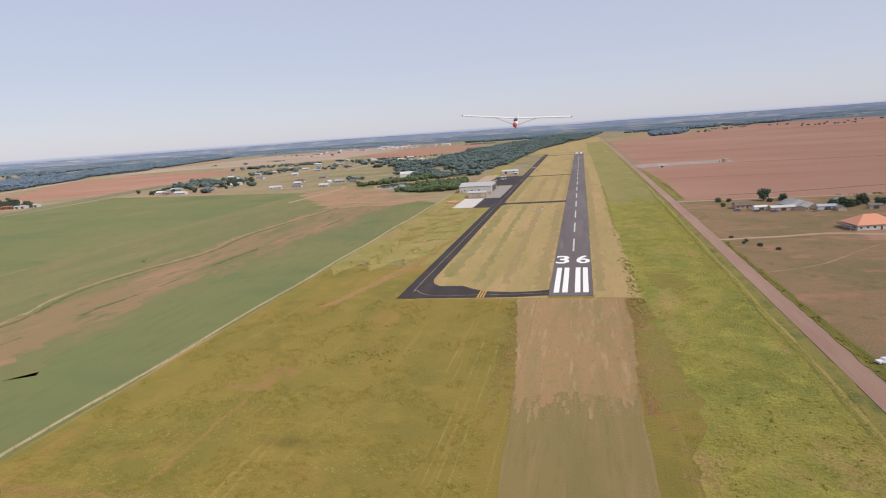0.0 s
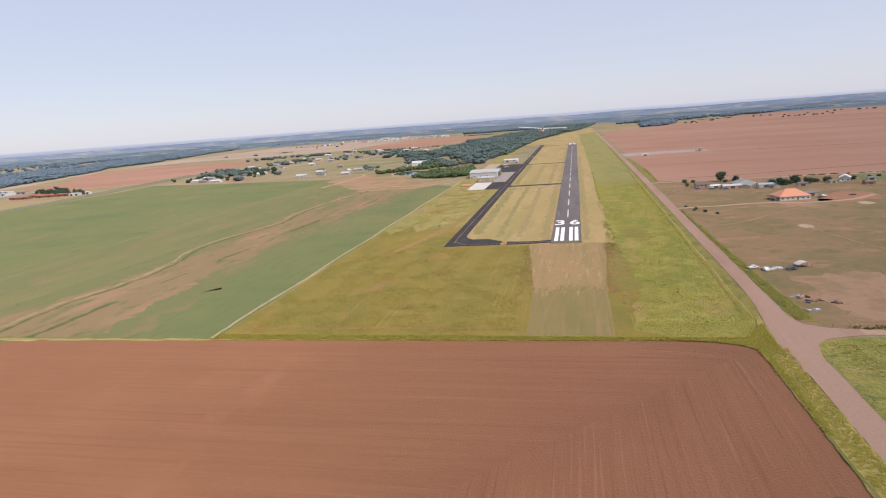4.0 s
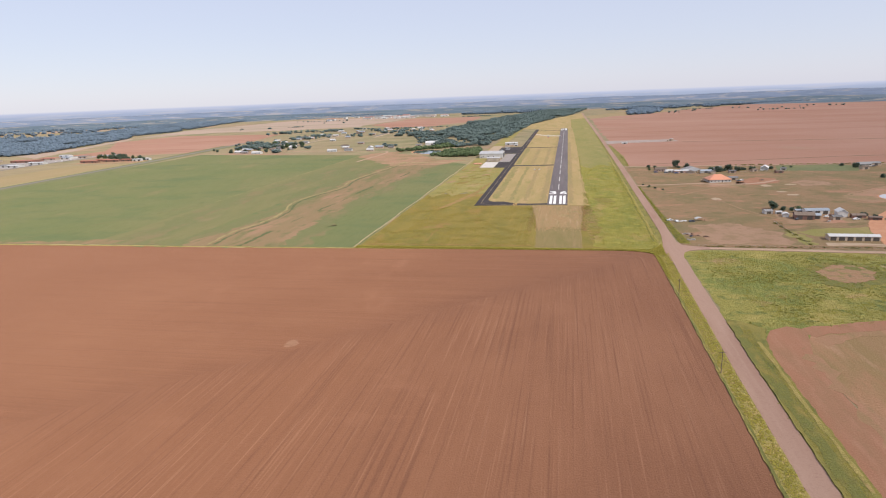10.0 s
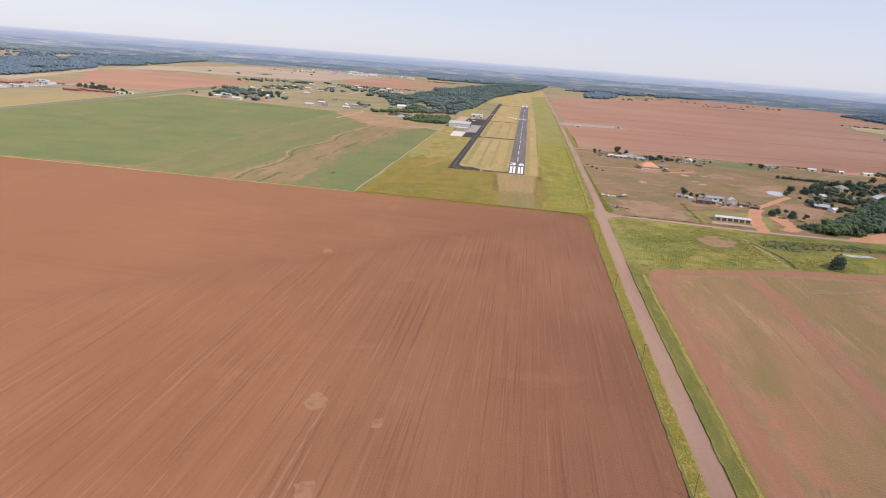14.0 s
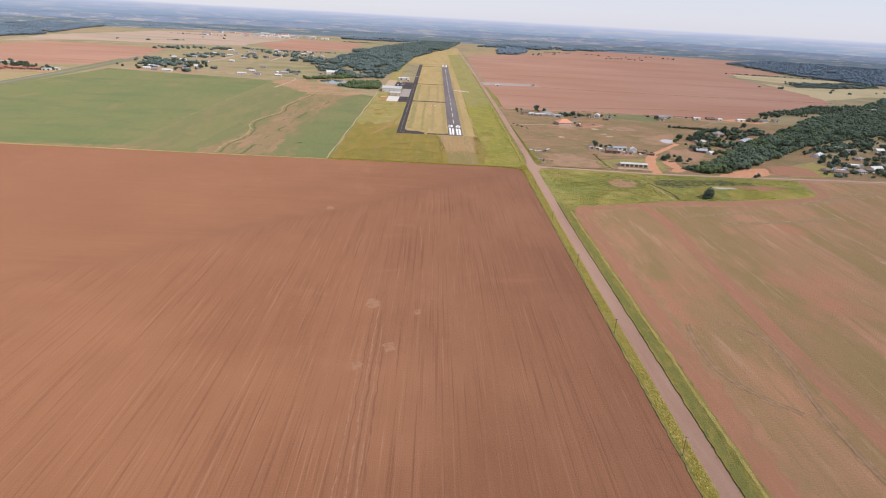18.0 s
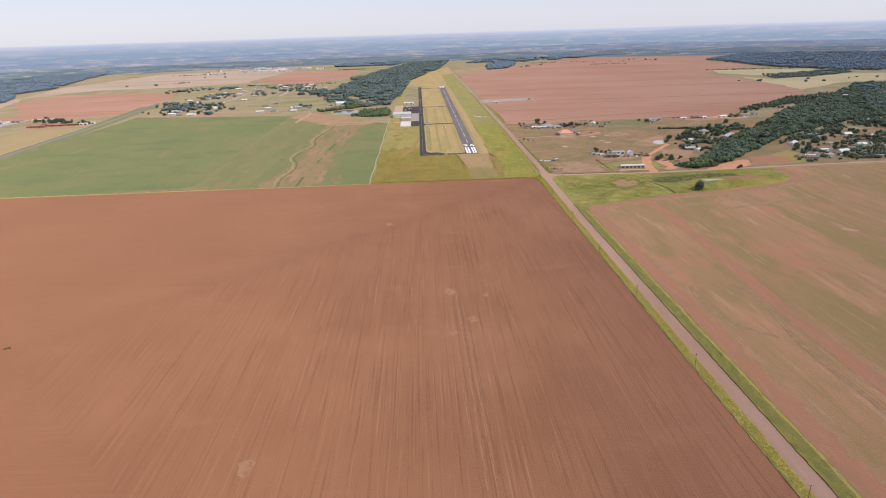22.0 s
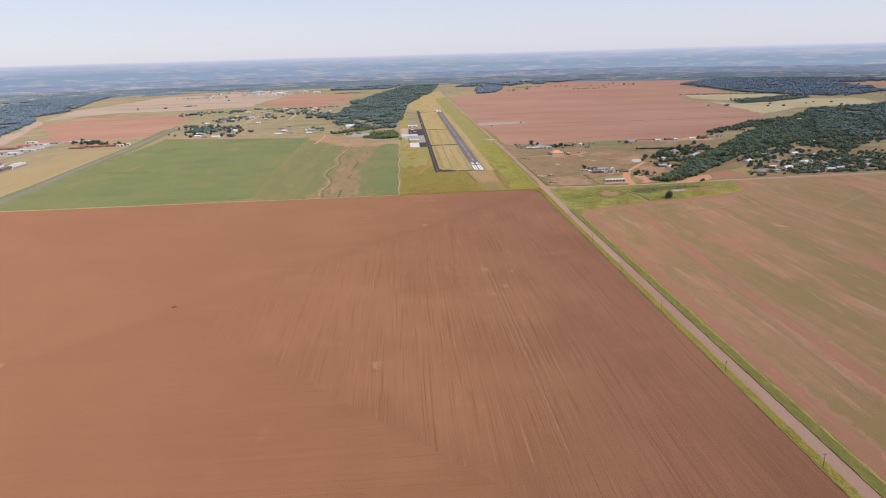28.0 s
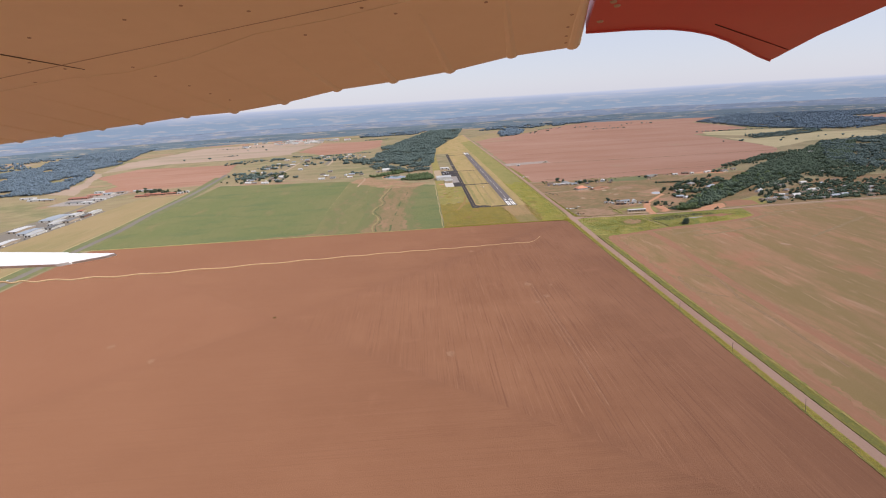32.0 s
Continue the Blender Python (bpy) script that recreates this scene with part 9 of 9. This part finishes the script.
def wing_panel(root, tip, chord_r, chord_t, thick):
    """A tapered wing panel between two points of its leading edge; x is forward."""
    prof = [(0, 0), (-0.05, 0.5), (-0.3, 0.75), (-0.7, 0.35), (-1.0, 0.0), (-0.6, -0.2), (-0.2, -0.3)]
    bm = bmesh.new()
    rows = [[bm.verts.new((p[0] + x * c, p[1], p[2] + z * thick)) for x, z in prof] for p, c in ((root, chord_r), (tip, chord_t))]
    for k in range(len(prof)):
        bm.faces.new((rows[0][k], rows[0][(k + 1) % len(prof)], rows[1][(k + 1) % len(prof)], rows[1][k]))
    bm.faces.new(rows[0])
    bm.faces.new(rows[1][::-1])
    bmesh.ops.recalc_face_normals(bm, faces=bm.faces)
    return bm


glider = thing("glider", (-3.39, -165.02, 71.93), 274, "white two-seat glider with strutted wings and a red nose, in flight", "glider")
glider.matrix_basis = pose(-3.39, -165.02, 71.93, -4.5, 0, 272)
part("fuselage", lofted([(2.3, -0.35, 0.30, 0.36), (1.6, -0.2, 0.36, 0.52), (0.6, 0.0, 0.37, 0.62), (-0.8, 0.05, 0.32, 0.48), (-2.6, 0.1, 0.18, 0.25), (-5.2, 0.18, 0.08, 0.12)]), M["gelcoat"], glider)
part("nose", lofted([(2.75, -0.42, 0.05, 0.06), (2.62, -0.40, 0.18, 0.22), (2.32, -0.35, 0.305, 0.365)]), M["fabric_red"], glider, "red nose cone")
part("canopy", lofted([(2.0, 0.12, 0.12, 0.10), (1.5, 0.25, 0.28, 0.26), (0.5, 0.38, 0.30, 0.28), (-0.2, 0.35, 0.22, 0.2)], 12), M["canopy"], glider, "dark canopy")
for _s in (-1, 1):
    _w = part("wing", wing_panel((0.7, 0.25 * _s, 0.58), (0.55, 7.8 * _s, 0.86), 1.5, 0.85, 0.20), M["gelcoat"], glider)
    part("wing_end", wing_panel((0.56, 7.8 * _s, 0.86), (0.45, 8.0 * _s, 0.87), 0.85, 0.5, 0.16), M["fabric_red"], _w, "red wing end")
    part("strut", tube(bmesh.new(), (0.2, 0.3 * _s, -0.35), (0.15, 3.0 * _s, 0.64), 0.035, 0.03, 8), M["gelcoat"], glider)
    part("stabiliser", wing_panel((-4.7, 0.08 * _s, 0.3), (-4.85, 1.7 * _s, 0.32), 0.8, 0.5, 0.07), M["gelcoat"], glider)
part("fin", plate([Vector((-4.3, 0, 0.25)), Vector((-4.75, 0, 1.55)), Vector((-5.5, 0, 1.6)), Vector((-5.55, 0, 0.1))], 0.07, Vector((0, 1, 0))), M["gelcoat"], glider)
part("main_wheel", tube(bmesh.new(), (0.3, -0.08, -0.62), (0.3, 0.08, -0.62), 0.2, 0.2, 14), M["rubber"], glider)
